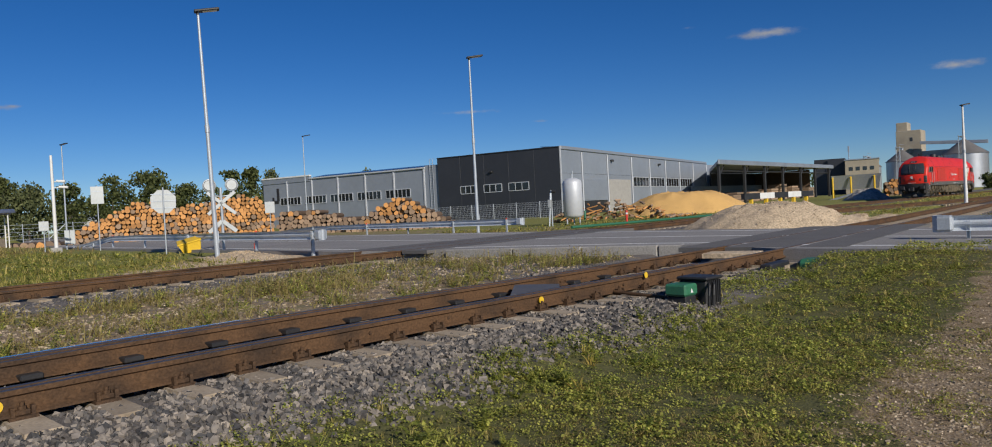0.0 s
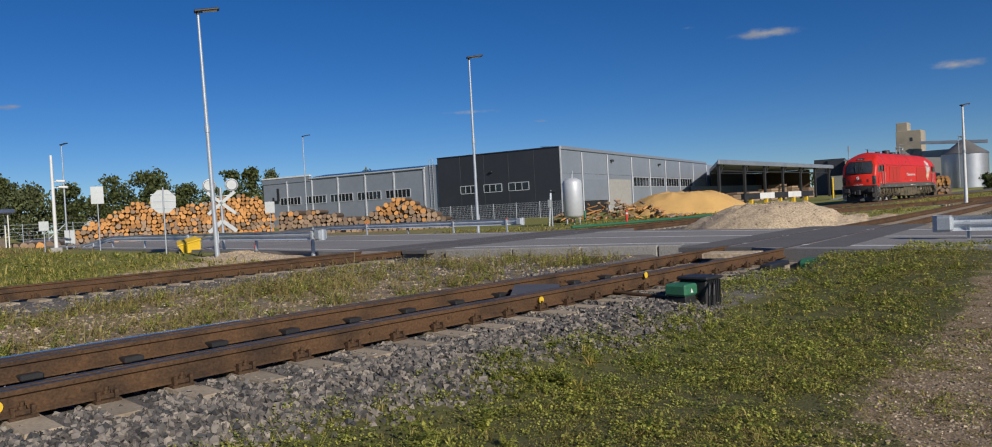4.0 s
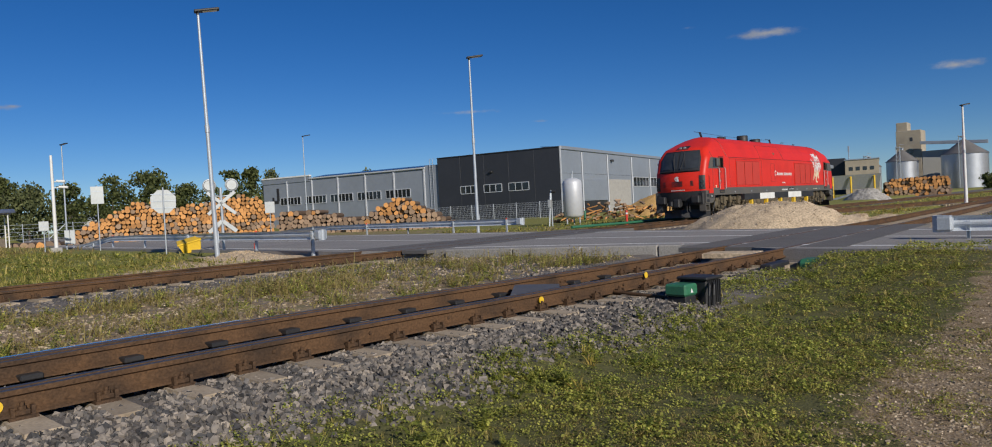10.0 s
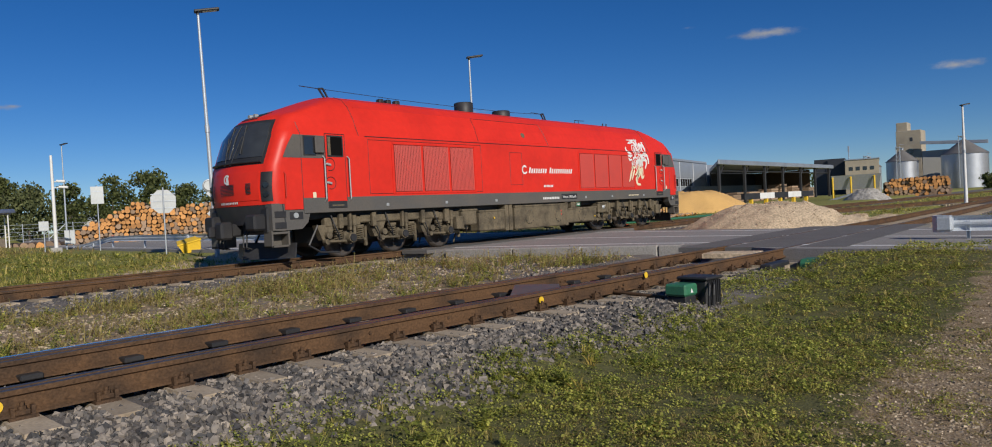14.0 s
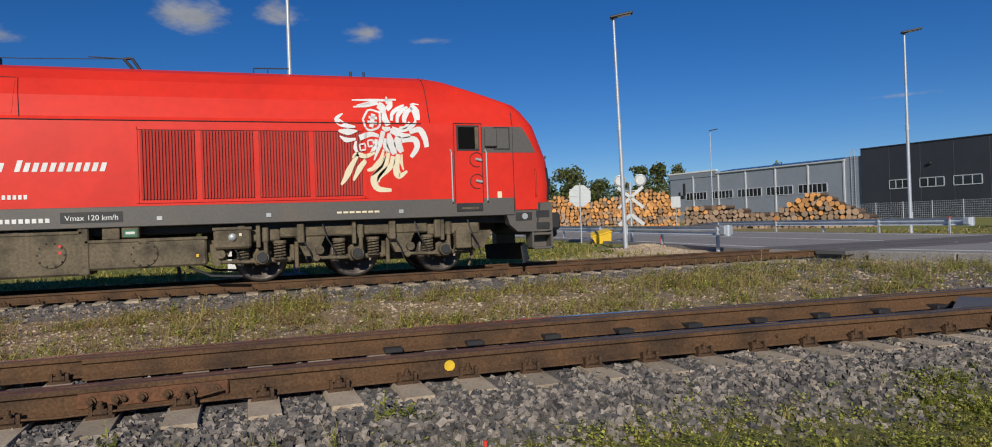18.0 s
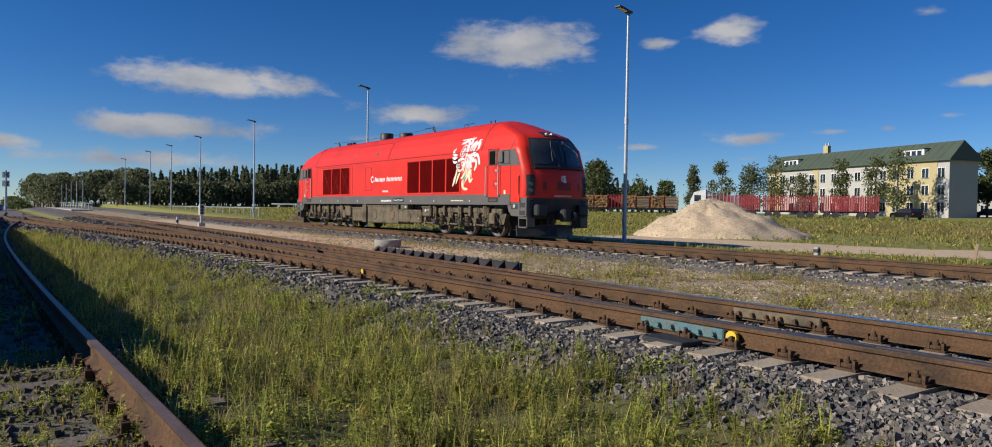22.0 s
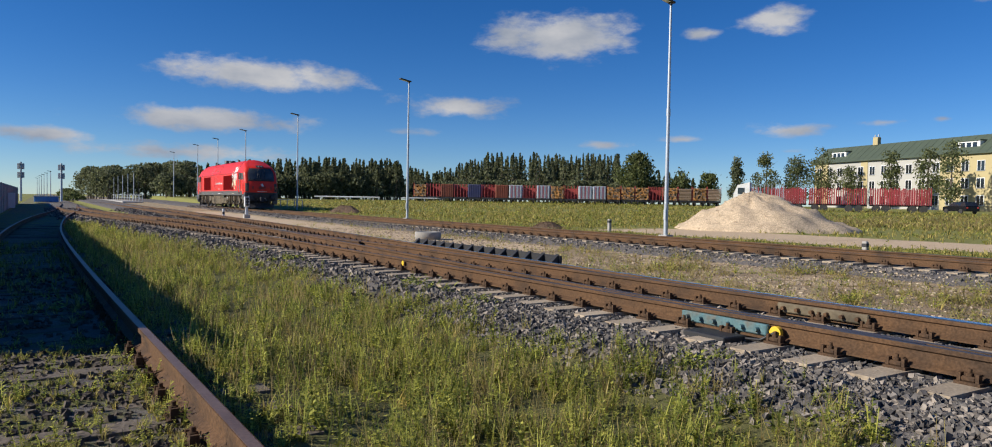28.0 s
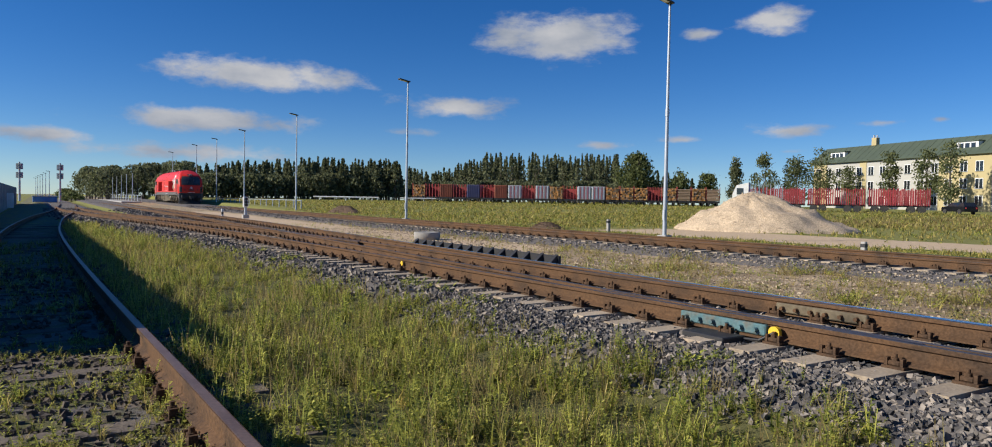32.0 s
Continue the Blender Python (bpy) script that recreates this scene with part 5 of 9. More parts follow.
        part("valve_wheel", Mesh().lathe([(0.0, 0.05), (0.06, 0.05), (0.08, 0.0)], 14, pose(s * 4.2, side * 1.42, 0.95, -90 * side)), M["signback"], lo)
        for x, z, col in ((1.2, 0.9, "redp"), (1.2, 0.78, "redp"), (3.55, 0.62, "yellow"), (-2.7, 0.8, "yellow"), (4.35, 1.0, "cream")):
            part("notice", Mesh().cbox(x - 0.025, x + 0.025, 1.40, 1.425, z - 0.03, z + 0.03, 0.003, mm), M[col], lo)
        pr = Mesh()
        for k in range(6):
            pr.wire([mm @ Vector((-1.5 + k * 0.45, 1.3, 1.2)), mm @ Vector((-1.3 + k * 0.45, 1.36, 1.17 + 0.03 * (k % 2))), mm @ Vector((-1.1 + k * 0.45, 1.3, 1.2))], 0.022, 5)
        pieces("pipe_run", pr, M["black"], lo)
    # bogies
    wheel, spring = wheelset_mesh(), spring_mesh()
    sets = []
    for c in (-6.67, 6.67):
        for side in (-1, 1):
            y0 = side * 1.13
            mm = Matrix.Diagonal((1, side, 1, 1))
            f = Mesh()
            for a0, a1, z0, z1 in ((-2.75, -1.55, 0.84, 1.08), (-1.55, 1.55, 0.90, 1.12), (1.55, 2.75, 0.84, 1.08)):
                f.cbox(c + a0, c + a1, 1.04, 1.24, z0, z1, 0.03, mm)
            for d in (-2.72, -0.95, 0.95, 2.72):
                f.add([mm @ Vector((c + d + u, y, z)) for y in (1.02, 1.22) for u, z in ((-0.3, 0.9), (0.3, 0.9), (0.12, 0.5), (-0.12, 0.5))],
                      [(0, 1, 2, 3), (7, 6, 5, 4), (0, 4, 5, 1), (1, 5, 6, 2), (2, 6, 7, 3), (3, 7, 4, 0)])
            fr = part("bogie_frame", f, M["under"], lo, "dusty grey bogie side frame")
            for d in (-1.92, 0, 1.92):
                ax = Mesh().cbox(c + d - 0.17, c + d + 0.17, 1.0, 1.2, 0.36, 0.70, 0.06, mm)
                ax.tube((c + d, y0, 0.52), (c + d, y0 + side * 0.2, 0.52), 0.15, 0.13, 16)
                ax.cbox(c + d - 0.60, c + d - 0.12, 1.06, 1.16, 0.40, 0.50, 0.03, mm)
                ax.cbox(c + d + 0.12, c + d + 0.60, 1.06, 1.16, 0.40, 0.50, 0.03, mm)
                part("axle_box", ax, M["under"], fr, "dusty axle box")
                part("axle_cap", Mesh().tube((c + d, y0 + side * 0.19, 0.52), (c + d, y0 + side * 0.235, 0.52), 0.11, 0.10, 14), M["black"], fr)
                for e in (-0.36, 0.36):
                    part("coil_spring", spring, None, fr, m=pose(c + d + e, side * 1.15, 0.49))
                part("brake_arm", Mesh().cbox(c + d + 0.66, c + d + 0.74, 0.95, 1.05, 0.25, 1.0, 0.02, mm).cbox(c + d + 0.56, c + d + 0.66, 0.72, 1.0, 0.4, 0.75, 0.02, mm), M["under"], fr)
                part("brake_cylinder", Mesh().tube((c + d - 0.78, side * 1.2, 0.62), (c + d - 0.78, side * 1.34, 0.62), 0.09, 0.09, 12), M["under"], fr)
                part("damper", Mesh().tube((c + d + 0.08, side * 1.3, 0.6), (c + d + 0.08, side * 1.3, 0.88), 0.045, 0.045, 10).tube((c + d + 0.08, side * 1.3, 0.84), (c + d + 0.08, side * 1.3, 1.12), 0.065, 0.065, 10), M["under"], fr)
                part("frame_bracket", Mesh().cbox(c + d - 0.10, c + d - 0.02, 1.22, 1.34, 0.72, 1.2, 0.012, mm), M["under"], fr)
                part("guide_link", Mesh().tube((c + d - 0.85, side * 1.27, 0.46), (c + d - 0.2, side * 1.27, 0.44), 0.035, 0.035, 8).tube((c + d - 0.85, side * 1.2, 0.46), (c + d - 0.85, side * 1.33, 0.46), 0.07, 0.07, 10), M["under"], fr)
            part("speed_box", Mesh().cbox(c + 2.15, c + 2.5, 1.22, 1.40, 0.52, 0.92, 0.02, mm), M["under"], fr, "square dusty box on the frame")
            pipe = Mesh()
            for d in (-2.6, -1.2, -0.7, 0.7, 1.25, 2.45):
                pipe.wire([(c + d, side * 1.3, 1.15), (c + d + 0.08, side * 1.34, 0.85), (c + d + 0.22, side * 1.32, 0.62), (c + d + 0.3, side * 1.25, 0.36)], 0.018, 5)
            pipe.wire([(c - 3.0, side * 1.25, 0.9), (c - 3.3, side * 1.25, 0.4), (c - 2.9, side * 1.2, 0.2), (c - 2.3, side * 1.2, 0.16)], 0.028, 5)
            pieces("hose", pipe, M["black"], fr, "dark rubber hose")
            for x in (c - 2.3, c - 1.15, c + 0.75, c + 1.75):
                part("frame_fitting", Mesh().cbox(x - 0.07, x + 0.07, 1.24, 1.36, 0.78, 1.18, 0.02, mm), M["under"], lo)
            part("sand_pipe", Mesh().wire([(c + 2.75, side * 1.0, 0.9), (c + 2.72, side * 0.8, 0.4), (c + 2.6, side * 0.78, 0.1)], 0.03, 6), M["under"], fr)
        for d in (-1.92, 0, 1.92):
            ws = part("wheelset", wheel, None, lo, "steel wheelset", pose(c + d, 0, 0.515))
            sets.append((ws, c + d))
        part("traction_motor", Mesh().cbox(c - 2.5, c + 2.5, -0.6, 0.6, 0.32, 0.95, 0.1), M["black"], lo)
    return lo, sets


LAMP = mat("lamp_glass", (0.75, 0.75, 0.72), 0.15, 0, 5, 0.05, 2, None, 0.1, 0.0)
loco, wheelsets = build_loco()


# ---- plants ----
def leaf_cloud(rs, blobs, count, size, up=0.3):
    """Places and turns of leaves on the skins and insides of round clumps (x, y, z, rx, ry, rz)."""
    w = np.array([b[3] * b[4] * b[5] for b in blobs]) ** 0.67
    pick = rs.choice(len(blobs), count, p=w / w.sum())
    bl = np.array(blobs)[pick]
    d = rs.normal(size=(count, 3))
    d /= np.linalg.norm(d, axis=1)[:, None]
    r = rs.uniform(0.35, 1.05, count) ** 0.6
    pos = bl[:, :3] + d * bl[:, 3:6] * r[:, None]
    pos += rs.normal(scale=size * 0.6, size=(count, 3))
    return pos, turns(rs, count, rs.uniform(0.6, 1.3, count) * size)


LEAF_V = [(-0.5, -0.28, 0), (0.1, -0.4, 0.12), (0.55, 0.05, 0.0), (0.05, 0.42, 0.1), (-0.45, 0.25, -0.05)]
LEAF_F = [(0, 1, 2, 3), (0, 3, 4, 4)]
LEAF_Q = [(0, 1, 2, 3)]


def crown_mesh(rs, blobs, count, size, material):
    pos, m = leaf_cloud(rs, blobs, count, size)
    return scatter("crown", LEAF_V[:4], LEAF_Q, m, pos, material, "")


def tree(x, y, h, r, kind="leaf", seed=0, stem=0.22, label="", clumps=16, leaves=1500, size=0.42, shape="round", n_stems=1):
    rs = np.random.default_rng(seed)
    z0 = gz(x, y) - 0.1
    t = thing("tree", label or "leafy green tree with a dark trunk", "tree", m=pose(x, y, z0))
    b = Mesh()
    blobs = []
    for k in range(n_stems):
        ox, oy = (rs.uniform(-0.5, 0.5) * r * 0.5, rs.uniform(-0.3, 0.3)) if n_stems > 1 else (0, 0)
        tr = max(0.09, h * 0.017)
        b.tube((ox, oy, 0), (ox * 1.2, oy, h * 0.45), tr, tr * 0.7, 8, False)
        b.tube((ox * 1.2, oy, h * 0.45), (ox * 1.4 + rs.uniform(-0.3, 0.3), oy, h * 0.9), tr * 0.7, tr * 0.15, 7, False)
        for i in range(7):
            a, zz = rs.uniform(0, 6.28), h * rs.uniform(stem + 0.05, 0.75)
            ll = r * rs.uniform(0.45, 0.8)
            b.tube((ox, oy, zz), (ox + math.cos(a) * ll, oy + math.sin(a) * ll, zz + ll * 0.7), tr * 0.4, tr * 0.1, 5, False)
    for i in range(clumps):
        f = rs.uniform(0, 1)
        zz = h * (stem + (1 - stem) * f)
        if shape == "round":
            w = math.sin(math.pi * min(0.97, 0.12 + 0.86 * f)) ** 0.7
        elif shape == "tall":
            w = 0.55 + 0.45 * math.sin(math.pi * min(0.95, f + 0.1))
        else:
            w = 1.05 - f
        a, q = rs.uniform(0, 6.28), math.sqrt(rs.uniform(0.05, 1)) * r * w * 0.72
        s = r * (0.34 + 0.16 * rs.uniform()) * (0.6 + 0.4 * w)
        blobs.append((q * math.cos(a), q * math.sin(a), min(zz, h - s * 0.5), s, s, s * rs.uniform(0.55, 0.85)))
    part("trunk", b, M["trunk"], t)
    part("crown", crown_mesh(rs, blobs, leaves, size, M[kind]), None, t, "uneven crown of small leaves")
    return t


def conifer_wood(name, spots, seed, material, label, per=230, size=0.75):
    """A far wood of many trees as one piece."""
    rs = np.random.default_rng(seed)
    P, T = [], []
    tb = Mesh()
    for x, y, h, r, pointed in spots:
        z0 = gz(x, y)
        f = rs.uniform(0.0, 1, per) ** (0.95 if pointed else 0.6)
        w = (1.02 - f) ** 1.1 * (0.75 + 0.25 * np.sin(f * 46.0 + x)) if pointed else np.sqrt(np.clip(1 - (f * 1.15 - 0.3) ** 2 * 1.3, 0.05, 1))
        a = rs.uniform(0, 6.28, per)
        q = np.sqrt(rs.uniform(0.25, 1, per)) * r * w * rs.uniform(0.7, 1.1, per)
        z = h * (0.1 + 0.9 * f) if pointed else h * (0.08 + 0.92 * f)
        P.append(np.stack([x + q * np.cos(a), y + q * np.sin(a), z0 + z], 1))
        T.append(turns(rs, per, rs.uniform(0.5, 1.2, per) * size))
        tb.tube((x, y, z0 - 0.2), (x, y, z0 + h * 0.9), 0.16, 0.04, 5, False)
    ob = part(name, scatter(name, LEAF_V[:4], LEAF_Q, np.concatenate(T), np.concatenate(P), material, ""), None)
    tagged(ob, label, "wood", kind="stuff")
    tagged(part("trunk", tb, M["trunk"], ob), kind="stuff")


# ---- roadside ----
def lamp_post(x, y, top, turn=0.0, head=0.7, r=0.085, material="zinc", z=None, lean=0.0, label="tall galvanised lamp post with a flat lamp head"):
    z0 = (gz(x, y) if z is None else z) - 0.02
    h = top - z0
    t = thing("street_lamp", label, "street lamp", "lamp posts along the yard", pose(x, y, z0) @ Matrix.Rotation(radians(lean), 4, (-0.772, -0.635, 0)) @ pose(0, 0, 0, 0, 0, turn))
    b = Mesh()
    b.tube((0, 0, 0.1), (0, 0, h * 0.5), r, r * 0.78, 14, False)
    b.tube((0, 0, h * 0.5), (0, 0, h), r * 0.78, r * 0.5, 14)
    part("pole", b, M[material], t)
    part("pole_base", Mesh().cbox(-0.22, 0.22, -0.22, 0.22, -0.25, 0.12, 0.03), M["kerb"], t, "pale concrete foot")
    part("joint_band", Mesh().tube((0, 0, h * 0.52), (0, 0, h * 0.55), r * 0.95, r * 0.95, 12), M["zinc"], t)
    part("service_door", Mesh().cbox(-0.05, 0.05, -r - 0.012, -r + 0.02, 0.7, 1.1, 0.006), M["zinc"], t)
    m = pose(0, 0, h, -8)
    hd = Mesh().cbox(-0.14, 0.14, -head, 0.12, -0.03, 0.05, 0.02, m)
    hd.tube(m @ Vector((0, 0.02, -0.12)), m @ Vector((0, 0.02, 0.02)), r * 0.6, r * 0.6, 10)
    part("lamp_head", hd, M["black"], t, "flat dark lamp head")
    part("lens", Mesh().box(-0.1, 0.1, -head + 0.08, -0.15, -0.036, -0.03, m), LAMP, t)
    return t


BEAM = [(0.0, 0.155), (0.035, 0.14), (0.06, 0.10), (0.06, 0.06), (0.015, 0.02), (0.015, -0.02), (0.06, -0.06), (0.06, -0.10), (0.035, -0.14), (0.0, -0.155),
        (-0.004, -0.155), (0.031, -0.138), (0.056, -0.098), (0.056, -0.062), (0.011, -0.02), (0.011, 0.02), (0.056, 0.062), (0.056, 0.098), (0.031, 0.138), (-0.004, 0.155)]


def guard_rail(path, posts, cap_at, flip=1, label="galvanised steel guard rail along the road"):
    """path: x, y, height of the beam's middle."""
    g = thing("guard_rail", label, "guard rail", "guard rails at the crossing")
    prof = [(u * flip, w) for u, w in BEAM]
    part("beam", Mesh().prism(prof if flip > 0 else prof[::-1], path, True), M["beam"], g)
    for i, (x, y, zt) in enumerate(posts):
        z0 = min(gz(x, y), 0.15) - 0.3
        b = Mesh()
        b.box(-0.05, 0.05, -0.03, -0.022, z0, zt)
        b.box(-0.05, 0.05, 0.022, 0.03, z0, zt)
        b.box(-0.004, 0.004, -0.022, 0.022, z0, zt)
        part("post", b, M["zinc"], g, m=pose(x, y, 0))
        if i % 3 == 1:
            part("reflector", Mesh().cbox(-0.05, 0.05, -0.02, 0.02, zt - 0.02, zt + 0.07, 0.008, pose(x, y, 0)), M["redp"], g, "small red reflector")
    (x, y, z), (dx, dy) = cap_at
    b = Mesh()
    n = 9
    vs, fs = [], []
    for k in range(n):
        a = math.pi * k / (n - 1)
        ox, oy = dx * 0.22 * math.sin(a), dy * 0.22 * math.sin(a)
        sx, sy = dy * 0.14 * math.cos(a), -dx * 0.14 * math.cos(a)
        vs += [(x + ox + sx, y + oy + sy, z - 0.17), (x + ox + sx, y + oy + sy, z + 0.17)]
    fs = [(2 * k, 2 * k + 2, 2 * k + 3, 2 * k + 1) for k in range(n - 1)]
    b.add(vs, fs, True)
    b.cbox(x - abs(dy) * 0.15 - 0.02, x + abs(dy) * 0.15 + 0.02, y - 0.16 if abs(dy) > 0.5 else y - 0.12, y + 0.16 if abs(dy) > 0.5 else y + 0.12, z - 0.165, z + 0.165, 0.05)
    part("end_cap", b, M["zinc"], g, "rounded sheet-metal end cap")
    return g


def sign_post(x, y, z0, h, r=0.032):
    return Mesh().tube((x, y, z0 - 0.2), (x, y, h), r, r, 10)


def facing(x, y):
    """The turn that shows a thing's -y side to the origin."""
    return math.degrees(math.atan2(-x, y))


def road_signs():
    g = "road signs at the crossing"
    # eight-sided sign from behind
    x, y = 15.4, 31.4
    t = thing("octagonal_sign", "back of an eight-sided grey road sign on a post", "road sign", g, pose(x, y, 0, 0, 0, facing(x, y) + 6))
    b = Mesh()
    o = [(0.55 * math.cos(math.pi / 8 + k * math.pi / 4), 0.55 * math.sin(math.pi / 8 + k * math.pi / 4)) for k in range(8)]
    b.add([(u, s, 2.38 + w) for s in (-0.012, 0.012) for u, w in o], [tuple(range(8)), tuple(range(8, 16))[::-1]] + [(k, (k + 1) % 8, 8 + (k + 1) % 8, 8 + k) for k in range(8)])
    part("plate", b, M["signback"], t)
    part("post", sign_post(0, -0.05, 0, 3.0), M["zinc"], t)
    for z in (2.1, 2.4, 2.7):
        part("bracket", Mesh().box(-0.5, 0.5, -0.03, -0.014, z - 0.02, z + 0.02), M["zinc"], t)
    # double cross sign and round lamp backs
    x, y = 16.4, 28.4
    t = thing("crossing_signal", "white double cross sign with two round lamp backs", "crossing signal", g, pose(x, y, 0.05, 0, 0, facing(x, y) + 4))
    part("post", sign_post(0, 0.05, 0, 2.75, 0.06), M["zinc"], t)
    part("foot", Mesh().cbox(-0.2, 0.2, -0.15, 0.25, -0.2, 0.1, 0.02), M["kerb"], t)
    for a in (40, -40):
        part("cross_arm", Mesh().cbox(-0.72, 0.72, -0.015, 0.015, -0.07, 0.07, 0.006, pose(0, -0.03, 2.1, 0, a, 0)), M["signback"], t, "white cross arm")
    for s in (-1, 1):
        part("lower_arm", Mesh().cbox(0.02, 0.72, -0.015, 0.015, -0.085, 0.085, 0.006, pose(0, -0.03, 1.35, 0, 40, 0) if s > 0 else pose(0, -0.03, 1.35, 0, 140, 0)), M["signback"], t, "white lower arm")
        part("lamp_back", Mesh().lathe([(0, -0.03), (0.25, -0.03), (0.26, 0.0), (0.2, 0.06), (0, 0.06)], 24, pose(s * 0.44, 0.0, 2.85, 90), False), M["signback"], t, "round pale lamp back")
        part("lamp_rim", Mesh().lathe([(0.235, -0.035), (0.27, -0.035), (0.27, 0.05), (0.235, 0.05)], 24, pose(s * 0.44, 0.0, 2.85, 90)), M["zinc"], t)
        part("lamp_arm", Mesh().wire([(s * 0.4, 0.05, 2.65), (s * 0.36, 0.05, 2.42), (0, 0.05, 2.38)], 0.025, 6), M["zinc"], t)
    # rectangular backs, small signs, white box
    for x, y, w, h0, h1, lab in ((17.9, 44.3, 0.66, 2.7, 3.7, "back of a tall rectangular road sign on a post"), (16.1, 47.4, 0.5, 1.3, 1.85, "small rectangular sign back on a thin post"),
                                 (12.6, 75.0, 0.6, 1.4, 2.2, "small grey sign back on a post"), (33.6, 51.0, 0.75, 1.85, 2.75, "pair of grey sign backs on one post")):
        t = thing("road_sign", lab, "road sign", g, pose(x, y, gz(x, y), 0, 0, facing(x, y)))
        part("plate", Mesh().cbox(-w / 2, w / 2, -0.012, 0.012, h0, h1, 0.005), M["signback"], t)
        part("post", sign_post(0, 0.05, 0, h1 + 0.05, 0.03), M["zinc"], t)
        part("bracket", Mesh().box(-w / 2 + 0.05, w / 2 - 0.05, -0.025, -0.013, h1 - 0.3, h1 - 0.26), M["zinc"], t)
    x, y = 19.6, 53.2
    t = thing("cable_cabinet", "small white cabinet with a seam on two legs", "cabinet", m=pose(x, y, 0.1, 0, 0, facing(x, y)))
    for s in (-1, 1):
        part("cabinet_half", Mesh().cbox(s * 0.16 - 0.155, s * 0.16 + 0.155, -0.12, 0.12, 0.35, 1.3, 0.02), M["signback"], t)
        part("leg", Mesh().tube((s * 0.2, 0, -0.2), (s * 0.2, 0, 0.4), 0.04, 0.04, 8), M["zinc"], t)
    x, y = 6.9, 59.6
    t = thing("warning_sign", "back of a triangular grey road sign", "road sign", g, pose(x, y, 0.2, 0, 0, facing(x, y)))
    part("plate", Mesh().add([(u, s, w) for s in (-0.012, 0.012) for u, w in ((-0.45, 1.55), (0.45, 1.55), (0, 2.3))], [(0, 1, 2), (5, 4, 3), (0, 3, 4, 1), (1, 4, 5, 2), (2, 5, 3, 0)]), M["signback"], t)
    part("post", sign_post(0, 0.05, 0, 2.2), M["zinc"], t)
    part("lower_plate", Mesh().cbox(-0.18, 0.18, -0.012, 0.012, 0.95, 1.5, 0.004), M["signback"], t)
    # mast with cameras
    x, y = 16.6, 47.1
    t = thing("camera_mast", "white steel mast with two cameras", "camera mast", m=pose(x, y, 0.05, 0, 0, facing(x, y)))
    part("mast", Mesh().tube((0, 0, 0), (0, 0, 5.75), 0.11, 0.07, 14), M["white"], t)
    part("foot", Mesh().cbox(-0.3, 0.3, -0.3, 0.3, -0.2, 0.35, 0.03), M["kerb"], t, "pale concrete foot")
    for z, s in ((4.2, 1), (3.85, 1.6)):
        c = part("camera_arm", Mesh().wire([(0, 0, z), (0.25 * s, -0.1, z)], 0.03, 6), M["white"], t)
        part("camera", Mesh().tube((0.2 * s, -0.12, z + 0.04), (0.2 * s + 0.45, -0.25, z), 0.08, 0.08, 10), M["white"], c, "small white camera")
    # grit bin and little red post
    x, y = 16.6, 31.4
    t = thing("grit_bin", "bright yellow plastic grit bin with a slanted lid", "grit bin", m=pose(x, y, 0.08, 0, -14, facing(x, y)))
    b = Mesh()
    v = [(-0.36, -0.3, 0.02), (0.36, -0.3, 0.02), (0.36, 0.3, 0.02), (-0.36, 0.3, 0.02), (-0.48, -0.38, 0.42), (0.48, -0.38, 0.42), (0.48, 0.38, 0.58), (-0.48, 0.38, 0.58)]
    b.add(v, [(3, 2, 1, 0), (0, 1, 5, 4), (1, 2, 6, 5), (2, 3, 7, 6), (3, 0, 4, 7), (4, 5, 6, 7)])
    part("tub", b, M["yellow"], t)
    part("lid", Mesh().cbox(-0.52, 0.52, -0.42, 0.44, 0.0, 0.07, 0.02, pose(0, 0, 0.5, 12)), M["yellow"], t)
    t = thing("marker_post", "short red plastic marker post", "marker post", m=pose(16.5, 26.2, 0.0))
    part("post", Mesh().tube((0, 0, -0.2), (0, 0, 0.42), 0.06, 0.06, 10), M["redp"], t)
    t = thing("marker_post", "slim red plastic marker post", "marker post", m=pose(36.3, 20.4, 0.0))
    part("post", Mesh().tube((0, 0, -0.2), (0, 0, 0.85), 0.07, 0.07, 10), M["redp"], t)
    part("band", Mesh().tube((0, 0, 0.62), (0, 0, 0.72), 0.073, 0.073, 10), M["white"], t)


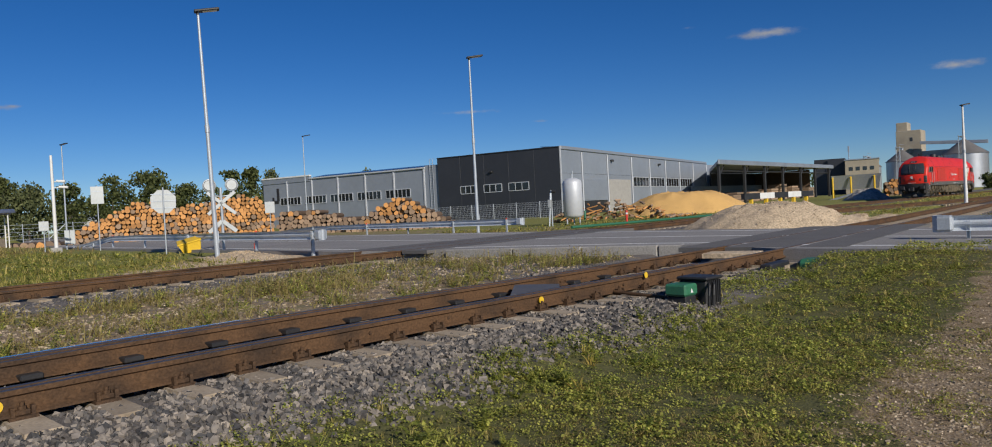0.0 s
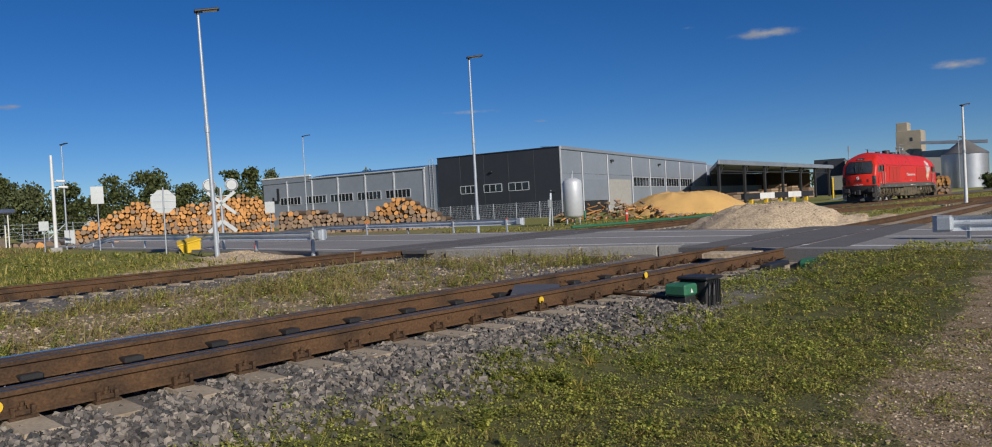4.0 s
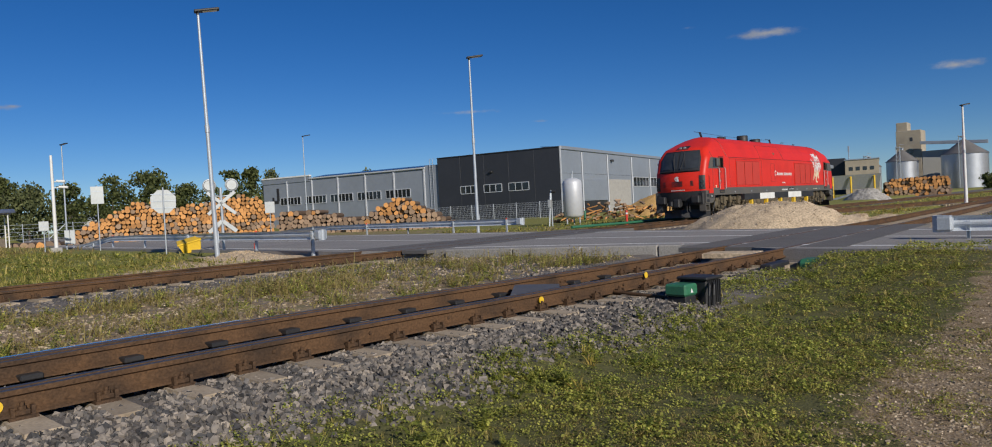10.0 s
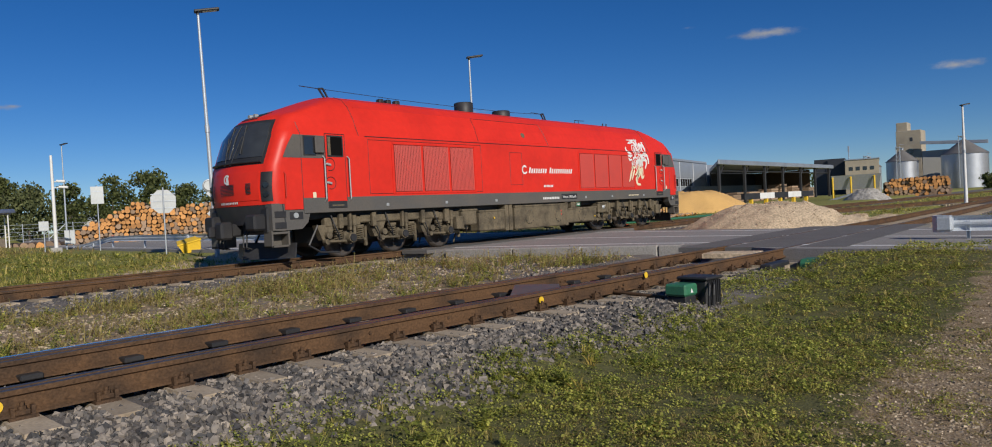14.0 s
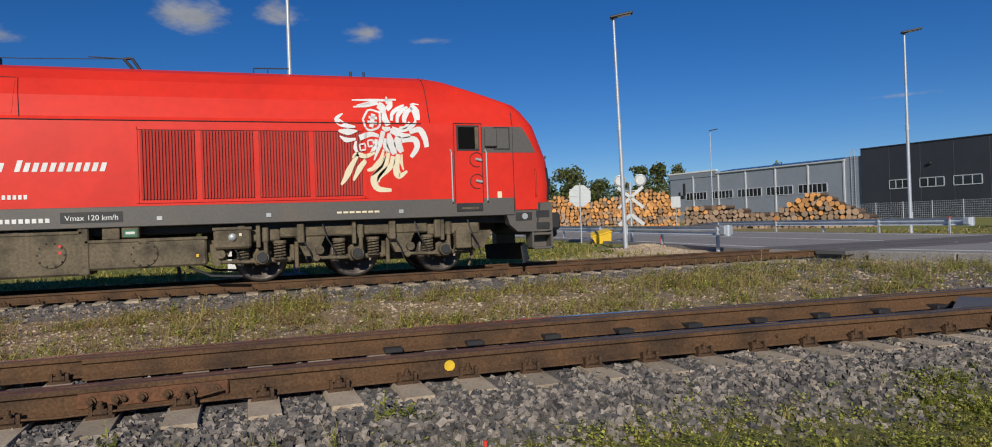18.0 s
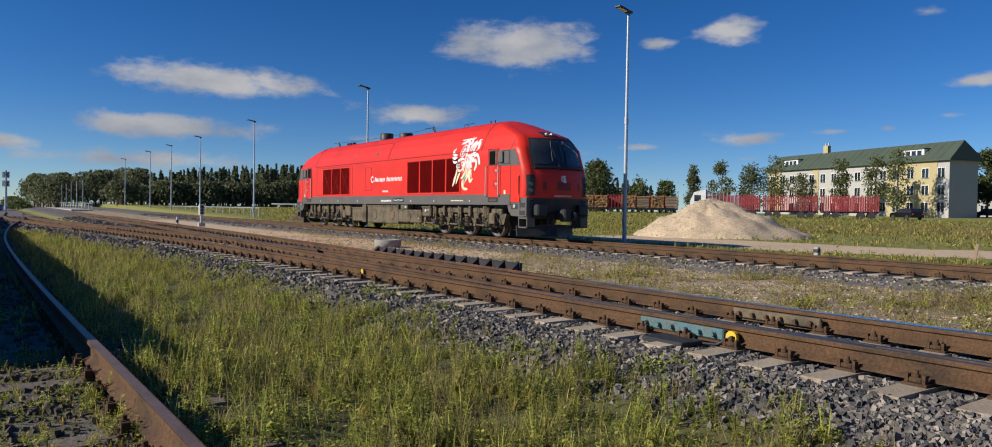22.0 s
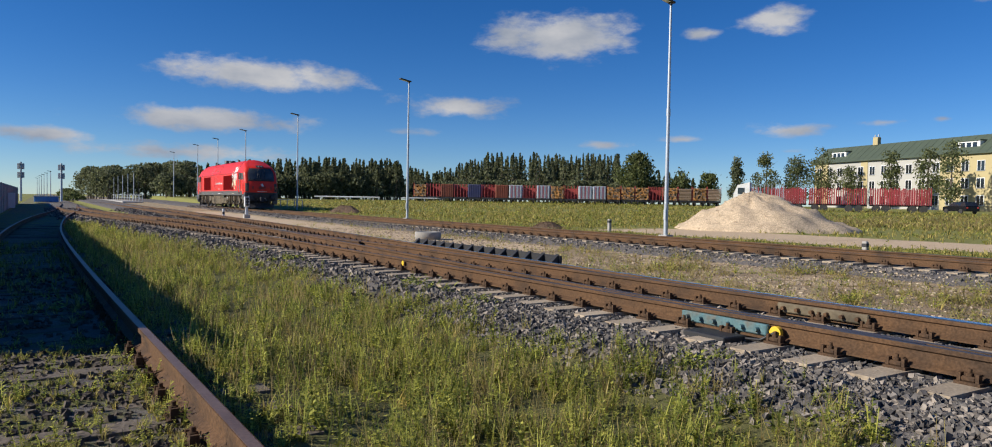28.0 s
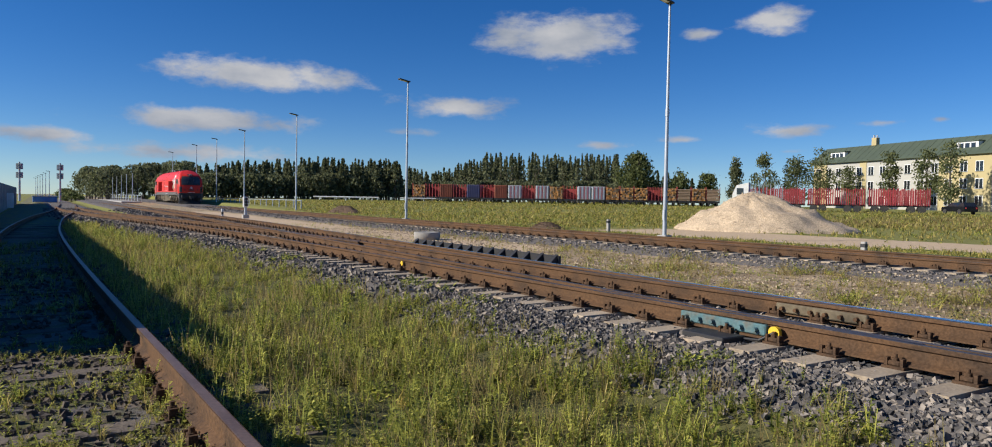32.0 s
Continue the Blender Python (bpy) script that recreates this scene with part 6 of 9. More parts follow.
def bus_shelter():
    t = thing("bus_shelter", "steel bus shelter with dark back panels and curved roof", "bus shelter", m=pose(18.3, 67.5, gz(18.3, 67.5), 0, 0, -8))
    for x in (-1.9, -0.65, 0.5, 1.9):
        part("post", Mesh().cbox(x - 0.04, x + 0.04, 0.7, 0.78, -0.2, 2.5, 0.01), M["white"], t)
    for x in (0.5, 1.9):
        part("post", Mesh().cbox(x - 0.04, x + 0.04, -0.78, -0.7, -0.2, 2.9, 0.01), M["white"], t)
    for x0, x1 in ((-1.88, -0.7), (-0.6, 0.46)):
        part("back_panel", Mesh().cbox(x0, x1, 0.72, 0.75, 0.1, 2.35, 0.008), M["trunk"], t, "dark brown panel")
    part("low_panel", Mesh().cbox(0.55, 1.86, 0.72, 0.75, 0.1, 0.75, 0.008), M["trunk"], t)
    b = Mesh()
    n = 10
    vs = []
    for k in range(n + 1):
        a = k / n
        y, z = -1.1 + 2.2 * a, 2.5 + 0.55 * math.sin(math.pi * (0.15 + 0.75 * a))
        vs += [(-2.3, y, z), (2.4, y, z), (2.4, y, z + 0.04), (-2.3, y, z + 0.04)]
    fs = []
    for k in range(n):
        for j in range(4):
            fs.append((4 * k + j, 4 * k + (j + 1) % 4, 4 * k + 4 + (j + 1) % 4, 4 * k + 4 + j))
    part("roof", b.add(vs, fs, True), M["tin"], t, "curved translucent grey roof")
    part("bench", Mesh().cbox(-1.7, 0.4, 0.3, 0.66, 0.42, 0.48, 0.01), M["trunk"], t)


def log_meshes(old):
    out = []
    for k in range(7):
        rs = np.random.default_rng(40 + k)
        n = 11
        r = [0.9 + 0.2 * rs.uniform() for _ in range(n)]
        b = Mesh()
        a = [(r[i] * math.cos(2 * math.pi * i / n), r[i] * math.sin(2 * math.pi * i / n)) for i in range(n)]
        b.add([(u, s, w) for s in (0, 3.6) for u, w in a], [(i, n + i, n + (i + 1) % n, (i + 1) % n) for i in range(n)], True)
        b.add([(u, 0, w) for u, w in a] + [(u * 0.97, -0.006, w * 0.97) for u, w in a], [tuple(range(n, 2 * n))[::-1]] + [(i, (i + 1) % n, n + (i + 1) % n, n + i) for i in range(n)])
        me = b.data("log", [M["bark"], M["oldwood" if old else "wood"]])
        idx = np.zeros(len(b.f), int)
        idx[n:] = 1
        me.polygons.foreach_set("material_index", idx)
        out.append(me)
    return out


def log_pile(p0, p1, tops, seed, share_old, label, rad=(0.2, 0.31), limit=300):
    """Logs stacked with their cut ends to the road; tops: heights along the pile."""
    rs = np.random.default_rng(seed)
    fresh, old = LOGS
    (xa, ya), (xb, yb) = p0, p1
    ln_ = math.hypot(xb - xa, yb - ya)
    ang = math.degrees(math.atan2(yb - ya, xb - xa))
    z0 = min(gz(xa, ya), gz(xb, yb)) - 0.05
    t = thing("log_pile", label, "log pile", "stacked timber in the yard", pose(xa, ya, z0, 0, 0, ang))
    row, z, count = 0, rad[0], 0
    while z < max(tops) and count < limit:
        x = 0.25 * (row % 2)
        while x < ln_ and count < limit:
            r = rs.uniform(*rad)
            if z + r * 0.4 < np.interp(x / ln_, np.linspace(0, 1, len(tops)), tops) + rs.uniform(-0.15, 0.15):
                o = rs.uniform() < (share_old if z > 1.2 else min(1, share_old + 0.55))
                ob = part("log", (old if o else fresh)[int(rs.integers(7))], None, t, m=pose(x + r, rs.uniform(-0.35, 0.15), z + rs.uniform(-0.05, 0.05), 0, rs.uniform(0, 360), rs.uniform(-2, 2)) @ Matrix.Diagonal((r, 1, r, 1)))
                count += 1
            x += r * 2 + rs.uniform(0.0, 0.05)
        z += (rad[0] + rad[1]) * 0.87
        row += 1
    # plain core that closes the gaps
    n = len(tops)
    b = Mesh()
    v = []
    for k, hgt in enumerate(tops):
        xx = ln_ * k / (n - 1)
        v += [(xx, 0.8, 0), (xx, 0.8, max(0.05, hgt - 0.45)), (xx, 3.2, max(0.05, hgt - 0.45)), (xx, 3.2, 0)]
    f = [(4 * k + j, 4 * k + 4 + j, 4 * k + 4 + (j + 1) % 4, 4 * k + (j + 1) % 4) for k in range(n - 1) for j in range(4)]
    part("core", b.add(v, f), M["bark"], t)
    return t


def heap(name, label, cat, c, axes, turn, h, material, seed, rough=0.06, peak=None, steep=1.0):
    """A loose heap resting on the ground."""
    t = thing(name, label, cat, m=pose(c[0], c[1], 0, 0, 0, turn))
    n, m = 18, 64
    v, f = [], []
    ct, st = math.cos(radians(turn)), math.sin(radians(turn))
    for i in range(n + 1):
        q = i / n
        for j in range(m):
            a = 2 * math.pi * j / m
            k = 1 + 0.13 * noise.noise((math.cos(a) * 1.7 + seed, math.sin(a) * 1.7, 3.1)) + 0.07 * noise.noise((math.cos(a) * 5 + seed, math.sin(a) * 5, 9))
            x, y = axes[0] * q * k * math.cos(a), axes[1] * q * k * math.sin(a)
            z = h * max(0.0, min(0.93 + 0.1 * noise.noise((x * 1.1, y * 1.1, seed)), 1.16 * (1 - q ** (1.25 * steep))) + 0.4 * noise.noise((x * 0.8 + seed, y * 0.8, 1)) * q * (1 - q))
            z += rough * (noise.noise((x * 3.1, y * 3.1, seed)) + 0.7 * noise.noise((x * 7.3, y * 7.3, seed))) * (1 - q) ** 0.3
            if peak is not None:
                x += peak * (1 - q)
                z = h * max(0.0, (1 - q ** 1.15) + 0.3 * noise.noise((x * 0.7 + seed, y * 0.7, 1)) * q * (1 - q) * 2)
                z += rough * (noise.noise((x * 2.1, y * 2.1, seed)) + 0.6 * noise.noise((x * 6.3, y * 6.3, seed))) * min(1, 4 * (1 - q))
            wx, wy = c[0] + x * ct - y * st, c[1] + x * st + y * ct
            v.append((x, y, z + gz(wx, wy) - (0.05 if i < n else 0.25)))
    for i in range(n):
        for j in range(m):
            f.append((i * m + j, (i + 1) * m + j, (i + 1) * m + (j + 1) % m, i * m + (j + 1) % m))
    part("mound", Mesh().add(v, f, True), M[material], t)
    # loose lumps
    rs = np.random.default_rng(seed)
    k = 1100
    pick = rs.integers(m, n * m, k)
    pos = np.array(v)[pick] + rs.normal(scale=0.06, size=(k, 3)) * (1, 1, 0.2)
    ob = part("scree", scatter("scree", STONE_V, STONE_F, turns(rs, k, rs.uniform(0.012, 0.045, k)), pos, M[material], ""), None, t)
    tagged(ob, kind="stuff")
    return t


STONE_V = [(-0.5, -0.42, -0.4), (0.52, -0.5, -0.34), (0.45, 0.42, -0.42), (-0.4, 0.5, -0.3), (-0.36, -0.45, 0.36), (0.34, -0.3, 0.46), (0.5, 0.3, 0.3), (-0.46, 0.3, 0.44)]
SHARP_V = [(-0.55, -0.35, -0.4), (0.5, -0.55, -0.3), (0.62, 0.3, -0.35), (-0.3, 0.6, -0.4), (-0.3, -0.5, 0.15), (0.2, -0.25, 0.6), (0.35, 0.35, 0.25), (-0.6, 0.2, 0.35)]
STONE_F = [(3, 2, 1, 0), (4, 5, 6, 7), (0, 1, 5, 4), (1, 2, 6, 5), (2, 3, 7, 6), (3, 0, 4, 7)]
LOGS = (log_meshes(False), log_meshes(True))


def hall_frame(u, v, z=0.0):
    """Plan of the factory: u along its dark front, v along its grey long side."""
    return Vector((71.95 - 0.154 * u + 0.988 * v, 48.9 + 0.988 * u + 0.154 * v, z))


def hall_turn():
    return Matrix(((0.988, -0.154, 0, 71.95), (0.154, 0.988, 0, 48.9), (0, 0, 1, 0), (0, 0, 0, 1)))


def window_unit(parent, axis, a0, a1, z0, z1, d, panes, frame_mat="panell"):
    """A window in a wall's plane: axis 'v' (along x of the hall) or 'u'. d: the outer face."""
    def bx(p0, p1, q0, q1, e0, e1):
        return (p0, p1, e0, e1, q0, q1) if axis == "v" else (e0, e1, p0, p1, q0, q1)
    fr = Mesh()
    for z in (z0, z1 - 0.08):
        fr.box(*bx(a0, a1, z, z + 0.08, d - 0.06, d + 0.05))
    w = (a1 - a0) / panes
    for k in range(panes + 1):
        fr.box(*bx(a0 + k * w - 0.04, a0 + k * w + 0.04, z0 + 0.08, z1 - 0.08, d - 0.05, d + 0.05))
    win = part("window", fr, M[frame_mat], parent, "pale window frame")
    for k in range(panes):
        part("pane", Mesh().box(*bx(a0 + k * w + 0.04, a0 + (k + 1) * w - 0.04, z0 + 0.08, z1 - 0.08, d - 0.02, d + 0.0)), M["glass"], win)


def factory():
    t = thing("factory_hall", "factory hall with anthracite front and grey panelled side", "factory", m=hall_turn())
    # in the hall's plan x runs along the grey side, y along the dark front
    part("core", Mesh().box(0.12, 66, 0.12, 17.7, -0.3, 8.1), M["panel"], t)
    for k in range(5):      # dark front, upright panels
        part("wall_panel", Mesh().cbox(0, 0.11, k * 3.56 + 0.01, (k + 1) * 3.56 - 0.01, -0.3, 8.3, 0.015), M["panel"], t)
    edges = [0.0, 6.0, 14.5, 23.9, 32, 40, 48, 56.5, 66]
    for a, b in zip(edges[:-1], edges[1:]):
        for z0, z1 in ((-0.3, 5.2), (5.22, 8.1)):
            part("wall_panel", Mesh().cbox(a + 0.12 + 0.01, b + 0.12 - 0.01, -0.0, 0.11, z0, z1, 0.015), M["panelg"], t)
        part("downpipe", Mesh().tube((b, -0.1, 0), (b, -0.1, 7.9), 0.09, 0.09, 8), M["panell"], t, "pale grey downpipe")
    part("corner_post", Mesh().cbox(-0.04, 0.12, -0.05, 0.12, -0.3, 8.45, 0.01), M["panell"], t, "light corner trim")
    part("eaves_trim", Mesh().cbox(0.1, 66.2, -0.16, 0.1, 8.05, 8.45, 0.03), M["panelg"], t)
    part("front_coping", Mesh().cbox(-0.1, 0.2, 0.1, 17.8, 8.3, 8.42, 0.02), M["panel"], t)
    part("roof", Mesh().box(0.2, 66, 0.1, 17.7, 8.1, 8.3), M["panel"], t)
    for k in range(14):
        part("solar_panel", Mesh().box(0, 4.2, 0, 2.6, 0, 0.06, pose(1.2 + k * 4.55, 0.6, 8.42, 4)), M["solar"], t, "dark blue solar panel row")
    for a0, a1 in ((4.4, 7.2), (8.2, 10.8), (12.0, 14.3)):
        window_unit(t, "u", a0, a1, 3.45, 4.5, -0.02, 3)
    for a0, a1 in ((24.6, 31.4), (32.4, 39.2), (40.2, 47.2), (48.2, 55.6)):
        window_unit(t, "v", a0, a1, 3.6, 5.05, -0.02, 5)
    d1 = part("roller_door", Mesh().cbox(6.3, 14.2, -0.06, 0.02, 1.8, 4.6, 0.02), M["panelg"], t, "grey roller door half open")
    # black sheet in place of the unlit hall below the raised door
    part("door_gap_shade", Mesh().box(6.3, 14.2, -0.01, 0.03, -0.2, 1.8), M["black"], d1)
    for k in range(9):
        part("door_rib", Mesh().box(6.3, 14.2, -0.08, -0.06, 1.95 + k * 0.3, 1.98 + k * 0.3), M["panelg"], d1)
    d2 = part("sectional_door", Mesh().cbox(14.9, 23.3, -0.06, 0.02, -0.2, 4.6, 0.02), M["kerb"], t, "closed beige sectional door")
    for k in range(7):
        part("door_rib", Mesh().box(14.9, 23.3, -0.075, -0.06, 0.5 + k * 0.6, 0.53 + k * 0.6), M["kerb"], d2)
    for y, z in ((9.6, 5.9),):
        part("wall_lamp", Mesh().cbox(-0.35, 0.0, y - 0.2, y + 0.2, z, z + 0.25, 0.05), M["black"], t)
    for x in (16.0, 36.5):
        part("wall_lamp", Mesh().cbox(x - 0.25, x + 0.25, -0.4, 0.0, 7.0, 7.3, 0.05), M["black"], t)
    # lower hall
    t = thing("low_factory_hall", "lower grey panelled factory hall with ribbon windows", "factory", m=hall_turn())
    part("core", Mesh().box(0.4, 40, 18.0, 51, -0.3, 7.0), M["panelg"], t)
    for k in range(6):
        part("wall_panel", Mesh().cbox(0.28, 0.39, 20.2 + k * 5.1 + 0.02, 20.2 + (k + 1) * 5.1 - 0.02, -0.3, 7.2, 0.015), M["panelg"], t)
        part("pilaster", Mesh().cbox(0.16, 0.3, 20.2 + k * 5.1 - 0.12, 20.2 + k * 5.1 + 0.12, -0.3, 7.2, 0.02), M["panell"], t, "pale wall post")
    part("side_panel", Mesh().cbox(0.3, 0.39, 17.95, 20.1, -0.3, 7.6, 0.02), M["panelg"], t)
    for k in range(5):
        a = 22.6 + k * 5.1
        window_unit(t, "u", a, a + 4.2, 3.55, 4.75, 0.26, 6)
    part("parapet", Mesh().cbox(0.1, 0.5, 40.8, 51, 7.62, 7.86, 0.05), M["white"], t, "white end parapet")
    part("end_wall", Mesh().cbox(0.18, 0.5, 40.9, 50.9, 6.9, 7.62, 0.02), M["panelg"], t)
    part("gutter", Mesh().cbox(0.05, 0.35, 20, 41, 7.2, 7.4, 0.03), M["panell"], t)
    for k in range(6):
        part("solar_panel", Mesh().box(0, 2.6, 0, 3.1, 0, 0.06, pose(0.7, 20.6 + k * 3.4, 7.45, 0, -8)), M["solar"], t, "dark blue solar panel row")
    b = Mesh()
    for s in (-0.25, 0.25):
        b.wire([(0.15, 18.9 + s, 0.5), (0.15, 18.9 + s, 8.4), (0.6, 18.9 + s, 8.4)], 0.03, 5)
    for k in range(22):
        b.tube((0.15, 18.65, 0.8 + k * 0.35), (0.15, 19.15, 0.8 + k * 0.35), 0.02, 0.02, 5)
    part("ladder", b, M["zinc"], t, "caged steel roof ladder")
    j = Mesh()
    for z0, z1, y0, y1 in ((4.3, 6.2, 47.4, 47.9), (3.9, 4.4, 47.6, 48.6), (4.0, 4.9, 48.5, 48.9)):
        j.cbox(0.2, 0.27, y0, y1, z0, z1, 0.02)
    part("wall_logo", j, M["black"], t, "plain dark hooked shape")
    # open shed
    s = thing("open_shed", "open storage shed with flat roof on dark posts", "shed")
    part("roof", Mesh().add([(102, 42, 6.25), (161, 42, 6.25), (161, 58.3, 6.25), (137, 58.3, 6.25), (102, 42, 6.75), (161, 42, 6.75), (161, 58.3, 6.9), (137, 58.3, 6.9)],
                            [(3, 2, 1, 0), (4, 5, 6, 7), (0, 1, 5, 4), (1, 2, 6, 5), (2, 3, 7, 6), (3, 0, 4, 7)]), M["panelg"], s)
    part("fascia", Mesh().cbox(101.8, 161.2, 41.8, 42.05, 6.1, 6.8, 0.04), M["tin"], s, "pale ribbed fascia")
    for x in (103, 113, 122, 131, 141, 150, 159.5):
        part("post", Mesh().cbox(x - 0.2, x + 0.2, 42.2, 42.6, -0.2, 6.2, 0.03), M["black"], s)
        part("brace", Mesh().tube((x, 42.4, 4.4), (x + 2.2, 42.4, 6.2), 0.1, 0.1, 6), M["black"], s)
    part("truss", Mesh().wire([(103, 42.5, 5.2), (160, 42.5, 5.2)], 0.12, 6), M["black"], s)
    part("back_wall", Mesh().box(137, 161, 58, 58.3, -0.2, 6.2), M["panel"], s)
    part("end_wall", Mesh().box(160.8, 161, 46.5, 58, -0.2, 6.2), M["bark"], s, "dark boarded end wall")
    part("low_wall", Mesh().box(125, 160.5, 56.5, 56.8, -0.2, 3.6), M["kerb"], s)
    rs = np.random.default_rng(3)
    for k in range(11):
        x = 118 + k * 3.9
        hgt = rs.uniform(1.6, 3.4)
        st = thing("board_stack", "stack of sawn boards under the shed", "timber stack", "board stacks in the shed", pose(x, 47 + rs.uniform(-1, 2), 0))
        for i in range(int(hgt / 0.4)):
            part("board_layer", Mesh().cbox(-1.9 + rs.uniform(-0.1, 0.1), 1.9 + rs.uniform(-0.1, 0.1), -1.2, 1.2, i * 0.42, i * 0.42 + 0.36, 0.02), M["oldwood"], st)
    x0 = 104
    for k in range(3):
        part("upper_hall", Mesh().cbox(128 + k * 12, 140 + k * 12 - 0.1, 60, 72, 0, 8.3 - 0.3 * k, 0.05), M["panelg"], s)


def yard_things():
    # fence of wire panels before the dark hall
    f = thing("mesh_fence", "grey wire mesh fence on posts before the hall", "fence")
    for k in range(9):
        p = hall_frame(-3 + k * 3.0, -6.0)
        q = hall_frame(-3 + (k + 1) * 3.0, -6.0)
        part("post", Mesh().tube((p.x, p.y, -0.1), (p.x, p.y, 1.95), 0.05, 0.05, 8), M["zinc"], f)
        b = Mesh()
        for i in range(9):
            b.tube((p.x, p.y, 0.1 + i * 0.22), (q.x, q.y, 0.1 + i * 0.22), 0.012, 0.012, 4, False)
        for i in range(1, 15):
            c = p.lerp(q, i / 15)
            b.tube((c.x, c.y, 0.1), (c.x, c.y, 1.88), 0.01, 0.01, 4, False)
        part("wire_panel", b, M["zinc"], f)
    # white pressure tank
    t = thing("white_tank", "upright pale grey steel tank beside the track", "tank", m=pose(42.3, 27.9, 0.05))
    part("shell", Mesh().lathe([(0, 0.35), (0.55, 0.4), (0.68, 0.55), (0.68, 2.75), (0.6, 2.95), (0.3, 3.1), (0.0, 3.14)], 28), M["panell"], t)
    for a in (30, 150, 270):
        part("leg", Mesh().tube((0.5 * math.cos(radians(a)), 0.5 * math.sin(radians(a)), -0.2), (0.5 * math.cos(radians(a)), 0.5 * math.sin(radians(a)), 0.6), 0.06, 0.06, 8), M["zinc"], t)
    part("valve", Mesh().wire([(0, 0, 3.1), (0, 0, 3.4), (-0.3, -0.1, 3.4)], 0.035, 6).tube((0.1, 0, 3.1), (0.1, 0, 3.6), 0.03, 0.03, 6), M["zinc"], t)
    part("side_pipe", Mesh().wire([(0.5, -0.6, 0.3), (0.72, -0.5, 0.8), (0.8, -0.4, 0.2)], 0.07, 8), M["green"], t)
    t = thing("control_panel_post", "slanted post with small grey control boxes", "control post", m=pose(40.6, 28.6, 0.0, 0, 0, 20))
    part("post", Mesh().wire([(-0.5, 0, -0.1), (0.1, 0, 2.2)], 0.05, 8).wire([(0.3, 0, -0.1), (0.3, 0, 2.4)], 0.05, 8), M["zinc"], t)
    part("box", Mesh().cbox(-0.35, 0.15, -0.1, 0.1, 1.2, 1.75, 0.02), M["signback"], t)
    part("lamp", Mesh().tube((0.3, -0.05, 2.3), (0.3, -0.3, 2.3), 0.12, 0.12, 10), M["black"], t)
    # green hose guide beside the main track
    b = Mesh().wire([(29.5, 19.6, 0.22), (34, 19.4, 0.2), (40, 19.3, 0.18), (46, 19.5, 0.16)], 0.07, 8)
    tagged(part("green_pipe", b, M["green"]), "long green pipe lying beside the track", "pipe")
    b = Mesh().wire([(-13.5, 19.2, 0.05), (-9, 19.2, 0.06), (-4.5, 19.15, 0.05)], 0.05, 8)
    tagged(part("green_pipe", b, M["green"]), "thin green pipe lying beside the track", "pipe")
    # striped beam
    t = thing("striped_barrier", "black and white striped beam on yellow posts", "barrier")
    p0, p1 = Vector((38.0, 14.39, 0)), Vector((46.9, 13.48, 0))
    for k in range(5):
        a, c = p0.lerp(p1, k / 5), p0.lerp(p1, (k + 1) / 5)
        part("beam_section", Mesh().prism([(-0.1, 1.1), (0.1, 1.1), (0.1, 1.42), (-0.1, 1.42)], [a, c]), M["white" if k % 2 else "black"], t)
        m = a.lerp(c, 0.5)
        part("post", Mesh().cbox(m.x - 0.1, m.x + 0.1, m.y - 0.1, m.y + 0.1, -0.4, 1.1, 0.02), M["yellow"], t, "yellow post")
    # machine
    t = thing("gravel_hopper", "pale steel gravel hopper with yellow frames", "machine", m=pose(107, 25, 0.2, 0, 0, -78))
    b = Mesh().add([(-2.7, -0.8, 1.3), (2.7, -0.8, 1.3), (2.7, 0.8, 1.3), (-2.7, 0.8, 1.3), (-3.0, -1.3, 3.2), (3.0, -1.3, 3.2), (3.0, 1.3, 3.2), (-3.0, 1.3, 3.2)],
                   [(3, 2, 1, 0), (0, 1, 5, 4), (1, 2, 6, 5), (2, 3, 7, 6), (3, 0, 4, 7), (4, 5, 6, 7)])
    part("bin", b, M["tin"], t)
    for x in (-2.8, -0.6, 2.2):
        part("frame", Mesh().wire([(x, -1.4, -0.2), (x, -1.4, 2.9), (x, 1.4, 2.9), (x, 1.4, -0.2)], 0.12, 6), M["yellow"], t, "yellow steel frame")
    part("conveyor", Mesh().cbox(-3.5, 1.0, -2.2, -1.6, 0.0, 0.3, 0.05, pose(0, 0, 0.6, 0, -15)), M["tin"], t)
    heap("grey_gravel_heap", "small heap of grey gravel", "gravel heap", (97, 21.5), (2.9, 2.4), 78, 1.4, "gravel", 8, 0.14)
    heap("gravel_heap", "long heap of pale crushed gravel beside the crossing", "gravel heap", (30.45, 10.4), (3.7, 2.6), 104, 1.07, "sand", 2, 0.09, steep=1.15)
    heap("gravel_spill", "low spill of pale gravel", "gravel heap", (35.85, 8.0), (2.6, 1.2), 110, 0.28, "sand", 5, 0.04)
    heap("wood_chip_heap", "large heap of orange wood chips", "wood chips", (63.5, 29.5), (6.3, 4.2), 112, 2.1, "chips", 4, 0.15, steep=1.6)
    rs = np.random.default_rng(12)
    t = thing("offcut_heap", "tangled heap of wood offcuts and bark", "offcuts")
    for k in range(170):
        q = rs.uniform(0, 1)
        hgt = 1.5 * math.sin(math.pi * min(1, q * 1.05 + 0.08)) ** 0.8
        x, y = 47.5 + 5.0 * q + rs.normal() * 0.5, 32.6 - 8.2 * q + rs.normal() * 0.4
        part("offcut", OFFCUT[int(rs.integers(4))], None, t, m=pose(x, y, gz(x, y) + rs.uniform(0.05, max(0.1, hgt)), rs.uniform(-25, 25), rs.uniform(-25, 25), rs.uniform(0, 360)))
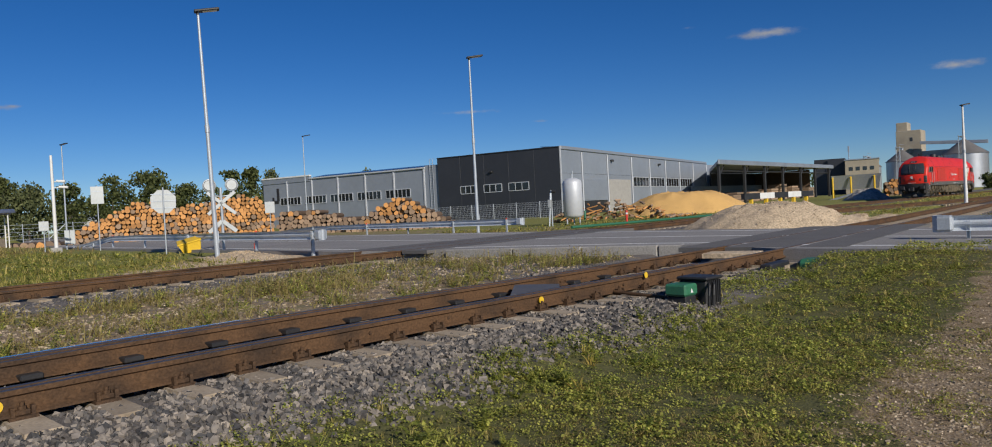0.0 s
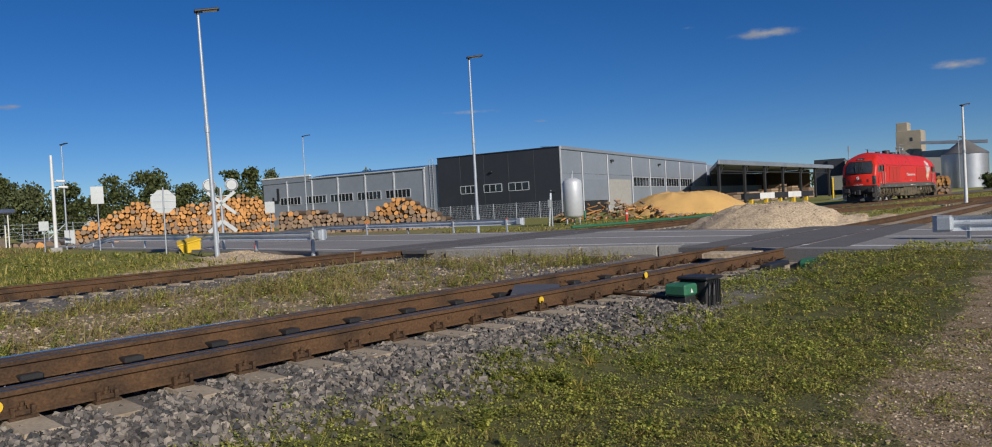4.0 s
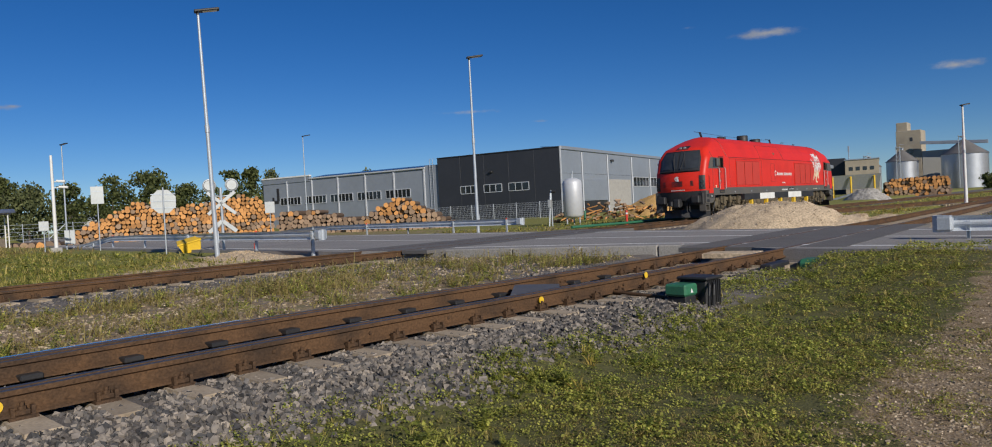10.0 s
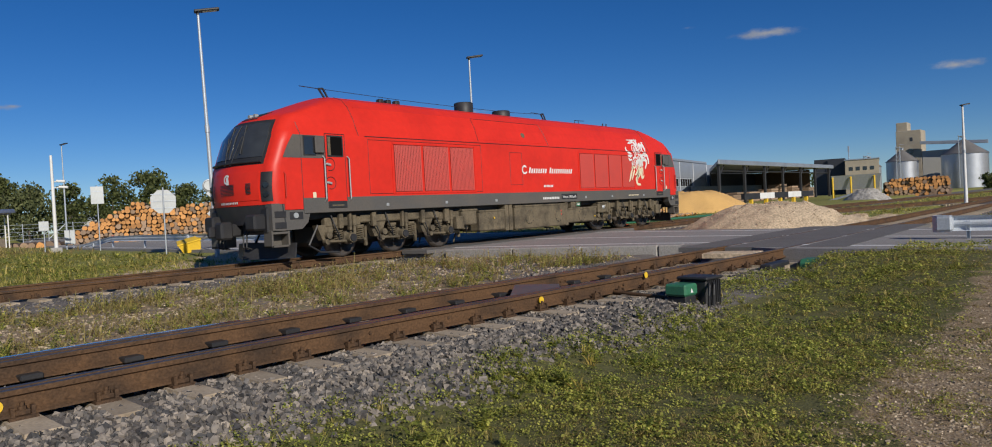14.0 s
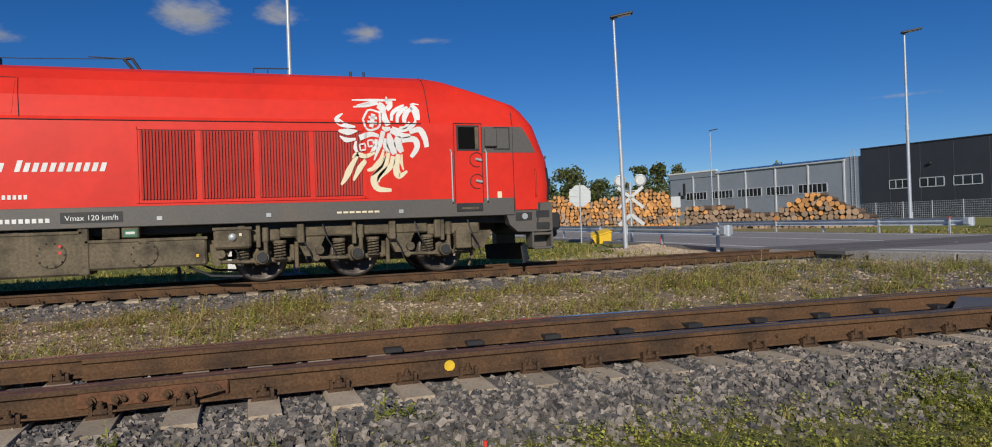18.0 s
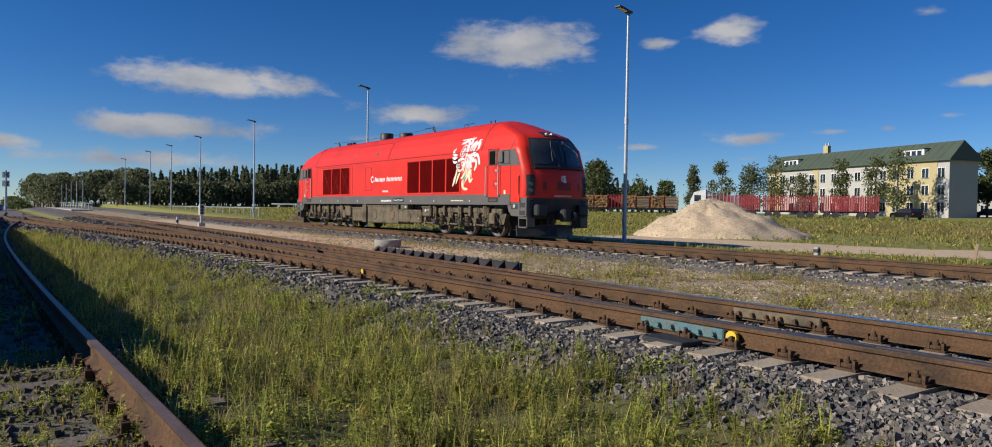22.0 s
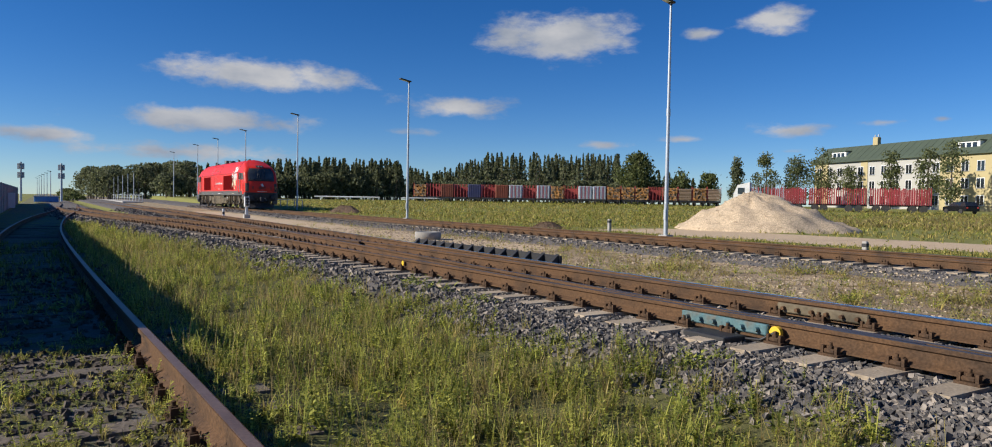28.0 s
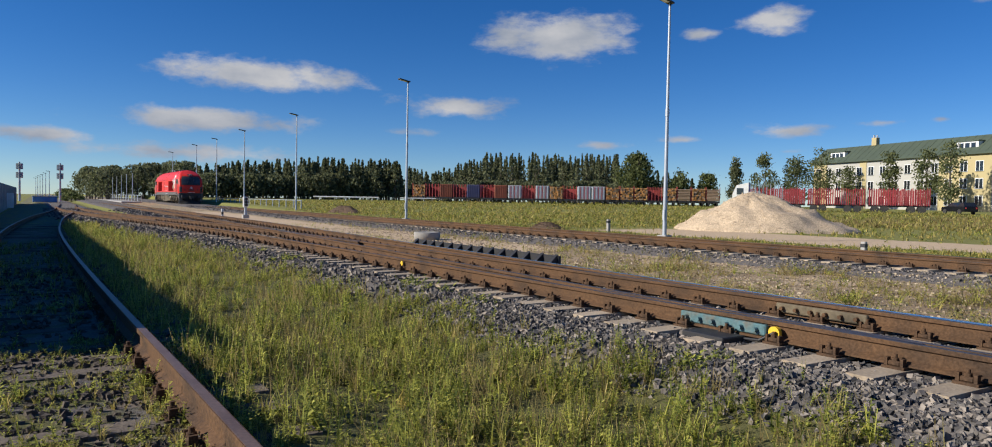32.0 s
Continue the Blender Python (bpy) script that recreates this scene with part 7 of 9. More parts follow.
    log_pile((24.2, 66.6), (31.4, 62.7), [0.8, 1.7, 2.7, 3.45, 3.6, 3.2], 1, 0.12, "high pile of fresh orange logs", limit=330, rad=(0.14, 0.23))
    log_pile((31.4, 62.7), (38.9, 58.6), [3.0, 3.0, 3.3, 3.6, 3.75, 3.5, 2.4], 21, 0.15, "long pile of fresh orange logs", limit=330, rad=(0.14, 0.23))
    log_pile((35.6, 53.2), (41.2, 46.6), [2.2, 2.1, 1.9, 1.5, 1.3, 1.2], 2, 0.8, "low pile of weathered grey logs", rad=(0.15, 0.25))
    log_pile((39.8, 47.6), (44.4, 41.6), [1.1, 1.8, 2.6, 2.9, 2.5, 2.0, 1.3, 0.6], 3, 0.35, "peaked pile of brown logs", rad=(0.15, 0.25))
    log_pile((118.0, 23.8), (120.0, 16.0), [2.5, 2.6, 2.8, 2.7, 2.6], 4, 0.1, "far stack of orange logs")
    log_pile((15.0, 72.6), (23.8, 67.4), [0.3, 0.6, 0.35, 0.5, 0.55, 0.45, 0.7], 6, 0.3, "single row of logs on the ground", rad=(0.22, 0.33))


def far_east():
    # grain silos
    for x, y, r, ev, ap, z in ((256, 46.4, 4.5, 9.3, 12.8, 0.3), (258.2, 30.2, 6.1, 10.3, 14.6, 0.3), (262, 15.5, 6.4, 10.6, 15.0, 0.3), (246, 53.5, 3.2, 8.0, 10.5, 0.3)):
        t = thing("grain_silo", "corrugated tin grain silo with a conical roof", "silo", "grain silos", pose(x, y, z))
        prof = []
        for k in range(40):
            prof += [(r, ev * k / 40), (r - 0.06, ev * (k + 0.5) / 40)]
        part("wall", Mesh().lathe(prof + [(r, ev)], 32), M["tin"], t)
        part("roof", Mesh().lathe([(r + 0.25, ev - 0.1), (r * 0.5, (ev + ap) / 2 + 0.2), (0.5, ap), (0, ap)], 32, None, False), M["tinroof"], t, "dark grey conical roof")
        part("cap", Mesh().tube((0, 0, ap - 0.1), (0, 0, ap + 0.6), 0.5, 0.5, 12), M["tin"], t)
        b = Mesh()
        for s in (-0.5, 0.5):
            b.tube((-r - 0.6, s, 0), (-r - 0.6, s, ap + 1), 0.06, 0.06, 5)
            b.tube((-r - 1.6, s, 0), (-r - 1.6, s, ap + 1), 0.06, 0.06, 5)
        for k in range(10):
            zz = k * ap / 10
            b.tube((-r - 0.6, -0.5, zz), (-r - 1.6, -0.5, zz + ap / 10), 0.04, 0.04, 4)
            b.tube((-r - 0.6, 0.5, zz), (-r - 0.6, -0.5, zz + ap / 10), 0.04, 0.04, 4)
        part("lattice_tower", b, M["zinc"], t, "steel lattice ladder tower")
        part("walkway", Mesh().cbox(-r - 1.8, 0.4, -0.5, 0.5, ap + 0.5, ap + 0.65, 0.02).wire([(-r - 1.8, -0.5, ap + 1.6), (0.4, -0.5, ap + 1.6)], 0.05, 5), M["zinc"], t)
    t = thing("elevator_tower", "tall grey masonry grain elevator tower", "tower", m=pose(272, 46.5, 0.3))
    part("shaft", Mesh().cbox(-4, 4, -3.6, 3.6, 0, 19.5, 0.1), M["brick"], t)
    part("upper_shaft", Mesh().cbox(-3, 3, 0.4, 3.6, 19.5, 22.3, 0.1), M["brick"], t)
    for k in range(4):
        part("window", Mesh().box(-4.05, -3.95, -1.2, -0.4, 4 + k * 4, 5.2 + k * 4), M["glass"], t)
    part("annex", Mesh().cbox(-4, 4, -11, -3.7, 0, 12.5, 0.1), M["plaster"], t)
    b = Mesh().cbox(-0.6, 0.6, -18, 0, 0, 1.0, 0.05, pose(-6, -3.6, 14.6, 4))
    part("conveyor_bridge", b, M["tin"], t, "enclosed conveyor bridge")
    t = thing("warehouse", "plain beige masonry warehouse beside a dark hall", "warehouse", m=pose(214, 48.5, 0.3, 0, 0, 12))
    part("wall", Mesh().cbox(0, 14, -4.2, 4.0, -0.3, 9.2, 0.05), M["brick"], t)
    part("roof", Mesh().cbox(-0.2, 14.2, -4.4, 4.2, 9.2, 9.5, 0.05), M["tin"], t)
    part("dark_wing", Mesh().cbox(6, 22, 4.1, 12, -0.3, 10.2, 0.05), M["panel"], t)
    for k in range(4):
        part("window", Mesh().box(-0.04, 0.04, -3 + k * 1.7, -2 + k * 1.7, 6.4, 7.4), M["glass"], t)
    part("roof_mast", Mesh().tube((2, 3, 9.4), (2, 3, 13), 0.12, 0.08, 6).cbox(1.7, 2.3, 2.8, 3.2, 11.5, 13.2, 0.05), M["tin"], t)
    # trees behind the timber yard
    for x, y, h, r, k, n, s in ((40, 123.6, 8.6, 3.6, "birch", 1500, "round"), (45, 121.5, 8.3, 3.4, "leaf", 1500, "round"), (50.5, 119.5, 9.6, 4.2, "leaf", 2000, "round"),
                                (55.5, 117.5, 9.9, 4.6, "leaf", 2200, "round"), (60.5, 115.0, 7.6, 3.4, "leaf", 1400, "round"), (63.5, 113.3, 7.2, 3.0, "birch", 1200, "round"),
                                (66.6, 111.7, 9.7, 2.1, "leaf", 1300, "tall"), (69.2, 110.2, 9.9, 2.0, "leaf", 1300, "tall"), (71.8, 108.4, 7.4, 2.2, "leaf", 1200, "round"),
                                (78.5, 118, 10.5, 2.6, "birch", 1100, "round"), (36, 126, 6.5, 3, "birch", 1100, "round"), (96, 112, 10.2, 2.2, "birch", 800, "round")):
        tree(x, y, h, r, k, int(x * 7), leaves=int(n * 2.2), shape=s, stem=0.08, clumps=34, size=0.46)
    tree(200, 18, 3.4, 2.6, "leaf", 77, leaves=1200, stem=0.02, label="dense green bush by the track", size=0.5)
    # small house
    t = thing("small_house", "small pale house with a grey gable roof", "house", m=pose(84, 218, 1.6, 0, 0, -20))
    part("wall", Mesh().cbox(-3.5, 3.5, -3, 3, -0.5, 3.0, 0.05), M["plaster"], t)
    part("roof", Mesh().add([(-4, -3.4, 2.8), (4, -3.4, 2.8), (4, 3.4, 2.8), (-4, 3.4, 2.8), (-4, 0, 4.4), (4, 0, 4.4)], [(0, 1, 5, 4), (2, 3, 4, 5), (0, 4, 3), (1, 2, 5), (3, 2, 1, 0)]), M["panelg"], t)
    for x in (-1.8, 1.4):
        part("window", Mesh().box(x, x + 0.9, -3.05, -2.97, 0.9, 2.1), M["glass"], t)


def offcut_meshes():
    out = []
    for k, (l, w) in enumerate(((0.7, 0.14), (0.5, 0.2), (0.9, 0.11), (0.35, 0.24))):
        out.append(Mesh().cbox(-l / 2, l / 2, -w / 2, w / 2, 0, w * 0.7, 0.02).data("offcut", M["oldwood" if k % 2 else "wood"]))
    return out


OFFCUT = offcut_meshes()


lamp_post(13.2, 23.3, 8.54, 62, z=-0.05, lean=1.2)
lamp_post(27.8, 24.1, 8.95, 55, z=0.0)
lamp_post(57.2, 6.7, 6.55, 40, head=0.45, r=0.11, material="white", z=0.0, label="white lamp post with a small black lamp head")
lamp_post(53, 72.8, 11.2, 40, head=0.9)
lamp_post(27.4, 75.0, 9.5, 20)
for lx in (1.48, -20.3, -43.5, -67.4, -87.4, -102.8, -117.3, -140):
    lamp_post(lx, 20.48, 8.95, 8, z=-0.02)
guard_rail([(21.2, 56, 0.12), (20.4, 51.5, 0.42), (19.6, 46.9, 0.72), (18.6, 40.5, 0.74), (15.5, 24.7, 0.74), (14.4, 19.2, 0.76)],
           [(20.4, 51.5, 0.45), (19.7, 46.9, 0.85), (18.7, 40.5, 0.86), (17.0, 32.5, 0.86), (15.6, 24.7, 0.86), (14.5, 19.7, 0.88)], ((14.3, 19.0, 0.76), (-0.2, -0.98)), -1)
guard_rail([(33.5, 50, 0.3), (31.0, 42, 0.62), (29.0, 34, 0.66), (28.2, 29.7, 0.66), (27.5, 25, 0.66), (26.9, 20.9, 0.66)],
           [(31.0, 42, 0.75), (29.0, 34, 0.78), (28.3, 29.7, 0.78), (27.6, 25.6, 0.78), (27.0, 21.6, 0.78)], ((26.9, 20.7, 0.66), (-0.1, -0.99)), -1)
guard_rail([(17.2, 2.35, 0.5), (17.1, 0, 0.5), (17.0, -10, 0.5), (17.0, -30, 0.5)], [(17.25, 2.0, 0.55), (17.15, -2, 0.6), (17.1, -6, 0.6), (17.1, -10, 0.6)], ((17.2, 2.4, 0.5), (0.03, 0.99)), -1)
road_signs()
bus_shelter()
factory()
yard_things()
far_east()


# ---- turnout and trackside gear ----
def turnout():
    t = thing("turnout_gear", "rusty check rails and blades of the turnout", "turnout", kind="structure")
    n = fine(NEAR, 0.8)
    m = fine(MID, 0.8)
    # blades and check rails beside the running rails
    for path, d, x0, x1, top in ((n, -0.61, -7.0, 12.0, "railtop"), (n, 0.62, -2.0, 11.0, "railtop"), (n, 0.9, -6.5, 4.5, "shiny"), (n, 0.64, -24, -17, "railtop")):
        pts = [(x, y, 0.195) for x, y in offset(path, d) if x0 <= x <= x1]
        r = part("blade_rail", Mesh().prism(RAIL, pts), M["rust"], t)
        part("rail_head", Mesh().prism(HEAD, pts), M[top], r)
    # ribbed check rail
    pts = [(x, 8.45, 0.24) for x in (-17.3, -15, -13, -11.1)]
    part("check_rail", Mesh().prism([(-0.03, 0), (0.03, 0), (0.03, -0.2), (-0.03, -0.3)], pts), M["black"], t)
    x = -17.2
    while x < -11.1:
        y = 8.45
        b = Mesh().add([(0, -0.02, -0.05), (0, -0.02, 0.25), (0, -0.24, 0.06), (0, -0.24, -0.05), (0.09, -0.02, -0.05), (0.09, -0.02, 0.25), (0.09, -0.24, 0.06), (0.09, -0.24, -0.05)],
                       [(0, 1, 2, 3), (7, 6, 5, 4), (0, 4, 5, 1), (1, 5, 6, 2), (2, 6, 7, 3), (3, 7, 4, 0)])
        part("check_rail_bracket", b, M["black"], t, m=pose(x, y, 0.02))
        x += 0.46
    # bolted plates on the near rail's web
    bolt = Mesh().tube((0, 0, 0), (0, -0.045, 0), 0.024, 0.02, 6).tube((0, 0, 0), (0, -0.018, 0), 0.036, 0.036, 8).data("bolt", M["rust"])
    plate_me = Mesh().cbox(-0.07, 0.07, -0.012, 0.0, -0.06, 0.06, 0.006).data("bolt_plate", M["rust"])
    for x in (2.15, 2.65, 3.7, 4.75, 5.8, 6.9, 8.0, 9.1, -0.4, -0.8):
        y = offset([(x - 0.5, curve_y(NEAR, x - 0.5)), (x + 0.5, curve_y(NEAR, x + 0.5))], -0.76)[0][1]
        p = part("bolt_plate", plate_me, None, t, m=pose(x, y - 0.022, 0.105))
        part("bolt", bolt, None, p, m=pose(0, -0.01, 0))
    # bolted fishplates
    for x0, x1, d in ((-1.1, -0.1, -0.76), (-1.05, -0.05, 0.76)):
        y = curve_y(NEAR, (x0 + x1) / 2) + d
        fp = part("fishplate", Mesh().cbox(x0, x1, y - 0.05, y - 0.012, 0.05, 0.16, 0.01), M["fish"], t, "orange rusted fishplate")
        for k in range(6):
            xb = x0 + 0.09 + k * (x1 - x0 - 0.18) / 5
            part("fish_bolt", bolt, None, fp, m=pose(xb, y - 0.05, 0.105))
    # yellow discs
    for x, dz in ((1.6, 0.1), (7.3, 0.11), (-12.0, 0.12), (9.6, 0.19)):
        y = curve_y(NEAR, x) - 0.76
        part("yellow_disc", Mesh().tube((x, y - 0.05, dz), (x, y - 0.062, dz), 0.045, 0.045, 18), M["yellow"], t, "yellow marker disc")
    # blue insulated joint and the one opposite
    for x0, x1, d, mt, lab in ((-5.42, -4.36, -0.76, "blue", "faded blue insulated rail joint"), (-5.36, -4.27, 0.72, "under", "dull grey rail joint")):
        xm = (x0 + x1) / 2
        y = curve_y(NEAR, xm) + d
        j = part("rail_joint", Mesh().cbox(x0, x1, -0.075, -0.015, 0.05, 0.155, 0.012, pose(0, y, 0)), M[mt], t, lab)
        for k in range(6):
            xx = x0 + 0.1 + k * (x1 - x0 - 0.2) / 5
            part("joint_bolt", Mesh().tube((xx, y - 0.07, 0.1), (xx, y - 0.12, 0.1), 0.026, 0.022, 8), M["blue" if mt == "blue" else "rust"], j)
        if mt == "blue":
            part("joint_disc", Mesh().tube((x1 + 0.1, y - 0.05, 0.1), (x1 + 0.1, y - 0.09, 0.1), 0.06, 0.06, 16), M["yellow"], j, "yellow cable disc")
            part("joint_cable", Mesh().wire([(x1 + 0.1, y - 0.09, 0.1), (x1 - 0.02, y - 0.14, 0.02), (x1 - 0.25, y - 0.12, 0.0), (x1 - 0.35, y - 0.1, 0.04)], 0.014, 5), M["black"], j)
            part("cable_trough", Mesh().cbox(x0 + 0.35, x1 - 0.2, -0.42, -0.1, -0.03, 0.03, 0.01, pose(0, y, 0)), M["black"], j)
    part("bond_wire", Mesh().wire([(-2.0, 5.74, 0.06), (-1.2, 5.72, 0.03), (-0.5, 5.73, 0.04), (-0.14, 5.75, 0.1)], 0.01, 5), M["rust"], t)
    # slide plates between the rails
    for k in range(12):
        x = 1.4 + k * 0.83
        y = curve_y(NEAR, x)
        part("slide_plate", Mesh().cbox(x - 0.09, x + 0.09, y + 0.45, y + 0.7, 0.02, 0.07, 0.01), M["black"], t)
    # wedge plate between the rails
    part("trough_plate", Mesh().add([(7.5, 6.0, 0.06), (8.3, 5.75, 0.06), (8.7, 6.05, 0.06), (8.3, 6.55, 0.06), (7.5, 6.0, 0.13), (8.3, 5.75, 0.11), (8.7, 6.05, 0.14), (8.3, 6.55, 0.16)],
                                       [(3, 2, 1, 0), (4, 5, 6, 7), (0, 1, 5, 4), (1, 2, 6, 5), (2, 3, 7, 6), (3, 0, 4, 7)]), M["grey"], t, "ribbed steel trough plate")
    # switch machines
    s = thing("switch_machine", "black ribbed switch motor with a green control box", "switch machine", m=pose(8.85, 4.12, -0.26, 0, 0, -8) @ Matrix.Diagonal((0.74, 0.74, 0.84, 1)))
    part("base_frame", Mesh().cbox(-0.75, 0.75, -0.25, 0.3, 0.12, 0.2, 0.02), M["black"], s)
    part("concrete_foot", Mesh().cbox(-0.1, 0.35, -0.45, -0.1, -0.1, 0.12, 0.02), M["kerb"], s)
    mo = part("motor_box", Mesh().cbox(0.0, 0.46, -0.36, 0.2, 0.15, 0.57, 0.03), M["black"], s)
    part("motor_lid", Mesh().cbox(-0.03, 0.49, -0.39, 0.23, 0.57, 0.62, 0.02), M["black"], s)
    for k in range(7):
        part("rib", Mesh().box(0.03 + k * 0.06, 0.05 + k * 0.06, -0.385, -0.36, 0.17, 0.565), M["black"], mo)
    part("side_unit", Mesh().cbox(0.46, 0.63, -0.15, 0.15, 0.38, 0.56, 0.03), M["black"], s)
    gb = part("green_box", Mesh().cbox(-0.44, -0.05, -0.22, 0.2, 0.36, 0.54, 0.03), M["green"], s, "dark green control box")
    part("box_base", Mesh().cbox(-0.4, -0.08, -0.2, 0.18, 0.2, 0.36, 0.02), M["black"], s)
    part("warning_mark", Mesh().add([(-0.29, -0.224, 0.41), (-0.21, -0.224, 0.41), (-0.25, -0.224, 0.48)], [(0, 1, 2)]), M["white"], gb)
    for dx in (-0.02, 0.12):
        part("cable", Mesh().wire([(dx + 0.06, -0.38, 0.52), (dx + 0.0, -0.43, 0.5), (dx - 0.06, -0.45, 0.35), (dx - 0.06, -0.43, 0.0)], 0.022, 6), M["black"], s)
    part("switch_rod", Mesh().tube((-0.2, 0.3, 0.3), (-0.3, 1.4, 0.36), 0.03, 0.03, 6), M["rust"], s)
    s = thing("switch_machine", "low green and black switch machine in the grass", "switch machine", m=pose(13.9, 3.6, -0.2, 0, 0, 0))
    part("green_cover", Mesh().cbox(-0.35, 0.2, 0.12, 0.62, 0.06, 0.28, 0.07), M["green"], s, "rounded green cover")
    part("motor_box", Mesh().cbox(-0.35, 0.2, -0.5, 0.05, 0.0, 0.27, 0.04), M["black"], s)
    part("switch_rod", Mesh().tube((-0.3, 0.75, 0.2), (-0.5, 1.6, 0.28), 0.03, 0.03, 6), M["rust"], s)
    part("tie_bar", Mesh().cbox(-1.4, -0.45, 0.7, 0.9, 0.05, 0.28, 0.02), M["black"], s)
    g = thing("crossing_board", "pale orange plank between the rails at the road edge", "plank", m=pose(14.15, 5.6, 0.09, 0, 0, 6))
    part("plank", Mesh().cbox(-0.6, 0.1, -0.55, 0.45, 0, 0.1, 0.01), M["sand"], g)


def west_things():
    # low concrete fence behind the siding
    f = thing("concrete_fence", "pale concrete panel fence along the siding", "fence")
    for k in range(34):
        x = -8.3 - k * 3.15
        part("fence_post", Mesh().cbox(x - 0.1, x + 0.1, -2.28, -2.08, -0.4, 2.02, 0.02), M["kerb"], f)
        part("fence_panel", Mesh().cbox(x - 3.05, x - 0.1, -2.22, -2.14, -0.3, 1.95, 0.02), M["kerb"], f)
    t = heap("sand_heap", "tall heap of pale sandy gravel by the dirt track", "gravel heap", (-25.7, 33.2), (4.9, 3.4), 38, 2.15, "sand", 11, 0.16, peak=-0.6)
    heap("soil_heap", "small heap of bare soil", "soil heap", (-29.5, 21.6), (1.2, 0.8), 10, 0.4, "bark", 14, 0.05)
    heap("soil_heap", "small heap of bare soil with weeds", "soil heap", (-60, 22.4), (2.2, 1.2), 10, 0.7, "bark", 15, 0.05)
    heap("soil_heap", "low heap of bare soil near the lamp", "soil heap", (0.6, 21.2), (1.2, 0.7), 10, 0.28, "sand", 16, 0.05)
    # concrete ring
    r = thing("concrete_ring", "grey concrete well ring beside the tracks", "well ring", m=pose(-23.9, 12.1, -0.2) @ Matrix.Diagonal((0.74, 0.74, 0.8, 1)))
    part("ring", Mesh().lathe([(0.5, 0.0), (0.64, 0.0), (0.65, 0.36), (0.6, 0.39), (0.5, 0.36), (0.5, 0.0)], 28), M["edge"], r)
    part("lid", Mesh().tube((0, 0, 0.28), (0, 0, 0.33), 0.51, 0.51, 24), M["concrete"], r)
    # dwarf signal, striped post, markers
    s = thing("dwarf_signal", "small black and white dwarf signal", "railway signal", m=pose(-50.4, 11.9, -0.15))
    part("foot", Mesh().cbox(-0.2, 0.2, -0.2, 0.2, -0.1, 0.25, 0.02), M["kerb"], s)
    part("mast", Mesh().tube((0, 0, 0.2), (0, 0, 0.75), 0.09, 0.09, 10), M["zinc"], s)
    part("head", Mesh().cbox(-0.1, 0.12, -0.16, 0.16, 0.75, 1.45, 0.03), M["white"], s)
    for z in (0.9, 1.1, 1.3):
        part("lamp", Mesh().tube((0.1, 0, z), (0.26, 0, z), 0.09, 0.1, 12), M["black"], s)
    p = thing("striped_post", "short post in black and white bands", "marker post", m=pose(-47.4, 7.2 + 2.6, -0.1))
    for k in range(4):
        part("band", Mesh().tube((0, 0, -0.1 + k * 0.18), (0, 0, 0.08 + k * 0.18), 0.07, 0.07, 10), M["white" if k % 2 else "black"], p)
    for x, y, h in ((-25.2, 21.9, 0.62), (-12.0, 20.0, 0.4)):
        p = thing("boundary_marker", "short pale concrete boundary marker", "marker post", m=pose(x, y, gz(x, y)))
        part("stone", Mesh().cbox(-0.07, 0.07, -0.07, 0.07, -0.2, h, 0.02), M["kerb"], p)
        part("cap", Mesh().box(-0.071, 0.071, -0.074, 0.071, h - 0.16, h - 0.06), M["black"], p)
    c = thing("white_cabinet", "white sheet-metal cabinet in the grass", "cabinet", m=pose(-0.05, 26.2, gz(0, 26.2), 0, 0, 4))
    part("body", Mesh().cbox(-0.3, 0.3, -0.2, 0.2, -0.05, 0.78, 0.02), M["white"], c)
    part("door_seam", Mesh().box(-0.26, 0.26, -0.206, -0.2, 0.05, 0.7), M["white"], c)
    for x, y, h, a in ((-3.3, 46.5, 0.9, 12), (-1.5, 21.6, 0.5, -6), (-9.2, 23.4, 0.55, 8), (1.2, 24.5, 0.5, 3), (4.2, 26.0, 0.45, 4)):
        p = thing("wooden_stake", "pale wooden stake in the grass", "stake", m=pose(x, y, gz(x, y), 0, a, 20))
        part("stake", Mesh().cbox(-0.045, 0.045, -0.03, 0.03, -0.2, h, 0.01), M["oldwood"], p)
    # telecom masts and far station
    for x, y in ((-120, -1.9), (-120, 2.9)):
        t = thing("antenna_mast", "grey mast with boxes near the station", "mast", m=pose(x, y, 0.2))
        part("mast", Mesh().tube((0, 0, 0), (0, 0, 5.4), 0.16, 0.12, 8), M["zinc"], t)
        for z in (3.6, 4.8):
            for a in (0, 120, 240):
                part("antenna_box", Mesh().cbox(-0.14, 0.14, -0.1, 0.1, -0.4, 0.4, 0.02, pose(0.3 * math.cos(radians(a)), 0.3 * math.sin(radians(a)), z, 0, 0, a)), M["panelg"], t)
    t = thing("signal_cabinet", "tall white trackside cabinet", "cabinet", m=pose(-75, -1.9, 0.0))
    part("body", Mesh().cbox(-0.3, 0.3, -0.3, 0.3, 0, 1.3, 0.03), M["white"], t)
    p = thing("station_platform", "low station platform with grey railings", "platform")
    part("slab", Mesh().cbox(-175, -120, 10.6, 13.4, 0, 0.35, 0.05), M["kerb"], p)
    for k in range(12):
        x = -172 + k * 4.4
        part("railing", Mesh().wire([(x, 13.2, 0.3), (x, 13.2, 1.3), (x + 4.2, 13.2, 1.3), (x + 4.2, 13.2, 0.3)], 0.04, 5).wire([(x, 13.2, 0.85), (x + 4.2, 13.2, 0.85)], 0.03, 5), M["zinc"], p)
        if k % 2 == 0:
            part("lamp_pole", Mesh().tube((x, 12.9, 0.7), (x, 12.9, 4.8), 0.06, 0.05, 6), M["zinc"], p)
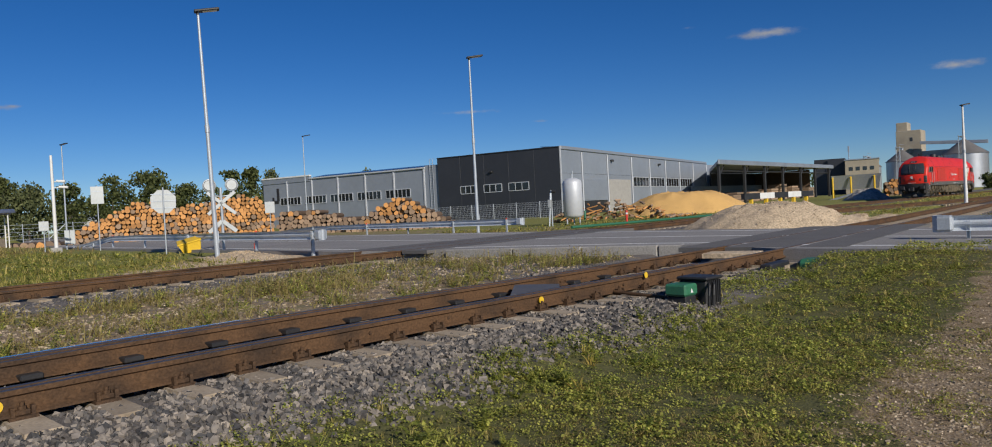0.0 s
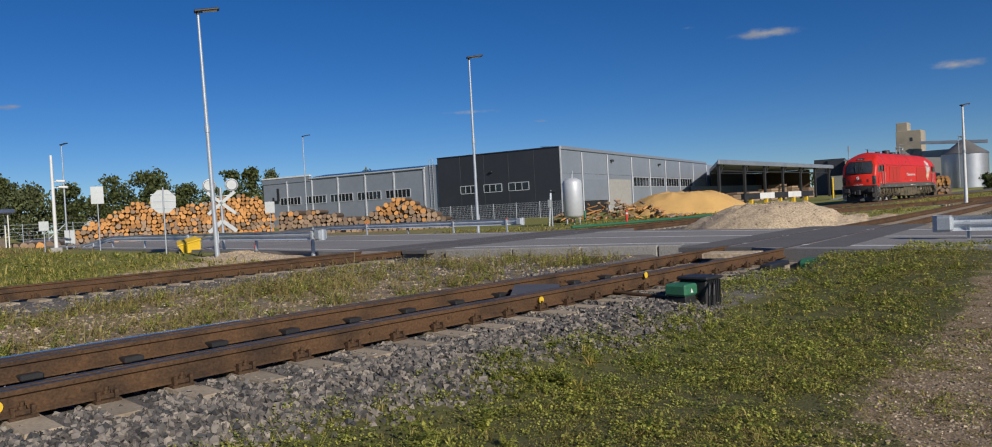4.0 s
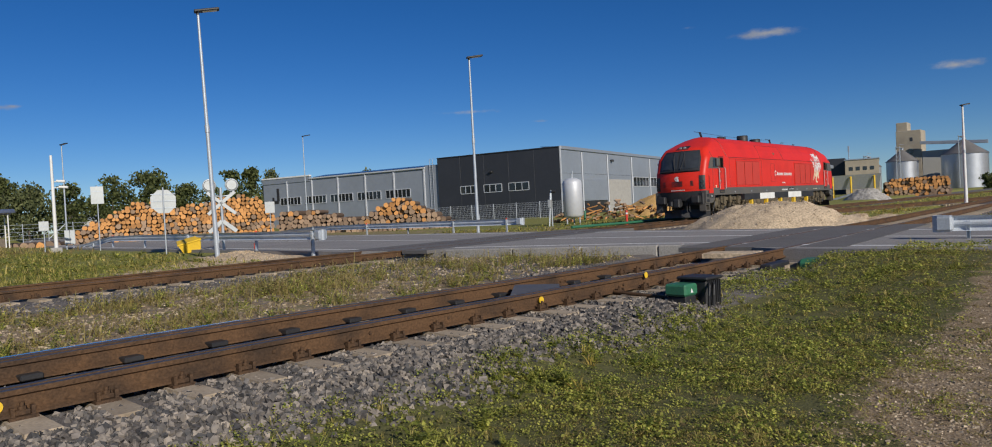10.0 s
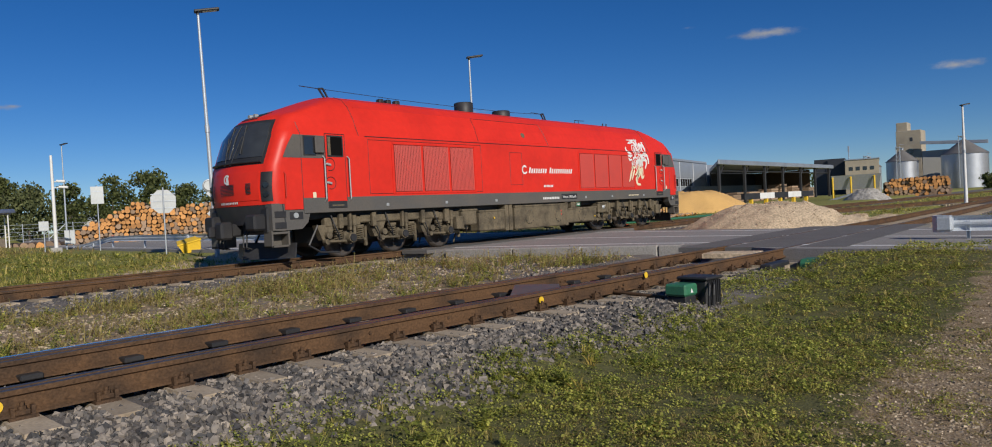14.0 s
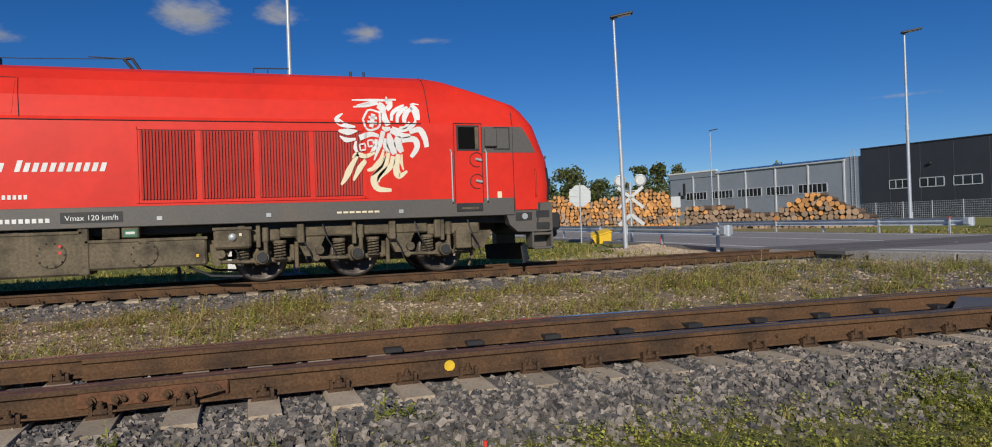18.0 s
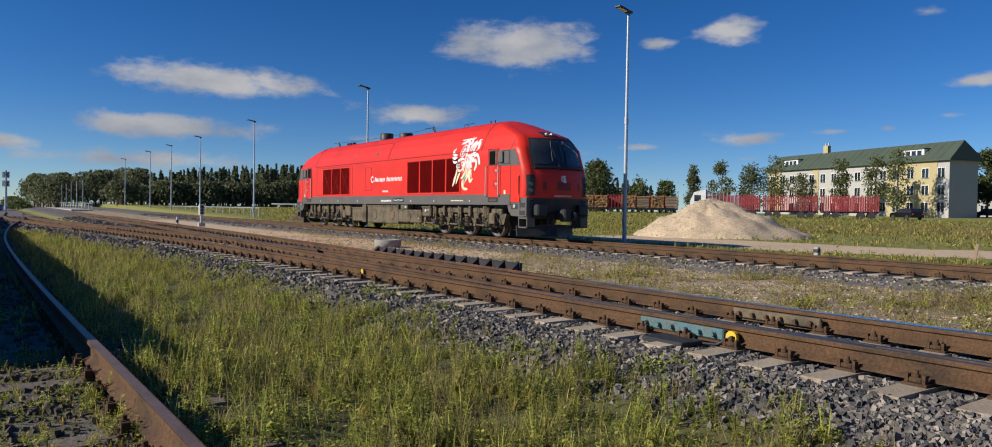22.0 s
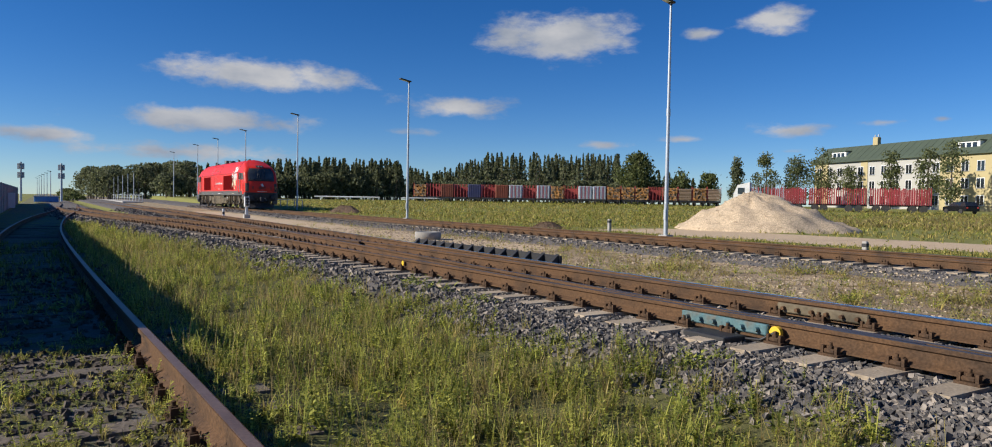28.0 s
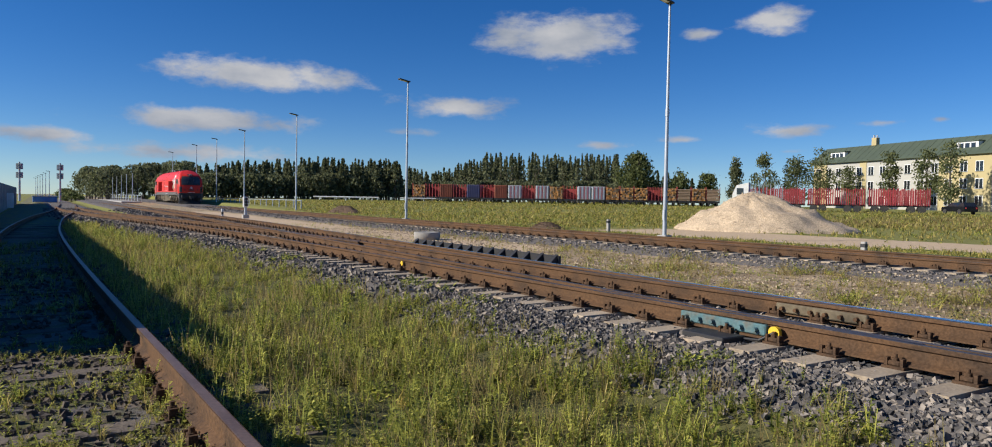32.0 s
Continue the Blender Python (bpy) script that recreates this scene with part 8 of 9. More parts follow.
    b = thing("blue_shed", "low blue station shed", "shed", m=pose(-124, 1.1, 0.1))
    part("wall", Mesh().cbox(-2, 2, -1.5, 1.5, 0, 0.75, 0.05), M["bluep"], b)
    part("roof", Mesh().cbox(-2.1, 2.1, -1.6, 1.6, 0.75, 0.85, 0.03), M["tin"], b)
    for k in range(6):
        xx = -150 - k * 14
        lamp_post(xx, 2.0 - k * 0.4, 5.2, 0, head=0.5)
    g = thing("white_barrier_rail", "long low white barrier rail at the wood's edge", "guard rail")
    for x0, y0, x1, y1 in ((-128, 42, -122, 52), (-126, 58, -122, 66)):
        part("rail", Mesh().wire([(x0, y0, 1.6), (x1, y1, 1.6)], 0.14, 6), M["white"], g)
        for q in (0.1, 0.5, 0.9):
            part("post", Mesh().tube((x0 + (x1 - x0) * q, y0 + (y1 - y0) * q, 0.4), (x0 + (x1 - x0) * q, y0 + (y1 - y0) * q, 1.6), 0.1, 0.1, 6), M["white"], g)
    b = Mesh()
    fence = thing("pipe_fence", "grey pipe fence beside the main track", "fence")
    for k in range(16):
        x = -72 - k * 2.6
        part("post", Mesh().tube((x, 22.4, 0), (x, 22.4, 1.1), 0.05, 0.05, 6), M["zinc"], fence)
        part("bar", Mesh().wire([(x, 22.4, 1.05), (x - 2.6, 22.4, 1.05)], 0.04, 5), M["zinc"], fence)


def wagons():
    """Timber trailers and boxes standing in a long row, end on."""
    rs = np.random.default_rng(9)
    a, b = Vector((-126.5, 61.0, 0)), Vector((-91.5, 106.0, 0))
    kinds = "lscsbscwswlswwlllslplp"
    n = len(kinds)
    for k, c in enumerate(kinds):
        p = a.lerp(b, (k + 0.5) / n)
        z = gz(p.x, p.y)
        w = 2.4
        lab = {"l": "timber wagon loaded with log ends", "s": "empty wagon with dark red stakes", "c": "rusty red freight box wagon", "b": "dull blue freight box wagon", "w": "white and red striped wagon", "p": "wagon loaded with stacked pale planks"}[c]
        t = thing("freight_wagon", lab, "wagon", "wagons in the far row", pose(p.x, p.y, z, 0, 0, math.degrees(math.atan2(b.y - a.y, b.x - a.x))))
        part("underframe", Mesh().cbox(-w / 2, w / 2, -1.0, 6.0, 0.6, 0.95, 0.04), M["black"], t)
        for x in (-0.75, 0.75):
            for y in (-0.6, 0.5):
                part("wheel", Mesh().tube((x - 0.12, y, 0.45), (x + 0.12, y, 0.45), 0.45, 0.45, 14), M["tyre"], t)
        if c in "cbw":
            m_ = {"c": "cred", "b": "wblue", "w": "panell"}[c]
            part("box_body", Mesh().cbox(-w / 2, w / 2, -1.0, 6.0, 0.95, 3.35, 0.03), M[m_], t)
            for i in range(7):
                x = -w / 2 + 0.2 + i * (w - 0.4) / 6
                part("rib", Mesh().box(x - 0.05, x + 0.05, -1.07, -0.99, 1.0, 3.3), M["wred" if c == "w" and i % 2 else m_], t)
        elif c == "s":
            for x in (-w / 2 + 0.05, -w / 4, 0, w / 4, w / 2 - 0.05):
                for y in (-0.9, 1.5):
                    part("stake", Mesh().cbox(x - 0.06, x + 0.06, y - 0.06, y + 0.06, 0.95, 3.4, 0.01), M["wred"], t, "dark red stake")
            part("headboard", Mesh().cbox(-w / 2, w / 2, 2.6, 2.7, 0.95, 2.9, 0.02), M["wred"], t)
        else:
            for x in (-w / 2, w / 2):
                part("stake", Mesh().cbox(x - 0.05, x + 0.05, -0.9, -0.78, 0.95, 3.5, 0.01), M["wred"], t)
            if c == "l":
                for i in range(9):
                    for j in range(8):
                        r = rs.uniform(0.12, 0.17)
                        if rs.uniform() < 0.95:
                            part("log", LOGS[1 if rs.uniform() < 0.35 else 0][int(rs.integers(7))], None, t, m=pose(-1.02 + i * 0.255, -1.0 + rs.uniform(-0.15, 0.1), 1.12 + j * 0.28, 0, rs.uniform(0, 360), 0) @ Matrix.Diagonal((r, 1, r, 1)))
            else:
                for j in range(8):
                    part("plank_layer", Mesh().cbox(-1.1, 1.1, -1.0, 4, 1.0 + j * 0.27, 1.2 + j * 0.27, 0.02), M["oldwood"], t)
    # stake trailers seen from the side
    a, b = Vector((-69.0, 86.5, 0)), Vector((-50.0, 98.5, 0))
    ang = math.degrees(math.atan2(b.y - a.y, b.x - a.x))
    for k in range(3):
        p = a.lerp(b, k / 3)
        t = thing("timber_trailer", "empty timber trailer with tall red stakes", "trailer", "timber trailers", pose(p.x, p.y, gz(p.x, p.y) - 0.05, 0, 0, ang))
        L = 7.2
        part("chassis", Mesh().cbox(0, L, -0.5, 0.5, 0.85, 1.1, 0.03), M["black"], t)
        for i in range(26):
            x = 0.15 + i * (L - 0.3) / 25
            for y in (-1.1, 1.1):
                part("stake", Mesh().cbox(x - 0.06, x + 0.06, y - 0.05, y + 0.05, 1.0, 3.0 + rs.uniform(0, 0.35), 0.01), M["stakered"], t, "upright red stake")
            if i % 2 == 0:
                part("bolster", Mesh().cbox(x - 0.07, x + 0.07, -1.15, 1.15, 1.0, 1.12, 0.01), M["wred"], t)
        for x in (0.8, 1.9, 5.0, 6.2):
            for y in (-0.95, 0.95):
                part("wheel", Mesh().tube((x, y - 0.15, 0.5), (x, y + 0.15, 0.5), 0.5, 0.5, 16), M["tyre"], t)
    t = thing("truck", "white timber truck cab in the lot", "truck", m=pose(-71.0, 85.2, gz(-71, 85), 0, 0, ang))
    b_ = Mesh().add([(0, -1.2, 0.9), (2.2, -1.2, 0.9), (2.2, 1.2, 0.9), (0, 1.2, 0.9), (0.55, -1.15, 3.5), (2.2, -1.2, 3.9), (2.2, 1.2, 3.9), (0.55, 1.15, 3.5), (0.0, -1.2, 2.2), (0.0, 1.2, 2.2)],
                    [(3, 2, 1, 0), (0, 1, 5, 4, 8), (1, 2, 6, 5), (2, 3, 9, 7, 6), (3, 0, 8, 9), (8, 4, 7, 9), (4, 5, 6, 7)])
    part("cab", b_, M["white"], t)
    part("windscreen", Mesh().add([(0.03, -1.05, 2.3), (0.5, -1.02, 3.3), (0.5, 1.02, 3.3), (0.03, 1.05, 2.3)], [(0, 1, 2, 3)]), M["glass"], t)
    part("side_window", Mesh().box(0.6, 1.5, -1.215, -1.2, 2.2, 3.1), M["glass"], t)
    part("chassis", Mesh().cbox(0, 7, -0.6, 0.6, 0.7, 0.95, 0.03), M["black"], t)
    for x in (0.9, 4.6, 5.8):
        part("wheel", Mesh().tube((x, -1.2, 0.5), (x, -0.8, 0.5), 0.5, 0.5, 16), M["tyre"], t)
    for i in range(9):
        part("stake", Mesh().cbox(2.6 + i * 0.5, 2.7 + i * 0.5, -1.15, -1.05, 0.95, 3.6, 0.01), M["panelg"], t)


def car(x, y, turn, paint, label, est=False):
    t = thing("car", label, "car", "parked cars", pose(x, y, gz(x, y), 0, 0, turn))
    w = 0.88
    low = [(-2.2, 0.35), (-2.2, 0.75), (-2.05, 0.92), (-1.1, 1.0), (2.0, 1.0), (2.2, 0.85), (2.2, 0.35)]
    b = Mesh()
    k = len(low)
    b.add([(u, s * w, z) for s in (-1, 1) for u, z in low], [tuple(range(k)), tuple(range(k, 2 * k))[::-1]] + [(i, k + i, k + (i + 1) % k, (i + 1) % k) for i in range(k)])
    part("body", b, CARP[paint], t)
    top = [(-1.15, 1.0), (-0.45, 1.48), (1.2 if not est else 1.7, 1.5), (1.9 if not est else 2.1, 1.0)]
    g = Mesh()
    g.add([(u, s * (w - 0.06 if z < 1.2 else w - 0.2), z) for s in (-1, 1) for u, z in top], [(0, 1, 2, 3), (7, 6, 5, 4), (0, 4, 5, 1), (2, 6, 7, 3)])
    part("glazing", g, M["glass"], t, "dark car windows")
    part("roof", Mesh().cbox(-0.42, 1.2 if not est else 1.65, -w + 0.18, w - 0.18, 1.47, 1.52, 0.02), CARP[paint], t)
    for u in (-1.4, 1.35):
        for s in (-1, 1):
            wh = part("wheel", Mesh().tube((u, s * w - 0.1, 0.33), (u, s * w + 0.03, 0.33), 0.33, 0.33, 16), M["tyre"], t)
            part("rim", Mesh().tube((u, s * (w + 0.035), 0.33), (u, s * (w + 0.04), 0.33), 0.2, 0.2, 10), M["signback"], wh)
    for s in (-1, 1):
        part("headlight", Mesh().cbox(-2.22, -2.15, s * 0.62 - 0.14, s * 0.62 + 0.14, 0.66, 0.78, 0.02), LAMP, t)
        part("tail_light", Mesh().cbox(2.15, 2.22, s * 0.68 - 0.1, s * 0.68 + 0.1, 0.7, 0.88, 0.02), M["redp"], t)


CARP = {"black": mat("black_car_paint", (0.012, 0.013, 0.016), 0.2, 0.1, 3, 0.05, 1, None, 0.1, 0.0), "silver": mat("silver_car_paint", (0.45, 0.46, 0.48), 0.3, 0.5, 3, 0.05, 1, None, 0.1, 0.0),
        "white": mat("white_car_paint", (0.75, 0.75, 0.75), 0.25, 0, 3, 0.05, 1, None, 0.1, 0.0), "red": mat("red_car_paint", (0.42, 0.02, 0.02), 0.25, 0, 3, 0.05, 1, None, 0.1, 0.0),
        "grey": mat("grey_car_paint", (0.13, 0.14, 0.15), 0.25, 0.3, 3, 0.05, 1, None, 0.1, 0.0)}


def block_house(name, label, p0, p1, depth, eave, ridge, wall, rows, cols, hip=0.0, bands=(), dormers=()):
    """A long house with its front from p0 to p1, windows in rows, a pitched roof."""
    a, b = Vector((*p0, 0)), Vector((*p1, 0))
    L = (b - a).length
    z0 = min(gz(*p0), gz(*p1)) - 0.2
    t = thing(name, label, "building", m=pose(a.x, a.y, z0, 0, 0, math.degrees(math.atan2(b.y - a.y, b.x - a.x))))
    eave, ridge = eave - z0, ridge - z0
    part("wall", Mesh().box(0, L, 0, depth, -0.5, eave), M[wall], t)
    for x0, x1 in bands:
        part("wall_band", Mesh().cbox(L * x0, L * x1, -0.1, 0.05, -0.3, eave - 0.02, 0.02), M["yplaster"], t, "pale yellow wall bay")
    o = 0.6
    v = [(-o, -o, eave), (L + o, -o, eave), (L + o, depth + o, eave), (-o, depth + o, eave), (hip, depth / 2, ridge), (L - hip, depth / 2, ridge)]
    if hip < 0.5:
        part("gable", Mesh().add([(0, 0, eave), (0, depth, eave), (0, depth / 2, ridge - 0.1), (L, 0, eave), (L, depth, eave), (L, depth / 2, ridge - 0.1)], [(0, 2, 1), (3, 4, 5)]), M[wall], t)
    part("roof", Mesh().add(v + [(x, y, z - 0.18) for x, y, z in v], [(0, 1, 5, 4), (2, 3, 4, 5), (0, 4, 3), (1, 2, 5), (6, 9, 10), (7, 11, 8), (0, 6, 7, 1), (1, 7, 8, 2), (2, 8, 9, 3), (3, 9, 6, 0)]), M["roofg"], t, "dark green pitched roof")
    sl = (ridge - eave) / (depth / 2 + o)
    seams = int(L / 1.5)
    for k in range(1, seams):
        x = L * k / seams
        part("roof_seam", Mesh().tube((x, -o, eave + 0.02), (x, depth / 2, ridge + 0.02 - 0.0), 0.03, 0.03, 4), M["roofg"], t)
    for r in range(rows):
        zc = 1.9 + r * (eave - 1.2) / rows
        for c in range(cols):
            x = L * (c + 0.5) / cols
            inb = any(L * q0 - 0.2 < x < L * q1 + 0.2 for q0, q1 in bands)
            y = -0.12 if inb else -0.02
            wn = part("window", Mesh().box(x - 0.72, x + 0.72, y - 0.03, y + 0.02, zc - 0.85, zc + 0.85), M["white"], t, "white window frame")
            for s in (-1, 1):
                part("pane", Mesh().box(x + s * 0.33 - 0.28, x + s * 0.33 + 0.28, y - 0.045, y - 0.03, zc - 0.75, zc + 0.75), M["glass"], wn)
            part("sill", Mesh().box(x - 0.7, x + 0.7, y - 0.12, y, zc - 0.82, zc - 0.76), M["panelg"], wn)
    for q in dormers:
        x = L * q
        d = part("dormer", Mesh().cbox(x - 2.0, x + 2.0, 0.6, 4.0, eave + 0.7, eave + 2.0, 0.03), M["white"], t, "white roof dormer")
        for k in (-1.1, 0, 1.1):
            part("dormer_window", Mesh().box(x + k - 0.4, x + k + 0.4, 0.57, 0.6, eave + 0.95, eave + 1.75), M["glass"], d)
        part("dormer_roof", Mesh().cbox(x - 2.2, x + 2.2, 0.4, 4.6, eave + 2.0, eave + 2.15, 0.02), M["roofg"], d)
    return t, L


def far_middle():
    t, L = block_house("apartment_building", "long white and yellow apartment building with green roof", (-93, 136.3), (-52.5, 123.9), 6, 10.2, 13.3, "plaster", 3, 15, 0.0,
                       ((0.0, 0.09), (0.30, 0.34), (0.72, 0.95)), (0.14, 0.83))
    part("chimney", Mesh().cbox(L * 0.31 - 0.6, L * 0.31 + 0.6, 2.6, 3.4, 12.4, 13.9, 0.03), M["yplaster"], t)
    for k in (-0.4, 0.4):
        part("chimney_pot", Mesh().tube((L * 0.31 + k, 3.0, 13.9), (L * 0.31 + k, 3.0, 14.4), 0.15, 0.15, 8), M["tin"], t)
    block_house("apartment_building", "cream building with green hipped roof behind trees", (8.7, 190.5), (55.2, 182.3), 14, 13.2, 17.8, "yplaster", 4, 16, 7.0, (), (0.33, 0.4, 0.47, 0.85))
    block_house("garage_row", "long low shed with green sheet roof", (-60, 163), (-25, 172), 9, 3.7, 5.4, "panelg", 1, 12)
    t, L = block_house("shop_building", "white shop building with dark blue roof", (-31, 181), (-12, 186), 9, 4.6, 6.0, "plaster", 1, 6)
    part("sign_band", Mesh().cbox(L * 0.45, L * 0.75, -0.2, -0.05, 1.6, 2.4, 0.02), M["redp"], t, "plain red sign band")
    block_house("low_white_building", "low white building behind the trees", (-78, 170), (-52, 176), 8, 5.4, 5.9, "plaster", 1, 10)
    for i, (x, y, c, lab, a, e) in enumerate(((-69.5, 131, "black", "black estate car in the lot", 8, True), (-64.8, 134, "black", "black saloon car in the lot", 10, False), (-60.3, 137, "grey", "dark grey hatchback in the lot", 75, True),
                                              (-56.8, 138, "silver", "silver hatchback in the lot", 20, False), (-53.2, 140, "black", "black low car in the lot", 15, False), (-48.0, 141, "grey", "grey estate car in the lot", 80, True),
                                              (-43.8, 142, "white", "white van-like car in the lot", 5, True), (-40.8, 142.5, "red", "red hatchback in the lot", 82, True), (-32.6, 145.5, "silver", "silver estate car in the lot", 78, True),
                                              (-29.4, 146.6, "white", "white estate car in the lot", 25, True), (-25.6, 147.5, "black", "black saloon car in the lot", 12, False), (-20.5, 147.8, "black", "black estate car by the trees", 4, True),
                                              (-46.8, 98.6, "black", "black off-road car by the meadow", -30, True))):
        car(x, y, a, c, lab, e)
    for i, (x, y, h, r, k, n, s, st) in enumerate((
            (12.6, 139.7, 11.4, 3.6, "leaf", 2600, "round", 0.2), (17.2, 139, 12.2, 4.6, "leaf", 3600, "round", 0.15), (21.2, 138.4, 13.6, 4.0, "leaf", 2600, "tall", 0.15), (28.6, 137, 12.4, 5.4, "leaf", 3800, "round", 0.15),
            (35.5, 135.5, 12.0, 5.2, "leaf", 3600, "round", 0.15), (39.6, 134.4, 9.6, 3.2, "leaf", 1800, "round", 0.15),
            (-64.2, 135.5, 9.6, 2.6, "birch", 1200, "round", 0.2), (-58.5, 141, 11.3, 3.2, "leaf", 1800, "tall", 0.3), (-54, 142, 11.5, 3.4, "leaf", 1800, "round", 0.3), (-50.0, 143, 10.5, 3.6, "leaf", 1800, "round", 0.3),
            (-43.5, 147, 7.6, 2.2, "leaf", 1000, "round", 0.25), (-36.9, 149, 11.0, 4.0, "birch", 1600, "round", 0.12), (-27.9, 144.4, 11.6, 5.0, "birch", 3200, "round", 0.1),
            (-17.3, 149, 12.8, 4.6, "leaf", 2200, "round", 0.35), (-11.3, 150, 14.4, 5.2, "leaf", 2800, "round", 0.25), (-5.0, 151, 12.0, 4.6, "leaf", 2600, "round", 0.1), (1.0, 150, 14.2, 5.4, "leaf", 2800, "round", 0.12),
            (-84, 125.0, 11.2, 3.0, "birch", 900, "round", 0.15), (-76.5, 122, 7.8, 2.2, "birch", 650, "round", 0.2), (-68.0, 120, 9.8, 1.9, "birch", 800, "tall", 0.15), (-61.0, 118, 9.8, 2.5, "birch", 750, "round", 0.2), (-57.0, 117, 10.6, 2.6, "birch", 850, "round", 0.15),
            (-95.8, 115.5, 9.6, 2.4, "pine", 1500, "cone", 0.03), (-91.3, 118.5, 10.2, 2.8, "birch", 1400, "round", 0.15), (-87.3, 122.5, 10.2, 3.2, "birch", 1500, "round", 0.15), (-109.9, 102.5, 10.4, 4.6, "leaf", 2600, "round", 0.05),
            (-103.5, 108.5, 6.8, 2.4, "leaf", 1100, "round", 0.1), (-99.5, 112, 6.2, 2.4, "leaf", 1000, "round", 0.1))):
        tree(x, y, h, r, k, 200 + i, stem=st, leaves=int(n * 1.8), shape=s, clumps=34, size=0.48 if k == "leaf" else 0.34)
    hedge = thing("hedge", "dense green hedge at the meadow's edge", "hedge", m=pose(-4.6, 118, gz(-4.6, 118)))
    rs = np.random.default_rng(71)
    part("foliage", crown_mesh(rs, [(-4.2 + i * 1.15, rs.uniform(-0.5, 0.5), 0.9 + 0.4 * math.sin(i), 1.1, 1.2, 1.1) for i in range(9)], 2600, 0.36, M["leaf"]), None, hedge)
    # mesh fence before the cream building
    f = thing("yard_fence", "grey mesh fence with diagonal braces", "fence")
    for k in range(16):
        x = -2 + k * 2.7
        part("post", Mesh().tube((x, 96, 0.2), (x, 96, 2.5), 0.05, 0.05, 6), M["zinc"], f)
        b = Mesh()
        for i in range(5):
            b.tube((x, 96, 0.7 + i * 0.42), (x + 2.7, 96, 0.7 + i * 0.42), 0.02, 0.02, 4, False)
        if k % 3 == 1:
            b.tube((x, 96, 0.6), (x + 2.0, 96, 2.4), 0.05, 0.05, 5)
        part("wire_panel", b, M["zinc"], f)
    y_ = thing("pipe_arch", "yellow steel pipe arch beside the road", "barrier", m=pose(8.2, 56, gz(8, 56)))
    part("arch", Mesh().wire([(-0.9, 0, -0.2), (-0.9, 0, 0.55), (-0.75, 0, 0.68), (0.75, 0, 0.68), (0.9, 0, 0.55), (0.9, 0, -0.2)], 0.08, 8), M["yellow"], y_)
    # woods
    rs = np.random.default_rng(33)
    spots = []

    def band(px0, py0, px1, py1, h0, h1, n, deep, pointed, r=2.6):
        for i in range(n):
            q = rs.uniform()
            d = rs.uniform(0, 1)
            x, y = px0 + (px1 - px0) * q, py0 + (py1 - py0) * q
            k = 1 + d * deep / math.hypot(x, y)
            spots.append((x * k, y * k, (h0 + (h1 - h0) * q) * k * rs.uniform(0.82, 1.08), r * rs.uniform(0.8, 1.3), pointed))

    band(-172, 8.5, -166, 30, 6.2, 7.3, 60, 25, False, 3.4)
    band(-148, 26, -143, 46, 6.0, 7.8, 100, 35, True, 2.2)
    band(-143, 46, -136.5, 63, 7.8, 7.8, 95, 35, True, 2.2)
    band(-146, 20, -140, 58, 4.0, 5.2, 60, 4, False, 2.8)
    conifer_wood("mixed_wood", spots, 5, M["pine"], "dark green wood of pines and broadleaf trees", 330, 0.52)
    spots.clear()
    band(-150, 77, -141, 86, 6.4, 9.8, 50, 30, True, 2.1)
    band(-141, 86, -126, 112, 10.4, 10.6, 130, 35, True, 2.2)
    band(-139, 66, -118, 116, 4.0, 5.0, 70, 6, False, 2.6)
    band(-126, 112, -112, 124, 8, 5.8, 22, 30, True, 2.4)
    band(-178, 84, -150, 76, 8.5, 6.8, 24, 30, True, 2.5)
    conifer_wood("pine_wood", spots, 6, M["pine"], "dense dark pine wood behind the wagons", 330, 0.52)
    spots.clear()
    band(-205, 6, -150, 5.4, 2.6, 1.4, 16, 10, False, 2.2)
    band(-168, 22, -150, 34, 3.4, 3.6, 16, 3, False, 2.5)
    conifer_wood("bushes", spots, 7, M["leaf"], "light green bushes at the wood's edge", 200, 0.5)
    spots.clear()
    for i in range(60):
        a = radians(rs.uniform(-30, 75))
        d = rs.uniform(260, 330)
        spots.append((d * math.sin(a), d * math.cos(a), rs.uniform(7, 11), rs.uniform(4, 6), False))
    conifer_wood("far_trees", spots, 8, M["leaf"], "far line of trees on the horizon", 150, 1.1)


turnout()
west_things()
wagons()
far_middle()
w_ = thing("marker_peg", "short red plastic peg in the ballast", "peg", m=pose(1.38, 4.23, gz(1.38, 4.23)))
part("peg", Mesh().tube((0, 0, -0.1), (0, 0, 0.1), 0.018, 0.014, 8), M["redp"], w_)
heap("gravel_patch", "flat patch of pale gravel by the guard rail", "gravel heap", (13.7, 22.6), (3.6, 1.2), 82, 0.24, "sand", 31, 0.07)


